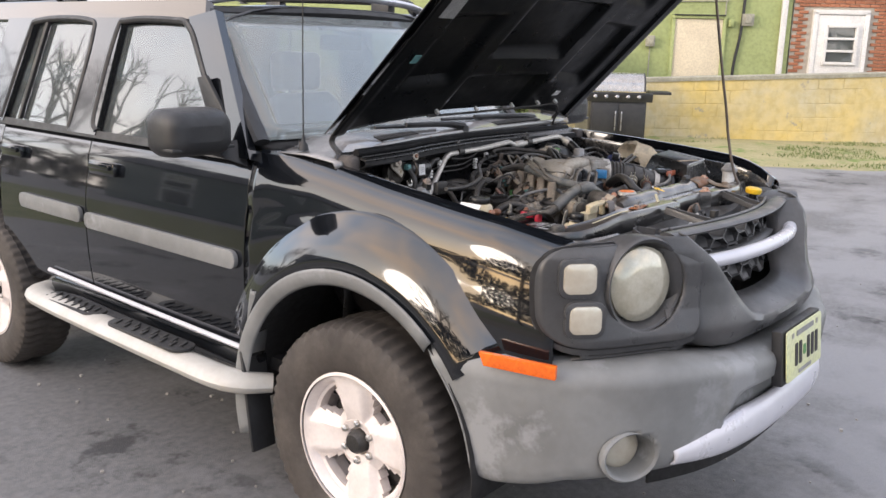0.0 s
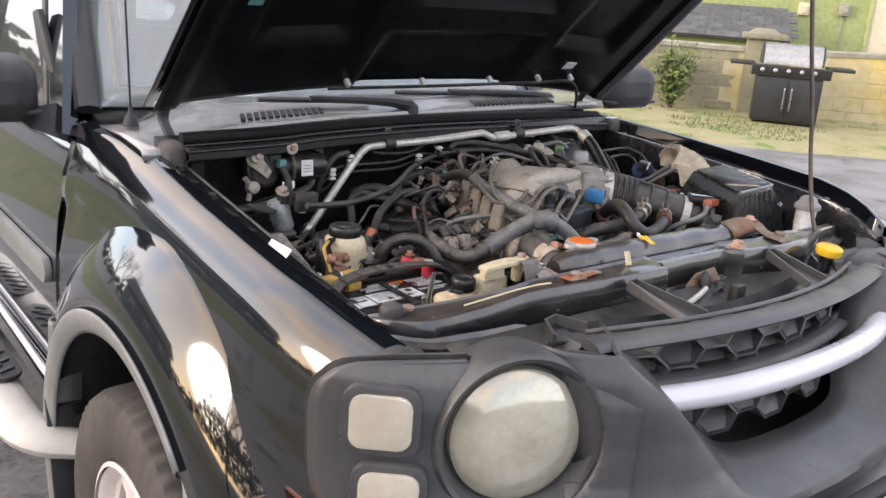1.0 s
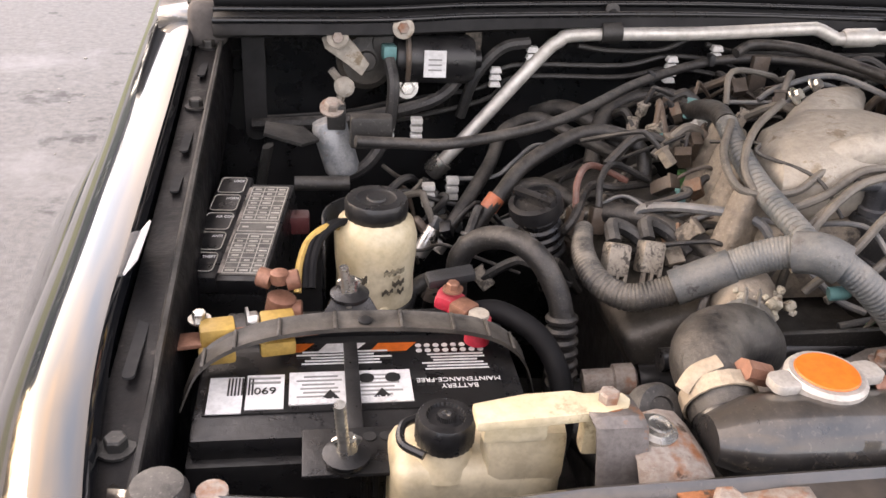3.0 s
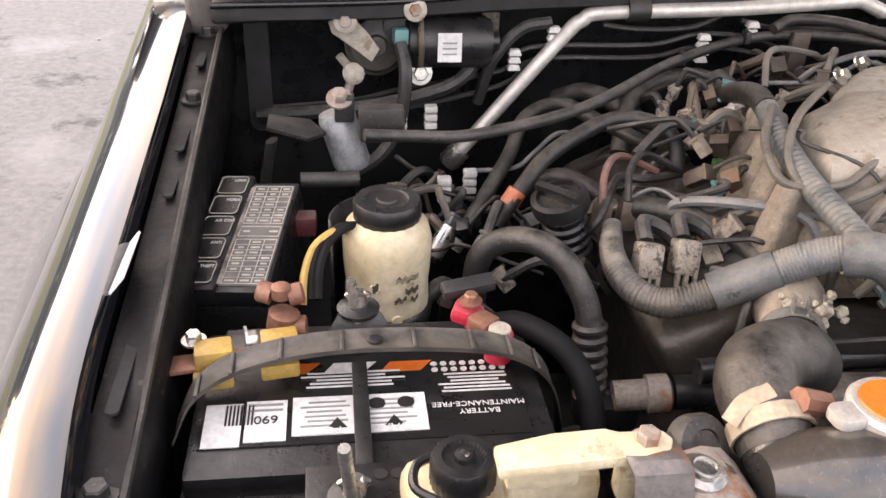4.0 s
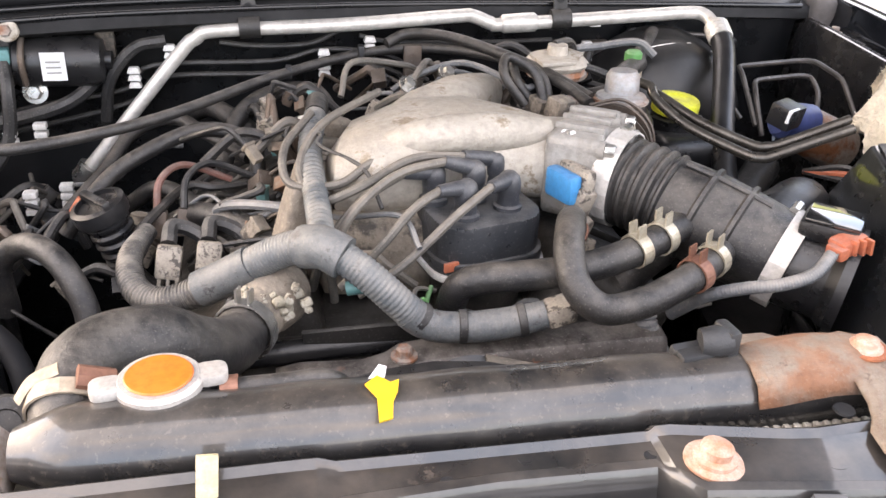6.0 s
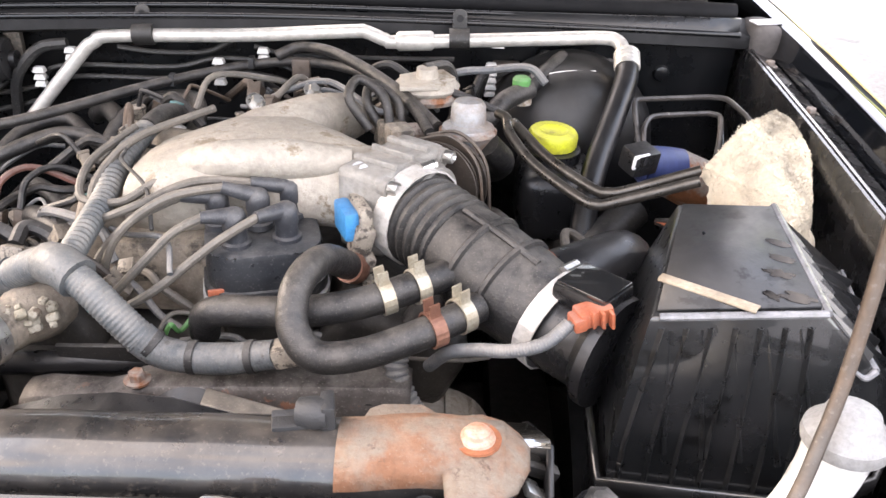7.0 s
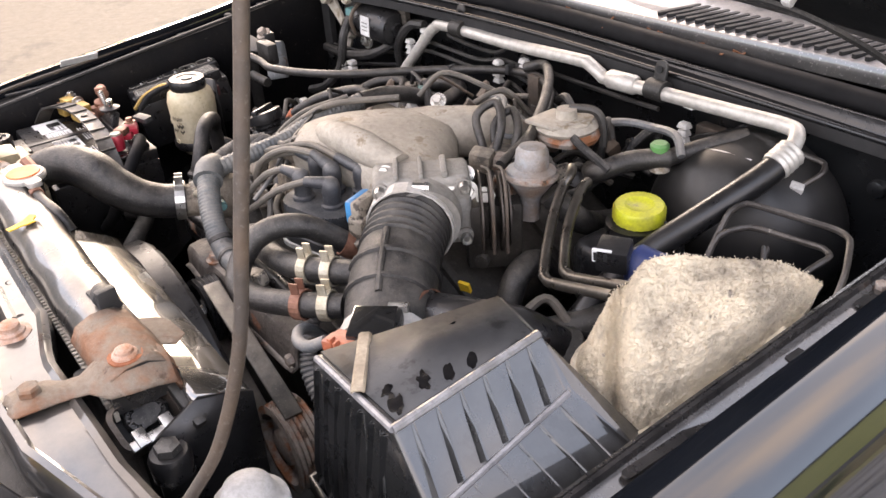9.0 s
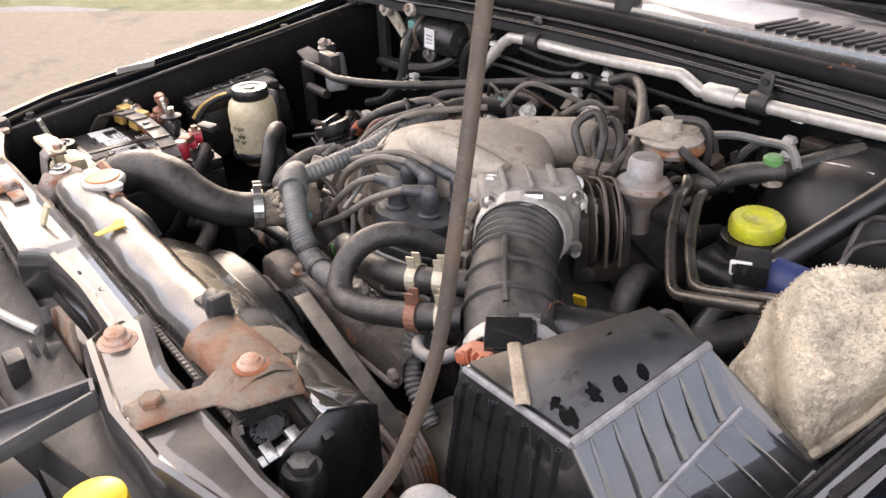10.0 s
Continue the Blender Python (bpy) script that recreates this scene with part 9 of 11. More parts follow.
    for _ in range(16000):
        j, i = rnd.randrange(1, n), rnd.randrange(1, len(top) - 1)
        p = rows[j][i] + (rows[j + 1 if j < n else j][i] - rows[j][i]) * rnd.random() + (rows[j][i + 1] - rows[j][i]) * rnd.random()
        w = (nrm + Vector((rnd.gauss(0, 0.5), rnd.gauss(0, 0.5), rnd.gauss(-0.2, 0.5)))).normalized()
        s_ = w.orthogonal().normalized() * 0.00075
        t_ = w.cross(s_)
        tip = p + w * rnd.uniform(0.0008, 0.0020)
        ring = [loops.verts.new(q) for q in (p - s_, p + s_ * 0.5 + t_ * 0.9, p + s_ * 0.5 - t_ * 0.9)]
        head = loops.verts.new(tip)
        for k in range(3):
            loops.faces.new((ring[k], ring[(k + 1) % 3], head))
    tagged(part("terry_cloth_nap", loops, TOWEL, t, "short matted terry loops", smooth=False), kind="stuff")
    tagged(part("fuzzy_edge", tufts, TOWEL, t, "fuzzy terry edge"), kind="stuff")
    part("tag", block((0.655, 0.606, 1.126), (0.014, 0.010, 0.012), turn=(20, 10, 30), bevel=0.003), ORANGE_PLUG, t, "small orange clip at the corner")


towel()


def brake_parts():
    b = thing("brake_booster", "large black brake booster with a yellow-capped fluid reservoir", "brake booster", (0.44, 0.99, 1.05))
    c, ax = Vector((0.465, 1.035, 1.095)), Vector((0, -1, 0.03))
    bm = lathe([(0.115, -0.05), (0.122, -0.03), (0.122, 0.0), (0.117, 0.012), (0.112, 0.05), (0.095, 0.075), (0.06, 0.09), (0.04, 0.1), (0, 0.1)], c, ax, seg=48)
    part("shell", bm, material("satin_black_steel", (0.008, 0.008, 0.009), 0.42, second=(0.016, 0.0155, 0.015), scale=7, dust=0.08, bump=0.08), b, "satin black round shell")
    part("scuff", tube([(0.405, 0.999, 1.196), (0.45, 0.992, 1.207), (0.49, 0.999, 1.206)], 0.0016, seg=5), STEEL, b)
    bm = block((0.43, 0.865, 1.085), (0.095, 0.11, 0.09), bevel=0.022, segments=4)
    lathe([(0.036, 0), (0.036, 0.028), (0, 0.03)], (0.425, 0.88, 1.115), seg=28, bm=bm)
    part("fluid_reservoir", bm, BLACK_PLASTIC, b, "black brake fluid reservoir")
    part("fluid_cap", lathe([(0.027, 0), (0.0305, 0.002), (0.0305, 0.016), (0.028, 0.02), (0.017, 0.021), (0.014, 0.019), (0, 0.019)], (0.425, 0.885, 1.145), (0.05, -0.06, 1), seg=48, teeth=1, tooth=0.001), LIME, b, "bright lime yellow cap")
    part("cylinder", tube([(0.45, 0.95, 1.03), (0.45, 0.75, 1.02)], 0.03, seg=16), DARK_CAST, b)
    part("vacuum_hose", tube([(0.40, 0.965, 1.19), (0.365, 0.93, 1.185), (0.34, 0.90, 1.17), (0.30, 0.93, 1.15)], 0.013, seg=12), HOSE, b, "black vacuum hose")
    bm = lathe([(0.010, 0), (0.012, 0.004), (0.012, 0.014), (0.009, 0.017), (0, 0.017)], (0.388, 0.958, 1.192), seg=16)
    part("check_valve", bm, GREEN_CLIP, b, "green check valve")
    part("valve_base", lathe([(0.013, 0), (0.013, 0.02), (0, 0.02)], (0.390, 0.958, 1.173), seg=14), ALUMINIUM, b)
    part("upper_hose", tube([(0.39, 0.962, 1.185), (0.42, 1.0, 1.20), (0.45, 1.045, 1.21)], 0.011, seg=10), HOSE, b)
    return b


brake_parts()


def ac_lines():
    a = thing("air_conditioning_pipe", "pale aluminium air-conditioning pipe clipped along the firewall", "pipe", (0, 1.04, 1.2))
    part("pipe", tube([(-0.358, 1.022, 1.040), (-0.335, 1.025, 1.065), (-0.225, 1.042, 1.190), (-0.200, 1.045, 1.212), (-0.170, 1.045, 1.222), (0.0, 1.044, 1.228), (0.155, 1.044, 1.238), (0.178, 1.043, 1.238), (0.205, 1.042, 1.228), (0.225, 1.042, 1.226),
                       (0.42, 1.042, 1.236), (0.50, 1.042, 1.240), (0.522, 1.032, 1.238), (0.530, 1.010, 1.226)], 0.0095, seg=14, steps=6), PIPE, a, "pale aluminium pipe")
    part("sleeve", lathe([(0.0105, -0.026), (0.0135, -0.022), (0.0135, 0.022), (0.0105, 0.026)], (0.245, 1.042, 1.228), (1, 0, 0.05), seg=16), PIPE, a)
    part("fitting", lathe([(0.016, -0.012), (0.016, 0.010), (0.012, 0.016), (0, 0.016)], (-0.362, 1.02, 1.035), (-0.6, 0, -0.7), seg=10), STEEL, a)
    part("hose", tube([(0.531, 1.006, 1.223), (0.525, 0.965, 1.205), (0.50, 0.90, 1.17), (0.475, 0.84, 1.135), (0.46, 0.79, 1.10), (0.45, 0.74, 1.05)], 0.0155, seg=16), material("glossy_black_hose", (0.007, 0.007, 0.008), 0.34, second=(0.014, 0.014, 0.015), scale=12, dust=0.06, bump=0.12), a, "glossy black rubber hose")
    part("crimp", tube([(0.5315, 1.012, 1.227), (0.529, 0.985, 1.215)], 0.0172, seg=14, ribs=4, depth=0.04), PIPE, a, "crimped collar")
    for x, z in ((-0.128, 1.226), (0.306, 1.232)):
        bm = lathe([(0.0105, -0.014), (0.0145, -0.014), (0.0145, 0.014), (0.0105, 0.014)], (x, 1.043, z), (1, 0, 0.03), seg=14)
        prism(rounded(0.020, 0.034, 0.009), 0.004, pose(x, 1.05, z + 0.022, 80, 0, 0), bevel=0.001, bm=bm)
        br = part("bracket", bm, CHASSIS, a, "grey steel clip")
        part("hole", lathe([(0.005, 0), (0.005, 0.001), (0, 0.001)], (x, 1.0445, z + 0.028), (0, -1, 0.15), seg=12), DARK, br)
    return a


ac_lines()


def small_lines():
    f = thing("firewall_lines", "thin steel brake and fuel lines in white clips on the firewall", "pipes", (0, 1.06, 1.15))
    for pts in ([(-0.62, 1.06, 1.09), (-0.50, 1.06, 1.10), (-0.42, 1.055, 1.12), (-0.30, 1.06, 1.14), (-0.26, 1.06, 1.172), (-0.10, 1.06, 1.175), (-0.03, 1.06, 1.19), (0.06, 1.06, 1.18), (0.12, 1.065, 1.14)],
                [(-0.50, 1.05, 1.075), (-0.30, 1.058, 1.12), (-0.255, 1.06, 1.155), (-0.10, 1.06, 1.158), (-0.03, 1.06, 1.172), (0.06, 1.06, 1.16), (0.12, 1.065, 1.12)],
                [(-0.17, 1.05, 1.205), (-0.12, 1.055, 1.198), (-0.05, 1.055, 1.2), (-0.01, 1.05, 1.218)],
                [(0.02, 1.055, 1.21), (0.07, 1.055, 1.2), (0.2, 1.055, 1.198), (0.30, 1.055, 1.20)],
                [(0.35, 1.055, 1.17), (0.40, 1.05, 1.195), (0.47, 1.04, 1.20), (0.505, 1.03, 1.19), (0.53, 1.0, 1.165)],
                [(0.36, 1.06, 1.155), (0.41, 1.05, 1.18), (0.48, 1.045, 1.185), (0.52, 1.03, 1.165), (0.55, 0.98, 1.12)]):
        part("line", tube(pts, 0.0036, seg=7, steps=5), CHASSIS, f, "thin black steel line")
    steel_line = material("grimy_steel_line", (0.10, 0.092, 0.085), 0.42, metal=0.5, second=(0.06, 0.054, 0.05), scale=40, spots=(0.30, 0.28, 0.25), spot_scale=70, spot_at=0.64)
    def bent(pts, r):
        """A hard line: straight runs with short tight bends."""
        pts = [Vector(p) for p in pts]
        way = [pts[0]]
        for a, b, c in zip(pts, pts[1:], pts[2:]):
            k = min(0.012, (b - a).length * 0.4, (c - b).length * 0.4)
            p, q = b + (a - b).normalized() * k, b + (c - b).normalized() * k
            way += [p, b.lerp((p + q) / 2, 0.45), q]
        return tube(way + [pts[-1]], r, seg=8, smooth_line=False)
    for pts in ([(0.535, 0.862, 1.130), (0.529, 0.912, 1.188), (0.534, 0.934, 1.191), (0.553, 0.938, 1.191), (0.634, 0.950, 1.192), (0.654, 0.940, 1.194), (0.676, 0.900, 1.180), (0.684, 0.862, 1.135)],
                [(0.540, 0.850, 1.120), (0.537, 0.884, 1.172), (0.553, 0.917, 1.176), (0.632, 0.933, 1.176), (0.645, 0.926, 1.175), (0.637, 0.890, 1.165), (0.630, 0.870, 1.12)],
                [(0.500, 1.058, 1.205), (0.546, 1.062, 1.201), (0.554, 1.046, 1.196), (0.532, 1.016, 1.172), (0.546, 0.985, 1.160), (0.552, 0.955, 1.120)],
                [(0.490, 1.058, 1.196), (0.530, 1.060, 1.190), (0.541, 1.042, 1.186), (0.524, 1.010, 1.162), (0.534, 0.975, 1.148), (0.560, 0.945, 1.110)]):
        part("line", bent(pts, 0.0036), steel_line, f, "hard steel brake line")
    for dx, dz in ((0, 0), (0.008, 0.006)):
        part("clip", block((0.532 + dx, 1.018, 1.176 + dz), (0.016, 0.012, 0.010), turn=(20, 15, 30), bevel=0.002), WHITE_TAPE, f, "white plastic clip")
    for x, z, n in ((-0.235, 1.195, 3), (-0.285, 1.165, 3), (-0.03, 1.175, 4), (0.034, 1.212, 2), (0.352, 1.17, 5), (0.36, 1.24, 2)):
        for k in range(n):
            bm = block((x, 1.047, z - 0.015 + k * 0.010), (0.018, 0.014, 0.008), bevel=0.002, taper=0.7)
            part("clip", bm, WHITE_TAPE, f, "white plastic line clip")
    for x, y, z in ((-0.40, 0.985, 1.095), (-0.438, 0.985, 1.085), (-0.395, 0.87, 1.05), (-0.36, 0.90, 1.045)):
        for k in range(3):
            part("clip", block((x, y, z + k * 0.011), (0.016, 0.014, 0.008), bevel=0.002), WHITE_TAPE, f, "white plastic clip")
    part("pad", block((-0.318, 1.06, 1.205), (0.024, 0.012, 0.045), bevel=0.003), CAST, f, "dusty bracket")
    part("pad", block((0.375, 1.075, 1.175), (0.04, 0.02, 0.035), bevel=0.004), BROWN_STEEL, f)
    for x in (0.43, 0.465):
        part("grommet", lathe([(0.012, 0), (0.013, 0.01), (0.008, 0.014), (0, 0.014)], (x, 1.075, 1.20), (0, -1, 0), seg=14), RUBBER, f)
    part("stud", lathe([(0.012, 0), (0.010, 0.006), (0, 0.009)], (0.60, 1.085, 1.18), (0, -1, 0), seg=16), PAINT_BAY, f)
    for pts, r in (([(-0.62, 1.05, 1.085), (-0.50, 1.03, 1.10), (-0.38, 1.02, 1.13), (-0.33, 1.05, 1.16)], 0.009), ([(-0.33, 1.05, 1.10), (-0.315, 1.04, 1.16), (-0.28, 1.045, 1.20), (-0.24, 1.05, 1.208)], 0.008)):
        part("loom", tube(pts, r, seg=8), RUBBER, f, "black taped loom")


small_lines()


def cables():
    c = thing("throttle_cable", "dusty black throttle cable looping across the engine", "cable", (0, 0.9, 1.18))
    part("cable", tube([(-0.49, 0.805, 1.158), (-0.44, 0.815, 1.152), (-0.37, 0.81, 1.155), (-0.24, 0.86, 1.165), (-0.10, 0.975, 1.178), (0.02, 1.035, 1.190), (0.11, 1.02, 1.20), (0.19, 0.955, 1.205), (0.245, 0.87, 1.20), (0.272, 0.80, 1.19)], 0.0068, seg=10), HOSE, c)
    part("cable", tube([(0.055, 1.03, 1.205), (0.085, 1.04, 1.215), (0.13, 1.01, 1.22), (0.18, 0.96, 1.215), (0.235, 0.89, 1.205), (0.28, 0.82, 1.19)], 0.0075, seg=10), HOSE, c)
    bm = block((0.09, 1.02, 1.17), (0.025, 0.012, 0.07), bevel=0.003)
    block((0.085, 1.0, 1.14), (0.045, 0.05, 0.008), bevel=0.002, bm=bm)
    part("cable_bracket", bm, BROWN_STEEL, c, "rusty cable bracket")
    for x, z in ((-0.08, 1.18), (0.02, 1.195)):
        part("cable_tie", block((x, 0.99 + (x + 0.08) * 0.4, z), (0.008, 0.016, 0.016), bevel=0.002), TRIM, c)


cables()


def heater_hoses():
    h = thing("heater_hoses", "dusty black heater hoses arching from the firewall", "hoses", (-0.2, 0.9, 1.1))
    for pts, r in (([(-0.345, 0.80, 1.05), (-0.318, 0.812, 1.085), (-0.279, 0.844, 1.115), (-0.208, 0.877, 1.140), (-0.161, 0.876, 1.142), (-0.128, 0.862, 1.125), (-0.125, 0.84, 1.09)], 0.0095),
                   ([(-0.38, 0.83, 1.02), (-0.350, 0.855, 1.055), (-0.311, 0.912, 1.085), (-0.283, 0.963, 1.112), (-0.234, 0.990, 1.120), (-0.197, 0.96, 1.112), (-0.136, 0.892, 1.10)], 0.009),
                   ([(-0.17, 0.92, 1.08), (-0.150, 0.965, 1.125), (-0.11, 0.99, 1.148), (-0.055, 0.985, 1.155), (-0.036, 0.94, 1.150), (-0.030, 0.88, 1.135)], 0.012),
                   ([(-0.22, 1.06, 1.10), (-0.19, 1.03, 1.12), (-0.16, 0.99, 1.12), (-0.13, 0.97, 1.10), (-0.10, 0.95, 1.06)], 0.013)):
        part("hose", tube(pts, r, seg=14), HOSE, h)
    part("hose", tube([(-0.30, 0.93, 1.02), (-0.25, 0.90, 1.06), (-0.20, 0.86, 1.05), (-0.16, 0.82, 1.03)], 0.011, seg=12), HOSE, h)
    part("band", lathe([(0.010, -0.010), (0.0112, -0.009), (0.0112, 0.009), (0.010, 0.010)], (-0.325, 0.810, 1.078), (0.55, 0.25, 0.75), seg=14), ORANGE_PLUG, h, "rust-orange hose band")
    clamp((-0.388, 0.826, 1.013), (0.6, 0.4, 0.7), 0.012, STEEL, h, 0.012)
    part("quick_fitting", lathe([(0.010, -0.02), (0.012, 0), (0.010, 0.02)], (-0.405, 0.80, 1.03), (0.5, 0.3, 0.8), seg=12), STEEL, h, "steel fitting")


heater_hoses()


def harness():
    w = thing("wiring_harness", "grey corrugated wiring harness across the front of the engine", "harness", (-0.1, 0.6, 1.09))
    loom_mat = material("faded_blue_grey_loom", (0.085, 0.098, 0.106), 0.48, second=(0.150, 0.152, 0.148), scale=26, dust=0.5, dust_color=(0.36, 0.33, 0.285), bump=0.25, bump_scale=140, spots=(0.055, 0.055, 0.056), spot_scale=40, spot_at=0.60)
    part("loom", tube([(-0.240, 0.715, 1.092), (-0.253, 0.668, 1.086), (-0.246, 0.628, 1.074), (-0.222, 0.604, 1.070), (-0.190, 0.596, 1.080), (-0.165, 0.592, 1.094)], [0.010, 0.012, 0.0135, 0.014, 0.0145, 0.015], seg=14, ribs=46, depth=0.03), material("grimy_black_loom", (0.040, 0.040, 0.041), 0.5, second=(0.085, 0.078, 0.068), scale=30, dust=0.5, dust_color=(0.33, 0.30, 0.255)), w, "grimy black corrugated loom")
    part("taped_joint", tube([(-0.180, 0.594, 1.086), (-0.154, 0.590, 1.100), (-0.128, 0.584, 1.116)], 0.0185, seg=14), TAPED, w, "taped joint")
    part("loom", tube([(-0.130, 0.584, 1.115), (-0.105, 0.576, 1.131), (-0.082, 0.566, 1.142), (-0.066, 0.555, 1.147)], 0.0162, seg=16, ribs=22, depth=0.02), loom_mat, w, "corrugated loom")
    part("taped_joint", tube([(-0.080, 0.563, 1.143), (-0.062, 0.549, 1.148), (-0.044, 0.538, 1.142)], 0.0205, seg=14), TAPED, w, "taped joint")
    part("loom", tube([(-0.046, 0.539, 1.143), (-0.024, 0.528, 1.128), (-0.004, 0.520, 1.110), (0.014, 0.516, 1.092)], 0.0152, seg=16, ribs=18, depth=0.02), loom_mat, w, "corrugated loom")
    part("loom", tube([(0.012, 0.5165, 1.094), (0.026, 0.515, 1.082), (0.046, 0.512, 1.077), (0.080, 0.509, 1.077), (0.112, 0.506, 1.082), (0.140, 0.503, 1.089)], [0.0162, 0.0152, 0.0148, 0.0152, 0.0145, 0.0135], seg=16, ribs=40, depth=0.008), TAPED, w, "loom wrapped in dusty blue-grey tape")
    for p_, q_ in (((0.022, 0.516, 1.086), (0.8, -0.1, -0.7)), ((0.062, 0.5105, 1.077), (1, -0.1, 0.0)), ((0.118, 0.5055, 1.083), (1, -0.1, 0.2))):
        part("tie", lathe([(0.0152, -0.004), (0.0163, -0.003), (0.0163, 0.003), (0.0152, 0.004)], p_, q_, seg=16, cap=False), RUBBER, w, "black cable tie")
    own = block((0.152, 0.503, 1.092), (0.030, 0.026, 0.022), turn=(0, -14, 4), bevel=0.006)
    block((0.168, 0.505, 1.098), (0.016, 0.016, 0.016), turn=(0, -20, 14), bevel=0.004, bm=own)
    part("connector", own, DIRTY_PLUG, w)
    part("loom", tube([(-0.055, 0.80, 1.185), (-0.065, 0.73, 1.172), (-0.064, 0.67, 1.158), (-0.063, 0.61, 1.152), (-0.062, 0.558, 1.147)], 0.0125, seg=14, ribs=34, depth=0.045), loom_mat, w, "corrugated loom")
    part("loom", tube([(-0.05, 0.95, 1.14), (-0.05, 0.89, 1.17), (-0.05, 0.84, 1.185), (-0.055, 0.80, 1.185)], 0.013, seg=12), HOSE, w, "dusty taped loom")
    part("loom", tube([(-0.09, 0.62, 1.07), (-0.11, 0.68, 1.085), (-0.15, 0.73, 1.09), (-0.19, 0.765, 1.085), (-0.22, 0.80, 1.06)], 0.0135, seg=12), HOSE, w, "dusty taped loom")
    # injector plugs
    for x, y in ((-0.216, 0.668), (-0.176, 0.672)):
        bm = block((x, y, 1.078), (0.026, 0.024, 0.036), turn=(-24, 10, 0), bevel=0.005)
        for k in range(3):
            block((x - 0.009 + k * 0.009, y - 0.012, 1.07), (0.004, 0.006, 0.034), turn=(-24, 10, 0), bevel=0.001, bm=bm)
        part("plug", bm, DIRTY_PLUG, w, "dusty cream plug")
        part("lead", tube([(x, y + 0.012, 1.092), (x + 0.004, y + 0.035, 1.102), (x + 0.03, y + 0.035, 1.09), (x + 0.05, y + 0.01, 1.075)], 0.0085, seg=8), RUBBER, w)
    for x, y in ((-0.236, 0.765), (-0.207, 0.768)):
        part("plug", block((x, y, 1.075), (0.018, 0.018, 0.032), turn=(-15, 8, 0), bevel=0.003), BROWN_STEEL, w, "dusty brown plug")
        part("lead", tube([(x, y, 1.092), (x + 0.005, y + 0.02, 1.12), (x + 0.03, y + 0.05, 1.125), (x + 0.08, y + 0.06, 1.10)], 0.0042, seg=8), material("faded_pink_wire", (0.19, 0.085, 0.065), 0.6, second=(0.12, 0.06, 0.045), scale=40, dust=0.4) if x < -0.22 else RUBBER, w)
    for dx, dy, dz, tz in ((0, 0, 0, 20), (0.016, 0.01, 0.006, -15), (0.004, -0.014, 0.012, 40)):
        bm = block((-0.066 + dx, 0.872 + dy, 1.138 + dz), (0.018, 0.016, 0.030), turn=(-25, 12, tz), bevel=0.004)
        part("plug", bm, DIRTY_PLUG if dx == 0 else WHITE_TAPE, w, "scuffed pale plug")
    part("green_wire", block((-0.075, 0.845, 1.09), (0.012, 0.01, 0.03), bevel=0.002), GREEN_CLIP, w)
    rnd = random.Random(21)
    knots = [((-0.20, 0.86, 1.06), (0.0, 0.70, 1.06)), ((-0.17, 0.74, 1.09), (-0.05, 0.64, 1.10)), ((-0.10, 0.95, 1.10), (0.05, 0.98, 1.13)),
             ((-0.30, 0.88, 1.02), (-0.12, 0.78, 1.05)), ((0.02, 0.60, 1.03), (0.22, 0.58, 1.02)), ((-0.24, 0.82, 1.05), (-0.06, 0.88, 1.10)), ((-0.45, 0.78, 1.03), (-0.30, 0.74, 1.02)),
             ((-0.44, 0.86, 1.05), (-0.30, 0.84, 1.02)), ((0.25, 0.90, 1.10), (0.36, 0.98, 1.15)), ((0.02, 0.95, 1.16), (0.20, 0.93, 1.17)), ((-0.15, 0.66, 1.07), (0.03, 0.58, 1.06)),
             ((0.16, 0.55, 1.04), (0.34, 0.56, 1.05)), ((-0.22, 0.78, 1.075), (-0.08, 0.70, 1.10)), ((-0.26, 0.74, 1.07), (-0.12, 0.84, 1.09)), 
             ((-0.08, 0.78, 1.17), (0.0, 0.62, 1.15)), ((-0.12, 0.70, 1.11), (0.03, 0.57, 1.13)), ((-0.02, 0.88, 1.18), (0.12, 0.98, 1.19)), ((0.18, 0.98, 1.20), (0.36, 0.90, 1.18)), ((0.24, 0.98, 1.18), (0.42, 0.96, 1.20)),
             ((-0.36, 0.92, 1.06), (-0.22, 0.94, 1.10)), ((0.34, 0.66, 1.06), (0.46, 0.74, 1.08)), ((0.05, 0.93, 1.17), (0.22, 0.87, 1.19)), ((0.10, 0.98, 1.16), (0.28, 0.90, 1.18)), ((-0.20, 0.70, 1.06), (-0.06, 0.66, 1.08))]
    for a, b in knots:
        a, b = Vector(a), Vector(b)
        pts = [a]
        for k in (0.25, 0.5, 0.75):
            pts.append(a.lerp(b, k) + Vector((rnd.uniform(-0.025, 0.025), rnd.uniform(-0.025, 0.025), rnd.uniform(0.0, 0.03))))
        pts.append(b)
        part("wire", tube(pts, rnd.choice((0.0022, 0.003, 0.004, 0.0055)), seg=8), rnd.choice((RUBBER, HOSE, LEAD, CONDUIT)), w, "dusty wire")
    # grimy plugs, clips and short leads down between the reservoir, the fender and the engine
    for k in range(84):
        if k >= 66:
            p = Vector((rnd.uniform(-0.15, -0.02), rnd.uniform(0.60, 0.72), rnd.uniform(1.05, 1.10)))
        elif k >= 46:
            p = Vector((rnd.uniform(-0.13, -0.03), rnd.uniform(0.74, 0.94), rnd.uniform(1.11, 1.165)))
        elif k < 26:
            p = Vector((rnd.uniform(-0.46, -0.14), rnd.uniform(0.70, 0.96), rnd.uniform(1.0, 1.06)))
        else:
            p = Vector((rnd.uniform(0.0, 0.36), rnd.uniform(0.90, 1.03), rnd.uniform(1.12, 1.18)))
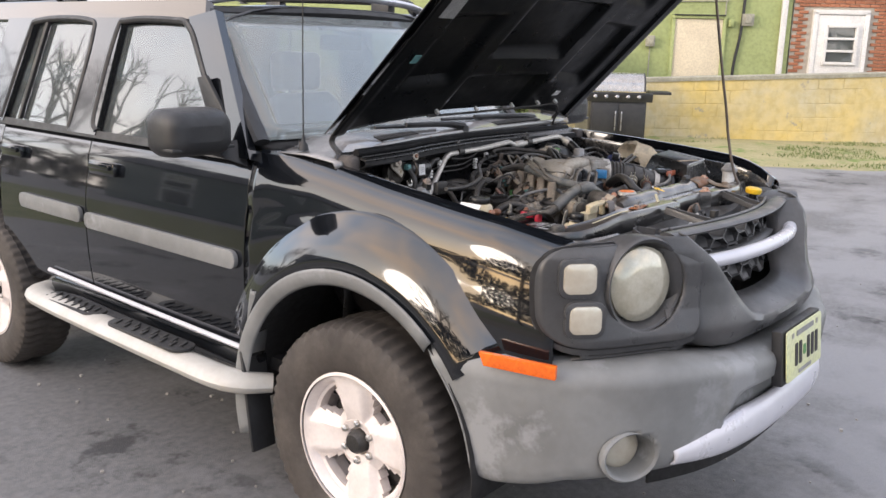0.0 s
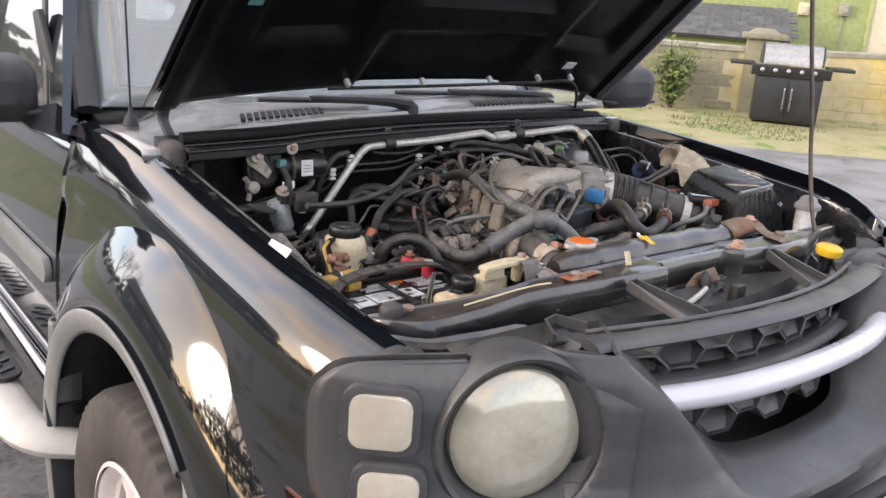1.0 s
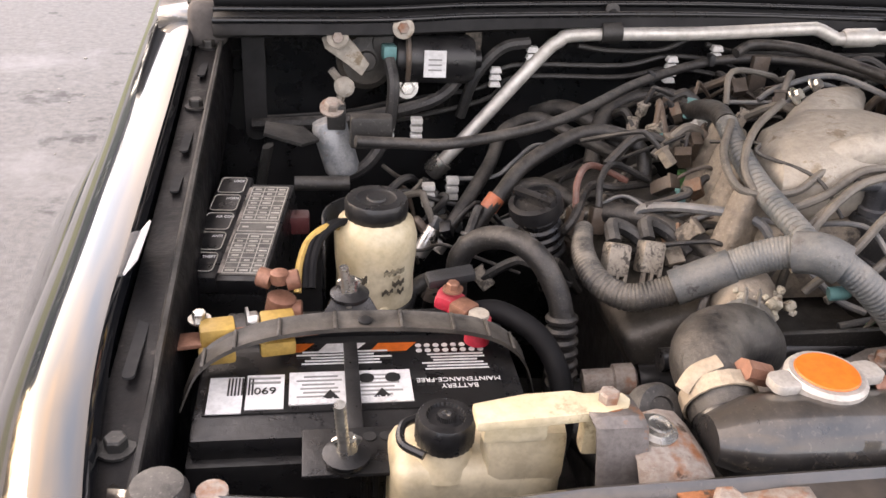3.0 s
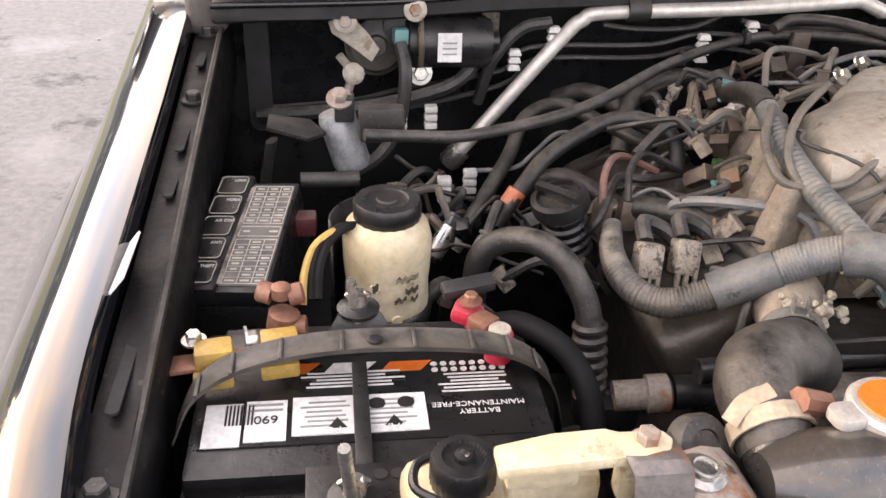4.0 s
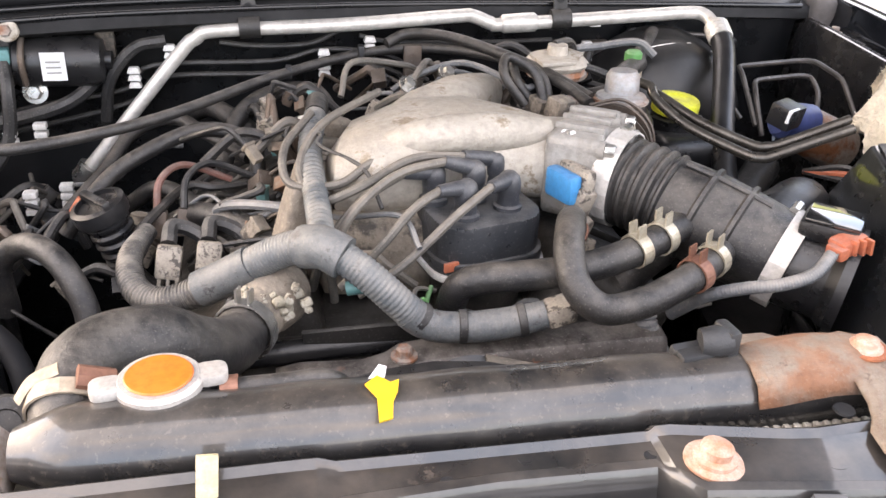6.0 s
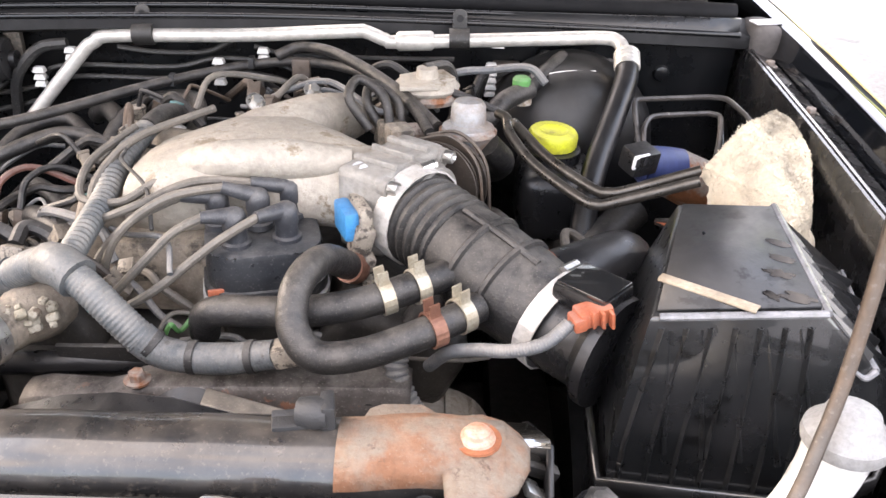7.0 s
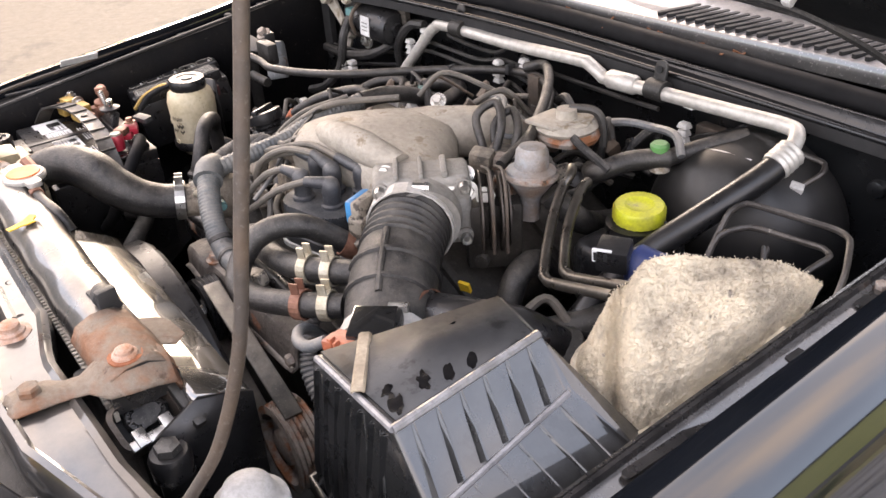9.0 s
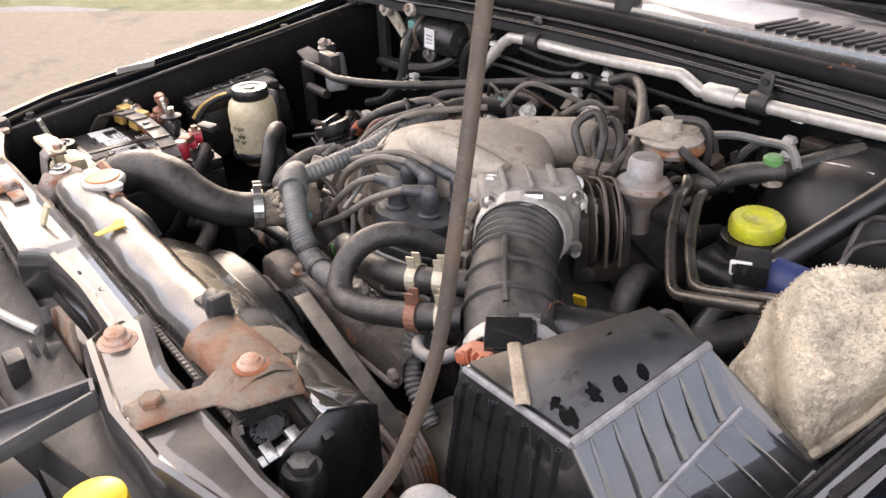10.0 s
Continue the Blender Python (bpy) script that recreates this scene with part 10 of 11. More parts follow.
        turn = (rnd.uniform(-50, 50), rnd.uniform(-50, 50), rnd.uniform(0, 180))
        a, b_, c_ = rnd.uniform(0.010, 0.018), rnd.uniform(0.010, 0.018), rnd.uniform(0.016, 0.034)
        own = block((0, 0, 0), (a, b_, c_), bevel=0.002)
        block((0, 0, c_ * 0.42), (a * 1.2, b_ * 1.2, 0.004), bevel=0.001, bm=own)
        block((a * 0.55, 0, -c_ * 0.1), (0.003, b_ * 0.5, c_ * 0.6), bevel=0.0008, bm=own)
        own.transform(Matrix.Translation(p) @ pose(0, 0, 0, *turn))
        part("plug", own, rnd.choice((DIRTY_PLUG, BROWN_STEEL, BLACK_PLASTIC, BLACK_PLASTIC, CHASSIS, CONDUIT) if k < 46 else (DIRTY_PLUG, DIRTY_PLUG, DARK_RUST, BROWN_STEEL, CAST, TEAL)), w, "small grimy plug")
        q = p + Vector((rnd.uniform(-0.10, 0.10), rnd.uniform(-0.06, 0.08), rnd.uniform(-0.03, 0.02)))
        mid = (p + q) / 2 + Vector((rnd.uniform(-0.02, 0.02), rnd.uniform(-0.02, 0.02), rnd.uniform(0.01, 0.035)))
        part("wire", tube([p, p.lerp(mid, 0.6) + Vector((0, 0, 0.008)), mid, q], rnd.choice((0.0024, 0.0032, 0.0045, 0.006)), seg=8), rnd.choice((RUBBER, HOSE, HOSE, LEAD, BROWN_STEEL)), w, "dusty wire")
    return w


harness()


def distributor():
    d = thing("distributor", "dusty slate distributor cap with grey spark plug leads", "distributor", (0.11, 0.645, 1.08))
    slate = material("slate_plastic", (0.020, 0.022, 0.026), 0.36, second=(0.045, 0.048, 0.052), scale=16, dust=0.35, dust_color=(0.24, 0.23, 0.22), bump=0.2)
    rubber = material("blue_grey_boot", (0.030, 0.032, 0.038), 0.40, second=(0.060, 0.062, 0.068), scale=30, dust=0.32, dust_color=(0.27, 0.255, 0.235), bump=0.25)
    bm = prism(rounded(0.118, 0.106, 0.034, 6), 0.056, pose(0.104, 0.648, 1.082, 0, 0, 14), bevel=0.006)
    cap = part("cap", bm, slate, d, "dusty slate distributor cap")
    part("cap_step", prism(rounded(0.126, 0.114, 0.036, 6), 0.014, pose(0.104, 0.648, 1.084, 0, 0, 14), bevel=0.003), slate, d)
    for x, y in ((0.072, 0.598), (0.124, 0.604), (0.150, 0.625)):
        part("cap_rib", block((x, y, 1.112), (0.006, 0.008, 0.05), turn=(0, 0, 14), bevel=0.002), slate, cap)
    part("base_ring", prism(rounded(0.130, 0.118, 0.036, 6), 0.007, pose(0.104, 0.648, 1.077, 0, 0, 14), bevel=0.001), WHITE_TAPE, d, "white gasket ring")
    part("housing", lathe([(0.045, 0.98), (0.052, 1.06), (0.052, 1.078), (0, 1.078)], (0.104, 0.648, 0), seg=24), DARK_CAST, d)
    heads = {"a": (0.084, 0.618, 1.136), "b": (0.132, 0.634, 1.136), "c": (0.128, 0.684, 1.138), "d": (0.092, 0.694, 1.138), "e": (0.058, 0.656, 1.138), "f": (0.100, 0.655, 1.140)}
    runs = {"a": [(0.055, 0.608, 1.172), (0.028, 0.596, 1.160), (-0.005, 0.583, 1.128), (-0.045, 0.582, 1.085)],
            "b": [(0.108, 0.612, 1.172), (0.068, 0.590, 1.152), (0.015, 0.572, 1.112), (-0.03, 0.565, 1.085)],
            "c": [(0.092, 0.670, 1.182), (0.035, 0.658, 1.186), (-0.022, 0.632, 1.168), (-0.062, 0.642, 1.152), (-0.078, 0.690, 1.168), (-0.05, 0.745, 1.195), (0.02, 0.82, 1.205)],
            "d": [(0.058, 0.686, 1.182), (0.0, 0.668, 1.182), (-0.04, 0.655, 1.163), (-0.088, 0.672, 1.158), (-0.092, 0.72, 1.178), (-0.06, 0.78, 1.195)],
            "e": [(0.026, 0.646, 1.176), (-0.02, 0.622, 1.158), (-0.058, 0.612, 1.115), (-0.072, 0.625, 1.06)],
            "f": [(0.068, 0.648, 1.186), (0.015, 0.632, 1.180), (-0.03, 0.612, 1.15), (-0.052, 0.61, 1.10), (-0.05, 0.615, 1.05)]}
    for key, (x, y, z) in heads.items():
        bm = lathe([(0.0150, 0.0), (0.0150, 0.006), (0.0120, 0.008), (0.0115, 0.018), (0.0125, 0.020), (0.0122, 0.032), (0.0105, 0.038), (0.006, 0.042), (0, 0.043)], (x, y, z), seg=18)
        boot = part("boot", bm, rubber, d, "blue-grey rubber boot")
        first = Vector(runs[key][0])
        top = Vector((x, y, z + 0.034))
        way = (first - top)
        part("boot_arm", tube([top, top + way * 0.5, top + way * 1.05], [0.0092, 0.0080, 0.0062], seg=12), rubber, boot)
        part("lead", tube([top + way * 0.8] + [Vector(p) for p in runs[key]], 0.0046, seg=9), LEAD, d, "dusty grey plug lead")
    part("green_wire", tube([(0.045, 0.585, 1.078), (0.035, 0.562, 1.07), (0.03, 0.55, 1.085), (0.018, 0.556, 1.06)], 0.0026, seg=6), GREEN_CLIP, d, "thin green wire")
    part("wire", tube([(0.05, 0.59, 1.07), (0.028, 0.57, 1.085), (0.02, 0.55, 1.08), (0.012, 0.555, 1.05)], 0.0024, seg=6), LEAD, d)
    part("tag", block((0.066, 0.590, 1.096), (0.016, 0.004, 0.010), turn=(0, 0, 14), bevel=0.001), ORANGE_PLUG, d)


distributor()


def pulleys():
    p = thing("drive_pulley", "rusty ribbed belt pulley on the front of the engine", "pulley", (0.29, 0.465, 0.94))
    c = Vector((0.286, 0.465, 0.943))
    rim = [(0.030, -0.020), (0.052, -0.020)]
    for k in range(6):
        rim += [(0.056, -0.017 + k * 0.006), (0.052, -0.014 + k * 0.006)]
    part("wheel", lathe(rim + [(0.056, 0.020), (0.046, 0.021), (0.040, 0.010), (0.026, 0.008), (0.022, 0.018), (0.012, 0.020), (0, 0.021)], c, (0, -1, 0), seg=40), RUST, p, "rust-brown pulley wheel")
    belt = bmesh.new()
    i_c = Vector((0.064, 0.472, 1.018))
    way = (c - i_c).normalized()
    up = Vector((-way.z, 0, way.x))
    for k, r0, r1 in ((1, 0.046, 0.058), (-1, 0.046, 0.058)):
        a, b = i_c + up * k * r0, c + up * k * r1
        sheet([[a + Vector((0, dy, 0)), b + Vector((0, dy - 0.003, 0))] for dy in (-0.011, -0.009, 0.009, 0.011)], belt)
    part("belt", belt, LEAD, p, "dusty flat drive belt", solid=0.004)
    q = thing("idler_pulley", "black ribbed idler pulley behind the fan ring", "pulley", tuple(i_c))
    prof = [(0.016, -0.016), (0.042, -0.016)]
    for k in range(5):
        prof += [(0.0445, -0.013 + k * 0.006), (0.0415, -0.010 + k * 0.006)]
    part("wheel", lathe(prof + [(0.0445, 0.016), (0.037, 0.017), (0.032, 0.008), (0.018, 0.007), (0.015, 0.014), (0, 0.015)], i_c, (0, -1, 0), seg=36), BLACK_PLASTIC, q)
    part("hub_bolt", lathe([(0.008, 0.014), (0.008, 0.020), (0, 0.021)], i_c, (0, -1, 0), seg=6), STEEL, q, smooth=False)
    a = thing("alternator", "grimy finned alternator low beside the engine", "alternator", (0.3, 0.58, 0.88))
    part("body", lathe([(0.05, -0.06), (0.066, -0.05), (0.068, 0.05), (0.055, 0.06), (0, 0.062)], (0.285, 0.575, 0.895), (0, -1, 0), seg=28), ALUMINIUM, a)
    for k in range(14):
        t = 2 * math.pi * k / 14
        part("fin", block((0.285 + 0.069 * math.cos(t), 0.575, 0.895 + 0.069 * math.sin(t)), (0.006, 0.08, 0.006), turn=(0, -math.degrees(t), 0), bevel=0.001), ALUMINIUM, a)


pulleys()


def coolant_hoses():
    h = thing("coolant_hoses", "pair of dusty black coolant hoses with spring clamps", "hoses", (0.2, 0.55, 1.11))
    part("hose", tube([(0.204, 0.622, 1.110), (0.192, 0.600, 1.130), (0.180, 0.570, 1.152), (0.168, 0.540, 1.158), (0.159, 0.512, 1.148), (0.161, 0.488, 1.126), (0.182, 0.473, 1.110), (0.220, 0.476, 1.111), (0.260, 0.490, 1.118), (0.292, 0.508, 1.123), (0.325, 0.535, 1.126)], 0.0146, seg=16, steps=7), HOSE, h, "bent coolant hose")
    part("hose", tube([(0.060, 0.560, 1.070), (0.066, 0.548, 1.098), (0.086, 0.540, 1.110), (0.120, 0.534, 1.114), (0.160, 0.530, 1.118), (0.200, 0.531, 1.124), (0.235, 0.538, 1.131), (0.262, 0.549, 1.136), (0.300, 0.572, 1.140)], 0.0150, seg=16), HOSE, h, "coolant hose")
    pale_steel = material("yellowed_clamp_steel", (0.50, 0.46, 0.37), 0.42, metal=0.5, second=(0.38, 0.33, 0.24), scale=40)
    for p, ax, m in (((0.238, 0.539, 1.132), (0.85, 0.38, 0.15), pale_steel), ((0.268, 0.552, 1.137), (0.82, 0.5, 0.1), pale_steel), ((0.284, 0.503, 1.122), (0.85, 0.5, 0.12), COPPER), ((0.309, 0.522, 1.125), (0.78, 0.6, 0.08), pale_steel)):
        clamp(p, ax, 0.0158, m, h, 0.0125, "spring hose clamp")
    part("hose_end", lathe([(0.0160, -0.010), (0.0164, 0.0), (0.0158, 0.008), (0.014, 0.010), (0, 0.010)], (0.200, 0.615, 1.116), (0.35, 0.75, -0.55), seg=16), COPPER, h, "red-brown hose end")
    part("hose", tube([(0.30, 0.60, 1.10), (0.27, 0.61, 1.06), (0.24, 0.60, 1.0), (0.22, 0.58, 0.92)], 0.018, seg=12), HOSE, h)
    part("loom", tube([(0.255, 0.535, 1.09), (0.25, 0.52, 1.06), (0.27, 0.505, 1.02), (0.31, 0.50, 0.99)], 0.011, seg=12, ribs=20, depth=0.08), CONDUIT, h)
    bm = tube([(-0.385, 0.685, 1.02), (-0.384, 0.682, 1.075), (-0.363, 0.676, 1.100), (-0.335, 0.655, 1.110), (-0.311, 0.634, 1.100), (-0.293, 0.616, 1.070), (-0.287, 0.604, 1.045)], 0.0125, seg=16)
    part("hose", bm, HOSE, h, "arched rubber hose")
    part("bellows", tube([(-0.288, 0.606, 1.050), (-0.284, 0.598, 1.0), (-0.280, 0.594, 0.95)], 0.0155, seg=16, ribs=8, depth=0.1), HOSE, h, "ribbed sleeve")
    part("joint", block((-0.268, 0.585, 0.96), (0.06, 0.04, 0.035), bevel=0.01), BLACK_PLASTIC, h)
    part("switch", lathe([(0.015, -0.03), (0.015, 0.0), (0.019, 0.002), (0.019, 0.022), (0.012, 0.026), (0, 0.026)], (-0.235, 0.575, 0.985), (1, -0.1, 0.1), seg=16), RUST, h, "red-brown pressure switch")
    part("plug", lathe([(0.017, 0), (0.017, 0.035), (0.012, 0.04), (0, 0.04)], (-0.208, 0.572, 0.988), (1, -0.1, 0.1), seg=12), BLACK_PLASTIC, h)
    part("hose", tube([(-0.36, 0.50, 0.98), (-0.31, 0.51, 0.99), (-0.27, 0.47, 0.97), (-0.25, 0.42, 0.93)], 0.014, seg=12), RUBBER, h)


coolant_hoses()


def oil_filler():
    o = thing("oil_filler", "black oil filler cap on a ribbed neck", "oil cap", (-0.285, 0.74, 1.0))
    ax = Vector((-0.32, -0.12, 1)).normalized()
    c = Vector((-0.288, 0.742, 1.100))
    bm = lathe([(0.030, 0.0), (0.031, 0.006), (0.030, 0.016), (0.024, 0.018), (0.023, 0.013), (0, 0.013)], c, ax, seg=32)
    m = axes_at(c, ax)
    own = block((0, 0, 0.018), (0.058, 0.010, 0.014), bevel=0.003)
    own.transform(m @ pose(0, 0, 0, 0, 0, 15))
    merge(bm, own)
    part("cap", bm, BLACK_PLASTIC, o, "black oil cap with a grip bar")
    part("neck", tube([c - ax * 0.06, c], 0.023, seg=20, ribs=5, depth=0.06), BLACK_PLASTIC, o)
    part("dipstick", tube([(-0.268, 0.80, 1.03), (-0.262, 0.805, 1.07)], 0.010, seg=10), CAST, o)


oil_filler()


def egr_parts():
    e = thing("egr_valve", "dusty vacuum valves behind the throttle body", "valve", (0.3, 0.85, 1.15))
    bm = lathe([(0.012, -0.06), (0.013, -0.03), (0.020, -0.02), (0.030, -0.006), (0.032, 0.0), (0.030, 0.006), (0.021, 0.010), (0.020, 0.030), (0.016, 0.036), (0, 0.037)], (0.316, 0.812, 1.190), (0, 0.05, 1), seg=28)
    part("diaphragm", bm, material("dull_zinc", (0.30, 0.32, 0.34), 0.5, metal=0.4, second=(0.26, 0.19, 0.15), scale=18, dust=0.4, dust_color=(0.5, 0.46, 0.4)), e, "dull zinc vacuum diaphragm")
    part("rim", lathe([(0.031, -0.004), (0.034, -0.002), (0.034, 0.001), (0.031, 0.003)], (0.316, 0.812, 1.190), (0, 0.05, 1), seg=28, cap=False), RUST, e)
    bm = lathe([(0.03, -0.012), (0.040, -0.004), (0.042, 0.0), (0.036, 0.006), (0.014, 0.010), (0.013, 0.022), (0, 0.022)], (0.265, 0.918, 1.208), seg=28)
    prism([(-0.045, -0.03), (0.0, -0.04), (0.035, -0.01), (0.03, 0.03), (-0.03, 0.02)], 0.005, pose(0.265, 0.918, 1.213, 0, 0, 20), bevel=0.001, bm=bm)
    part("bracket_plate", bm, ALUMINIUM, e, "pale pressed bracket over a diaphragm")
    part("disc", lathe([(0.040, -0.016), (0.042, -0.01), (0.038, -0.002), (0, -0.002)], (0.267, 0.920, 1.206), seg=28), RUST, e, "rust-brown disc")
    part("vacuum_hose", tube([(0.262, 0.925, 1.228), (0.29, 0.945, 1.225), (0.30, 0.95, 1.20), (0.30, 0.945, 1.16), (0.295, 0.93, 1.12)], 0.006, seg=8), HOSE, e)
    for pts in ([(0.20, 0.83, 1.18), (0.175, 0.84, 1.215), (0.185, 0.865, 1.23), (0.215, 0.85, 1.215), (0.225, 0.83, 1.18)], [(0.215, 0.84, 1.175), (0.195, 0.855, 1.205), (0.20, 0.88, 1.22), (0.23, 0.865, 1.205), (0.238, 0.845, 1.175)]):
        part("vacuum_hose", tube(pts, 0.0058, seg=12, steps=12), HOSE, e, "looped vacuum hose")
    for x, y, z, s_ in ((0.235, 0.80, 1.185, 0.03), (0.255, 0.82, 1.18, 0.026), (0.225, 0.84, 1.172, 0.034), (0.28, 0.80, 1.165, 0.03)):
        part("fitting", block((x, y, z), (s_, s_ * 0.8, s_ * 0.9), turn=(10, 5, 30), bevel=0.005), RUST if x > 0.25 else CAST, e, "rusty fitting")
    steel = material("dark_steel_pipe", (0.10, 0.092, 0.08), 0.32, metal=0.7, second=(0.06, 0.052, 0.044), scale=30, dust=0.2, dust_color=(0.30, 0.27, 0.23))
    part("pipe", tube([(0.352, 0.845, 1.200), (0.362, 0.832, 1.198), (0.366, 0.815, 1.186), (0.392, 0.775, 1.166), (0.438, 0.722, 1.151), (0.455, 0.7095, 1.149), (0.475, 0.706, 1.154), (0.56, 0.699, 1.185)], 0.0062, seg=12), steel, e, "dark steel pipe")
    part("pipe", tube([(0.372, 0.852, 1.186), (0.380, 0.832, 1.184), (0.412, 0.782, 1.168), (0.455, 0.735, 1.156), (0.470, 0.7255, 1.156), (0.490, 0.722, 1.161), (0.565, 0.716, 1.190)], 0.0062, seg=12), steel, e, "dark steel pipe")
    part("hose", tube([(0.34, 0.82, 1.17), (0.36, 0.84, 1.14), (0.35, 0.88, 1.11), (0.33, 0.95, 1.08)], 0.016, seg=12), HOSE, e)
    part("hose", tube([(0.37, 0.72, 1.05), (0.36, 0.75, 1.09), (0.34, 0.80, 1.08), (0.33, 0.85, 1.02)], 0.016, seg=12), HOSE, e)
    part("tab", block((0.355, 0.675, 1.105), (0.014, 0.004, 0.014), turn=(20, 0, 20), bevel=0), YELLOW, e, "small yellow tab")


egr_parts()


def side_sensors():
    s = thing("evap_canister", "brown and navy connectors beside the towel", "canister", (0.58, 0.79, 1.1))
    bm = lathe([(0.020, -0.02), (0.022, 0.0), (0.022, 0.03), (0.016, 0.036), (0, 0.036)], (0.545, 0.785, 1.165), (-1, -0.2, 0.1), seg=18)
    part("navy_plug", bm, NAVY, s, "navy blue plug")
    part("body", lathe([(0.03, -0.03), (0.032, 0.0), (0.03, 0.05), (0.0, 0.05)], (0.60, 0.80, 1.13), (-1, -0.1, 0.5), seg=20), RUST, s, "rust-brown sensor body")
    bm = block((0.507, 0.756, 1.184), (0.034, 0.030, 0.028), turn=(10, 0, 30), bevel=0.004)
    part("black_plug", bm, BLACK_PLASTIC, s, "black two-pin plug")
    part("pin_face", block((0.505, 0.740, 1.188), (0.021, 0.004, 0.017), turn=(10, 0, 30), bevel=0.002), LABEL_WHITE, s)
    for k in range(2):
        part("pin", block((0.5005 + k * 0.009, 0.7355 + k * 0.005, 1.188), (0.004, 0.003, 0.010), turn=(10, 0, 30), bevel=0), DARK, s)
    part("canister", lathe([(0.035, 0), (0.038, 0.01), (0.038, 0.05), (0.03, 0.058), (0, 0.058)], (0.50, 0.70, 1.04), (-0.3, -0.3, 1), seg=24), CHASSIS, s, "dusty round canister")
    part("strut_tube", tube([(0.40, 0.69, 1.04), (0.45, 0.74, 1.06), (0.52, 0.80, 1.10)], 0.022, seg=12), CHASSIS, s)
    for k in range(3):
        part("wire", tube([(0.60 + k * 0.008, 0.63, 1.12), (0.58, 0.66 + k * 0.01, 1.13), (0.56, 0.70, 1.12 + k * 0.008), (0.53, 0.73, 1.12)], 0.004, seg=6), ORANGE_PLUG if k == 1 else RUBBER, s)
    bm = block((0.68, 0.72, 1.06), (0.06, 0.16, 0.01), turn=(0, 40, 12), bevel=0.002)
    part("bracket", bm, CHASSIS, s)


side_sensors()


def nose_bits():
    w = thing("washer_filler", "white filler neck with a dusty grey cap behind the headlight", "filler", (0.56, 0.31, 1.05))
    part("neck", tube([(0.42, 0.270, 1.06), (0.47, 0.285, 1.075), (0.52, 0.300, 1.095), (0.556, 0.312, 1.13), (0.566, 0.315, 1.172)], [0.010, 0.010, 0.013, 0.022, 0.024], seg=16), WHITE_TAPE, w, "white plastic tube")
    bm = lathe([(0.029, 0.0), (0.030, 0.004), (0.029, 0.010), (0.021, 0.017), (0.018, 0.026), (0.012, 0.030), (0, 0.031)], (0.567, 0.315, 1.168), seg=28)
    part("cap", bm, material("dusty_grey_cap", (0.30, 0.30, 0.30), 0.6, second=(0.22, 0.215, 0.21), scale=30, bump=0.2), w, "dusty grey cap")
    p = thing("rubber_stop", "black rubber stop with a shiny top", "stop", (0.404, 0.301, 1.08))
    part("stop", lathe([(0.019, 0), (0.020, 0.02), (0.017, 0.026), (0.0, 0.027)], (0.404, 0.301, 1.090), seg=20), BLACK_PLASTIC, p)
    part("head", lathe([(0.013, 0.027), (0.012, 0.034), (0.006, 0.036), (0, 0.036)], (0.404, 0.301, 1.090), seg=6), RUBBER, p, smooth=False)
    y = thing("grille_fastener", "yellow plastic fastener knob on the grille panel", "fastener", (0.366, 0.145, 1.13))
    part("knob", lathe([(0.025, 0), (0.027, 0.005), (0.027, 0.015), (0.022, 0.019), (0, 0.020)], (0.366, 0.145, 1.130), (0, -0.1, 1), seg=24), YELLOW, y, "yellow knob")
    part("stem", lathe([(0.014, -0.04), (0.014, 0.0)], (0.366, 0.145, 1.130), (0, -0.1, 1), seg=14), BLACK_PLASTIC, y)
    # braces between the grille's top rail and the support panel
    for x in (-0.185, 0.20):
        b = thing("grille_brace", "dusty charcoal plastic brace behind the grille", "brace", (x, 0.1, 1.12), "braces behind the grille")
        turn = 10 if x < 0 else -10
        m = pose(x, 0.045 + 0.5 * x * x, 1.108, 9, 0, turn)
        bm = prism([(-0.034, 0.0), (0.034, 0.0), (0.013, 0.128), (0.008, 0.134), (-0.008, 0.134), (-0.013, 0.128)], 0.004, m, bevel=0.001)
        part("web", bm, FASCIA, b)
        for e_ in (-1, 1):
            own = sheet([[(e_ * 0.033, 0.002, 0.004), (e_ * 0.011, 0.130, 0.004)], [(e_ * 0.031, 0.002, 0.015), (e_ * 0.010, 0.131, 0.020)]])
            own.transform(m)
            part("side_wall", own, FASCIA, b, solid=0.004, smooth=False)
        own = sheet([[(-0.012, 0.131, 0.002), (0.012, 0.131, 0.002)], [(-0.010, 0.131, 0.021), (0.010, 0.131, 0.021)]])
        own.transform(m)
        part("end_wall", own, FASCIA, b, solid=0.004, smooth=False)
    for s_ in (-1, 1):
        a = thing("grille_bracket", "bent charcoal bracket beside the headlight", "bracket", (s_ * 0.40, 0.19, 1.09))
        rows = [[(s_ * x, y, z + dz) for dz in (0.0, 0.018)] for x, y, z in ((0.425, 0.150, 1.085), (0.412, 0.185, 1.096), (0.385, 0.190, 1.098), (0.352, 0.150, 1.092))]
        part("strap", sheet(rows), FASCIA, a, solid=0.005, smooth=False)
        part("foot", block((s_ * 0.398, 0.176, 1.090), (0.05, 0.06, 0.005), turn=(6, 0, s_ * 20), bevel=0.0015), FASCIA, a)
    latch = thing("hood_latch", "grimy steel hood latch with a cable", "latch", (0.03, 0.2, 1.0))
    bm = prism([(-0.055, -0.07), (0.055, -0.07), (0.06, 0.02), (0.035, 0.055), (-0.02, 0.05), (-0.05, 0.03)], 0.006, pose(0.03, 0.205, 1.07, 80, 0, 0), bevel=0.001)
    part("plate", bm, DARK_RUST, latch)
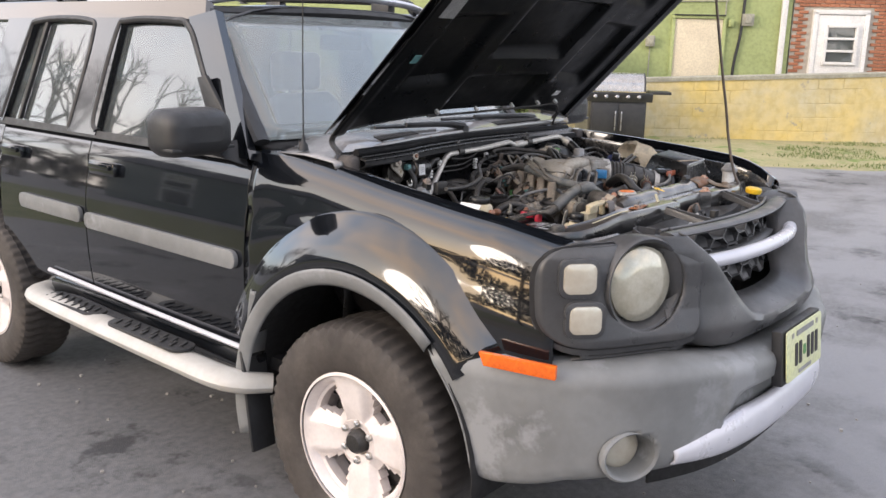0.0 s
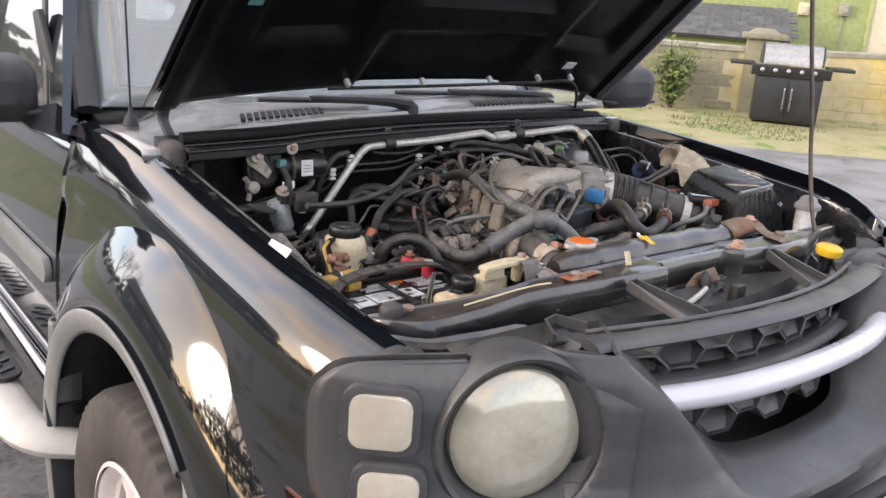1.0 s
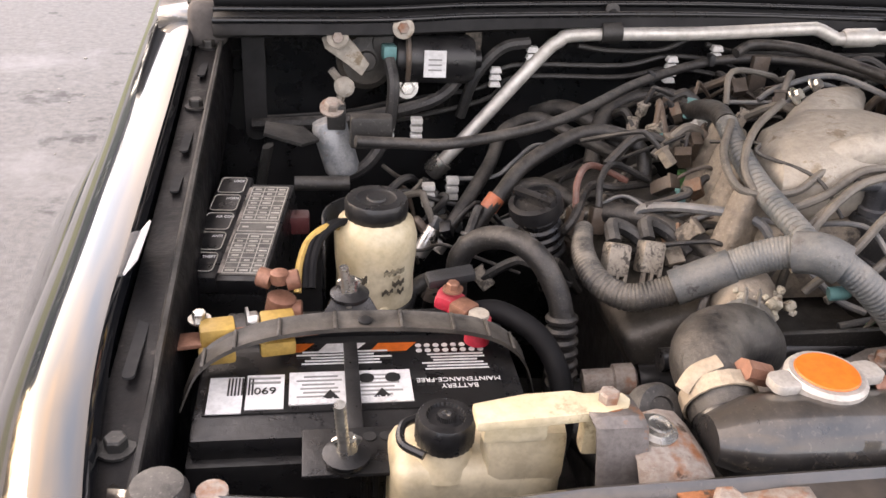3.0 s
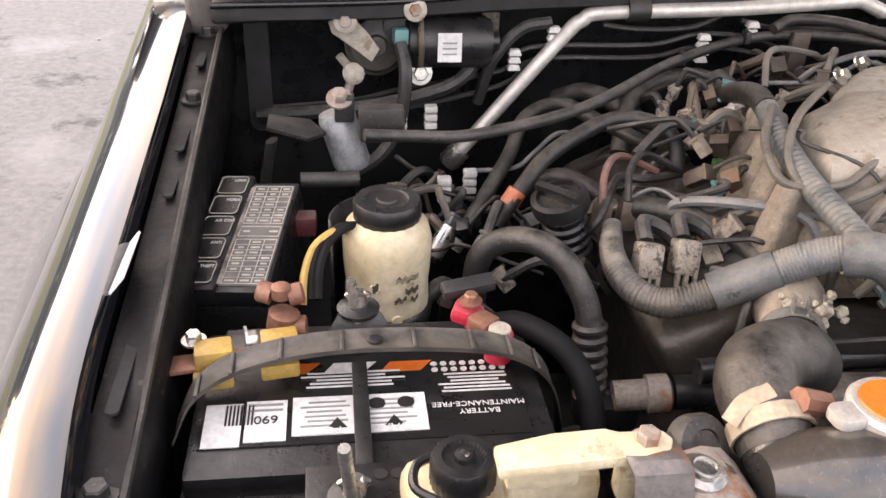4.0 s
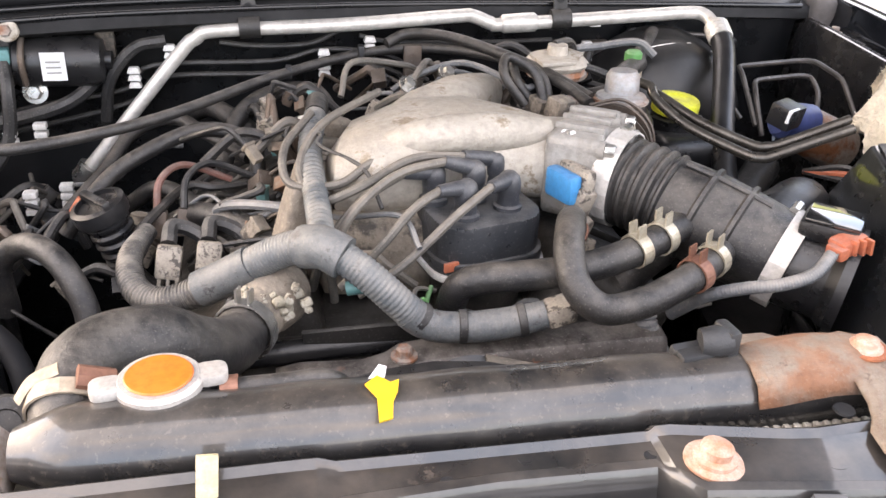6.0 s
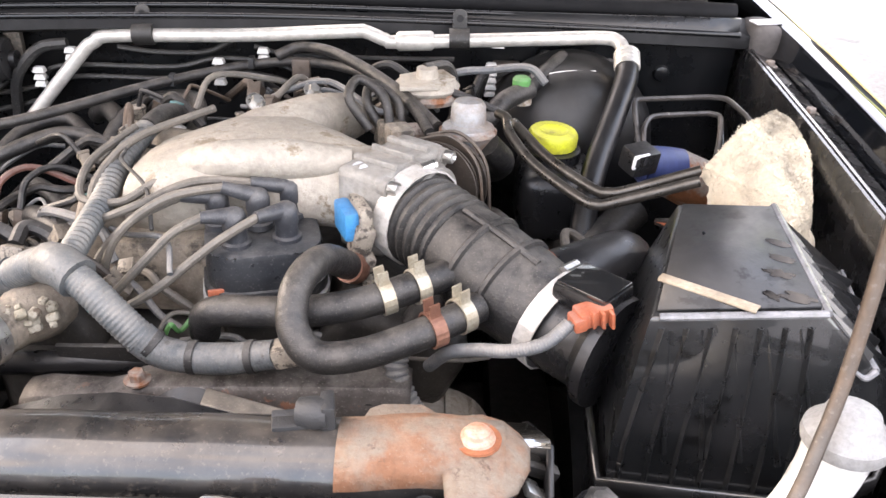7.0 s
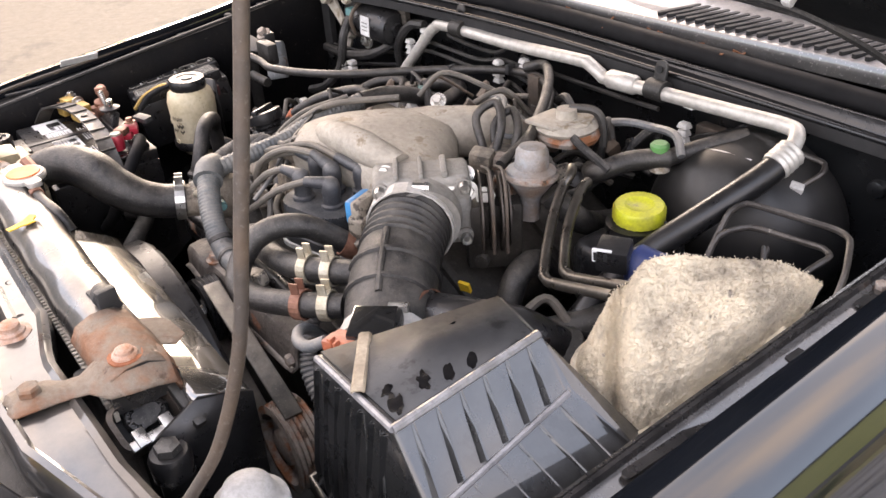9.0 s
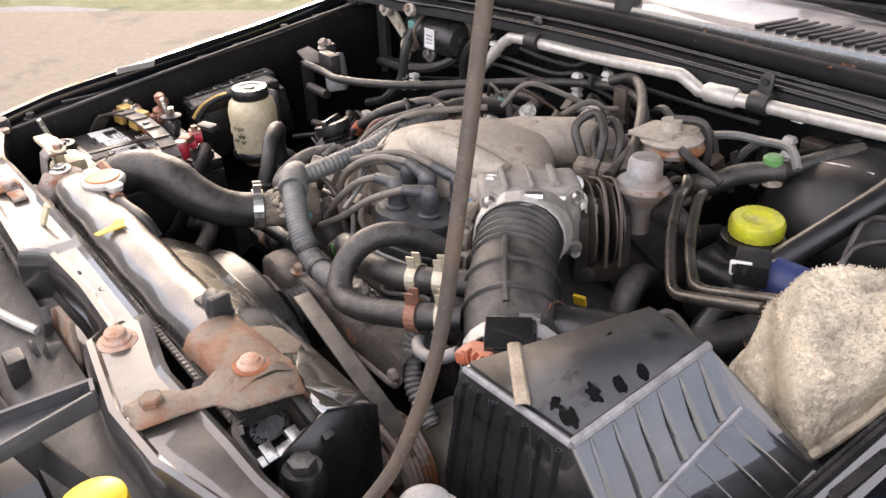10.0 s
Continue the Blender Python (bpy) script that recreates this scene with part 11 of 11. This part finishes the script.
    bm = prism([(-0.012, -0.04), (0.012, -0.04), (0.016, 0.03), (0.004, 0.044), (-0.014, 0.03)], 0.010, pose(0.015, 0.195, 1.085, 80, 0, 0), bevel=0.002)
    lathe([(0.018, 0), (0.018, 0.014), (0.010, 0.018), (0, 0.018)], (0.055, 0.196, 1.085), (0, -1, 0.1), seg=18, bm=bm)
    tube([(0.055, 0.176, 1.085), (0.035, 0.172, 1.10), (0.012, 0.174, 1.088)], 0.003, seg=6, bm=bm)
    part("pawl", bm, CHASSIS, latch, "grimy latch pawl and spring")
    part("strut", block((0.06, 0.15, 1.03), (0.03, 0.02, 0.16), bevel=0.005), CHASSIS, latch, "black latch support")
    part("cable", tube([(0.01, 0.185, 1.098), (-0.05, 0.165, 1.095), (-0.14, 0.150, 1.082), (-0.22, 0.158, 1.078)], 0.0055, seg=8), PIPE, latch, "pale cable sleeve")
    r = thing("right_corner_stop", "black rubber hood stop at the fender corner", "stop", (-0.60, 0.27, 1.11))
    part("stop", lathe([(0.019, -0.004), (0.019, 0.010), (0.016, 0.016), (0, 0.017)], (-0.632, 0.295, 1.122), seg=20), RUBBER, r)
    part("grommet", lathe([(0.010, 0), (0.010, 0.006), (0.005, 0.007), (0, 0.006)], (-0.600, 0.296, 1.124), seg=16), RUST, r)
    part("strip", sheet([[(x, interp(x, ((-0.53, 0.252), (-0.42, 0.248), (-0.345, 0.238))) + d, 1.1475 - 0.026 * max(0, (abs(x) - 0.38) / 0.27) + 0.002 * (d == 0)) for d in (-0.0022, 0, 0.0022)] for x in ys(-0.527, -0.352, 14)]), TAPE_CREAM, r, "worn yellow sealing strip")


nose_bits()


def debris():
    rnd = random.Random(9)
    d = bmesh.new()
    for _ in range(46):
        x = rnd.uniform(-0.25, 0.45)
        own = block((x, cowl_y(x) + rnd.uniform(-0.016, 0.01), 1.276 + rnd.uniform(0, 0.006)), (rnd.uniform(0.008, 0.03), 0.002, 0.002), turn=(0, rnd.uniform(-20, 20), rnd.uniform(0, 180)), bevel=0)
        merge(d, own)
    tagged(finish("dead_needles", d, material("dead_needles", (0.22, 0.09, 0.04), 0.8), smooth=False), "dry brown needles and bits on the cowl seal", "debris", kind="stuff")
    p = thing("paint_flakes", "white flakes of foam on the cowl seal", "flakes", (0.1, 1.08, 1.28))
    for x, w in ((-0.02, 0.06), (0.05, 0.035), (0.13, 0.045), (0.20, 0.03)):
        part("flake", block((x, cowl_y(x) - 0.012, 1.273), (w, 0.016, 0.006), turn=(0, 0, rnd.uniform(-8, 8)), bevel=0.002), LABEL_WHITE, p)
    g = bmesh.new()
    for _ in range(420):
        x, y = rnd.uniform(-5, 4), rnd.uniform(-1.4, 5)
        s_ = rnd.uniform(0.004, 0.016)
        block((x, y, s_ * 0.3), (s_, s_ * 0.8, s_ * 0.7), turn=(0, 0, rnd.uniform(0, 90)), bevel=0, bm=g)
    tagged(finish("gravel_bits", g, material("pale_gravel", (0.4, 0.38, 0.35), 0.8), smooth=False), "small pale stones scattered on the asphalt", "gravel", kind="stuff")


debris()


# ---- the brick wall's bricks ----
def bricks():
    base, wall = BRICKS
    me_bm = block((0, 0, 0), (0.205, 0.03, 0.062), bevel=0.004, segments=1)
    me = bpy.data.meshes.new("brick")
    me_bm.to_mesh(me)
    me_bm.free()
    me.materials.append(BRICK)
    for r in range(24):
        for c in range(14):
            x, z = 6.06 + c * 0.215 + (0.107 if r % 2 else 0), 1.22 + r * 0.075
            if 6.27 < x < 7.68 and z < 2.6:
                continue
            ob = new("brick", me)
            ob.matrix_world = wall_pose(x, -4.505, z)
            ob.parent = wall
            ob.matrix_parent_inverse = wall.matrix_world.inverted()


bricks()
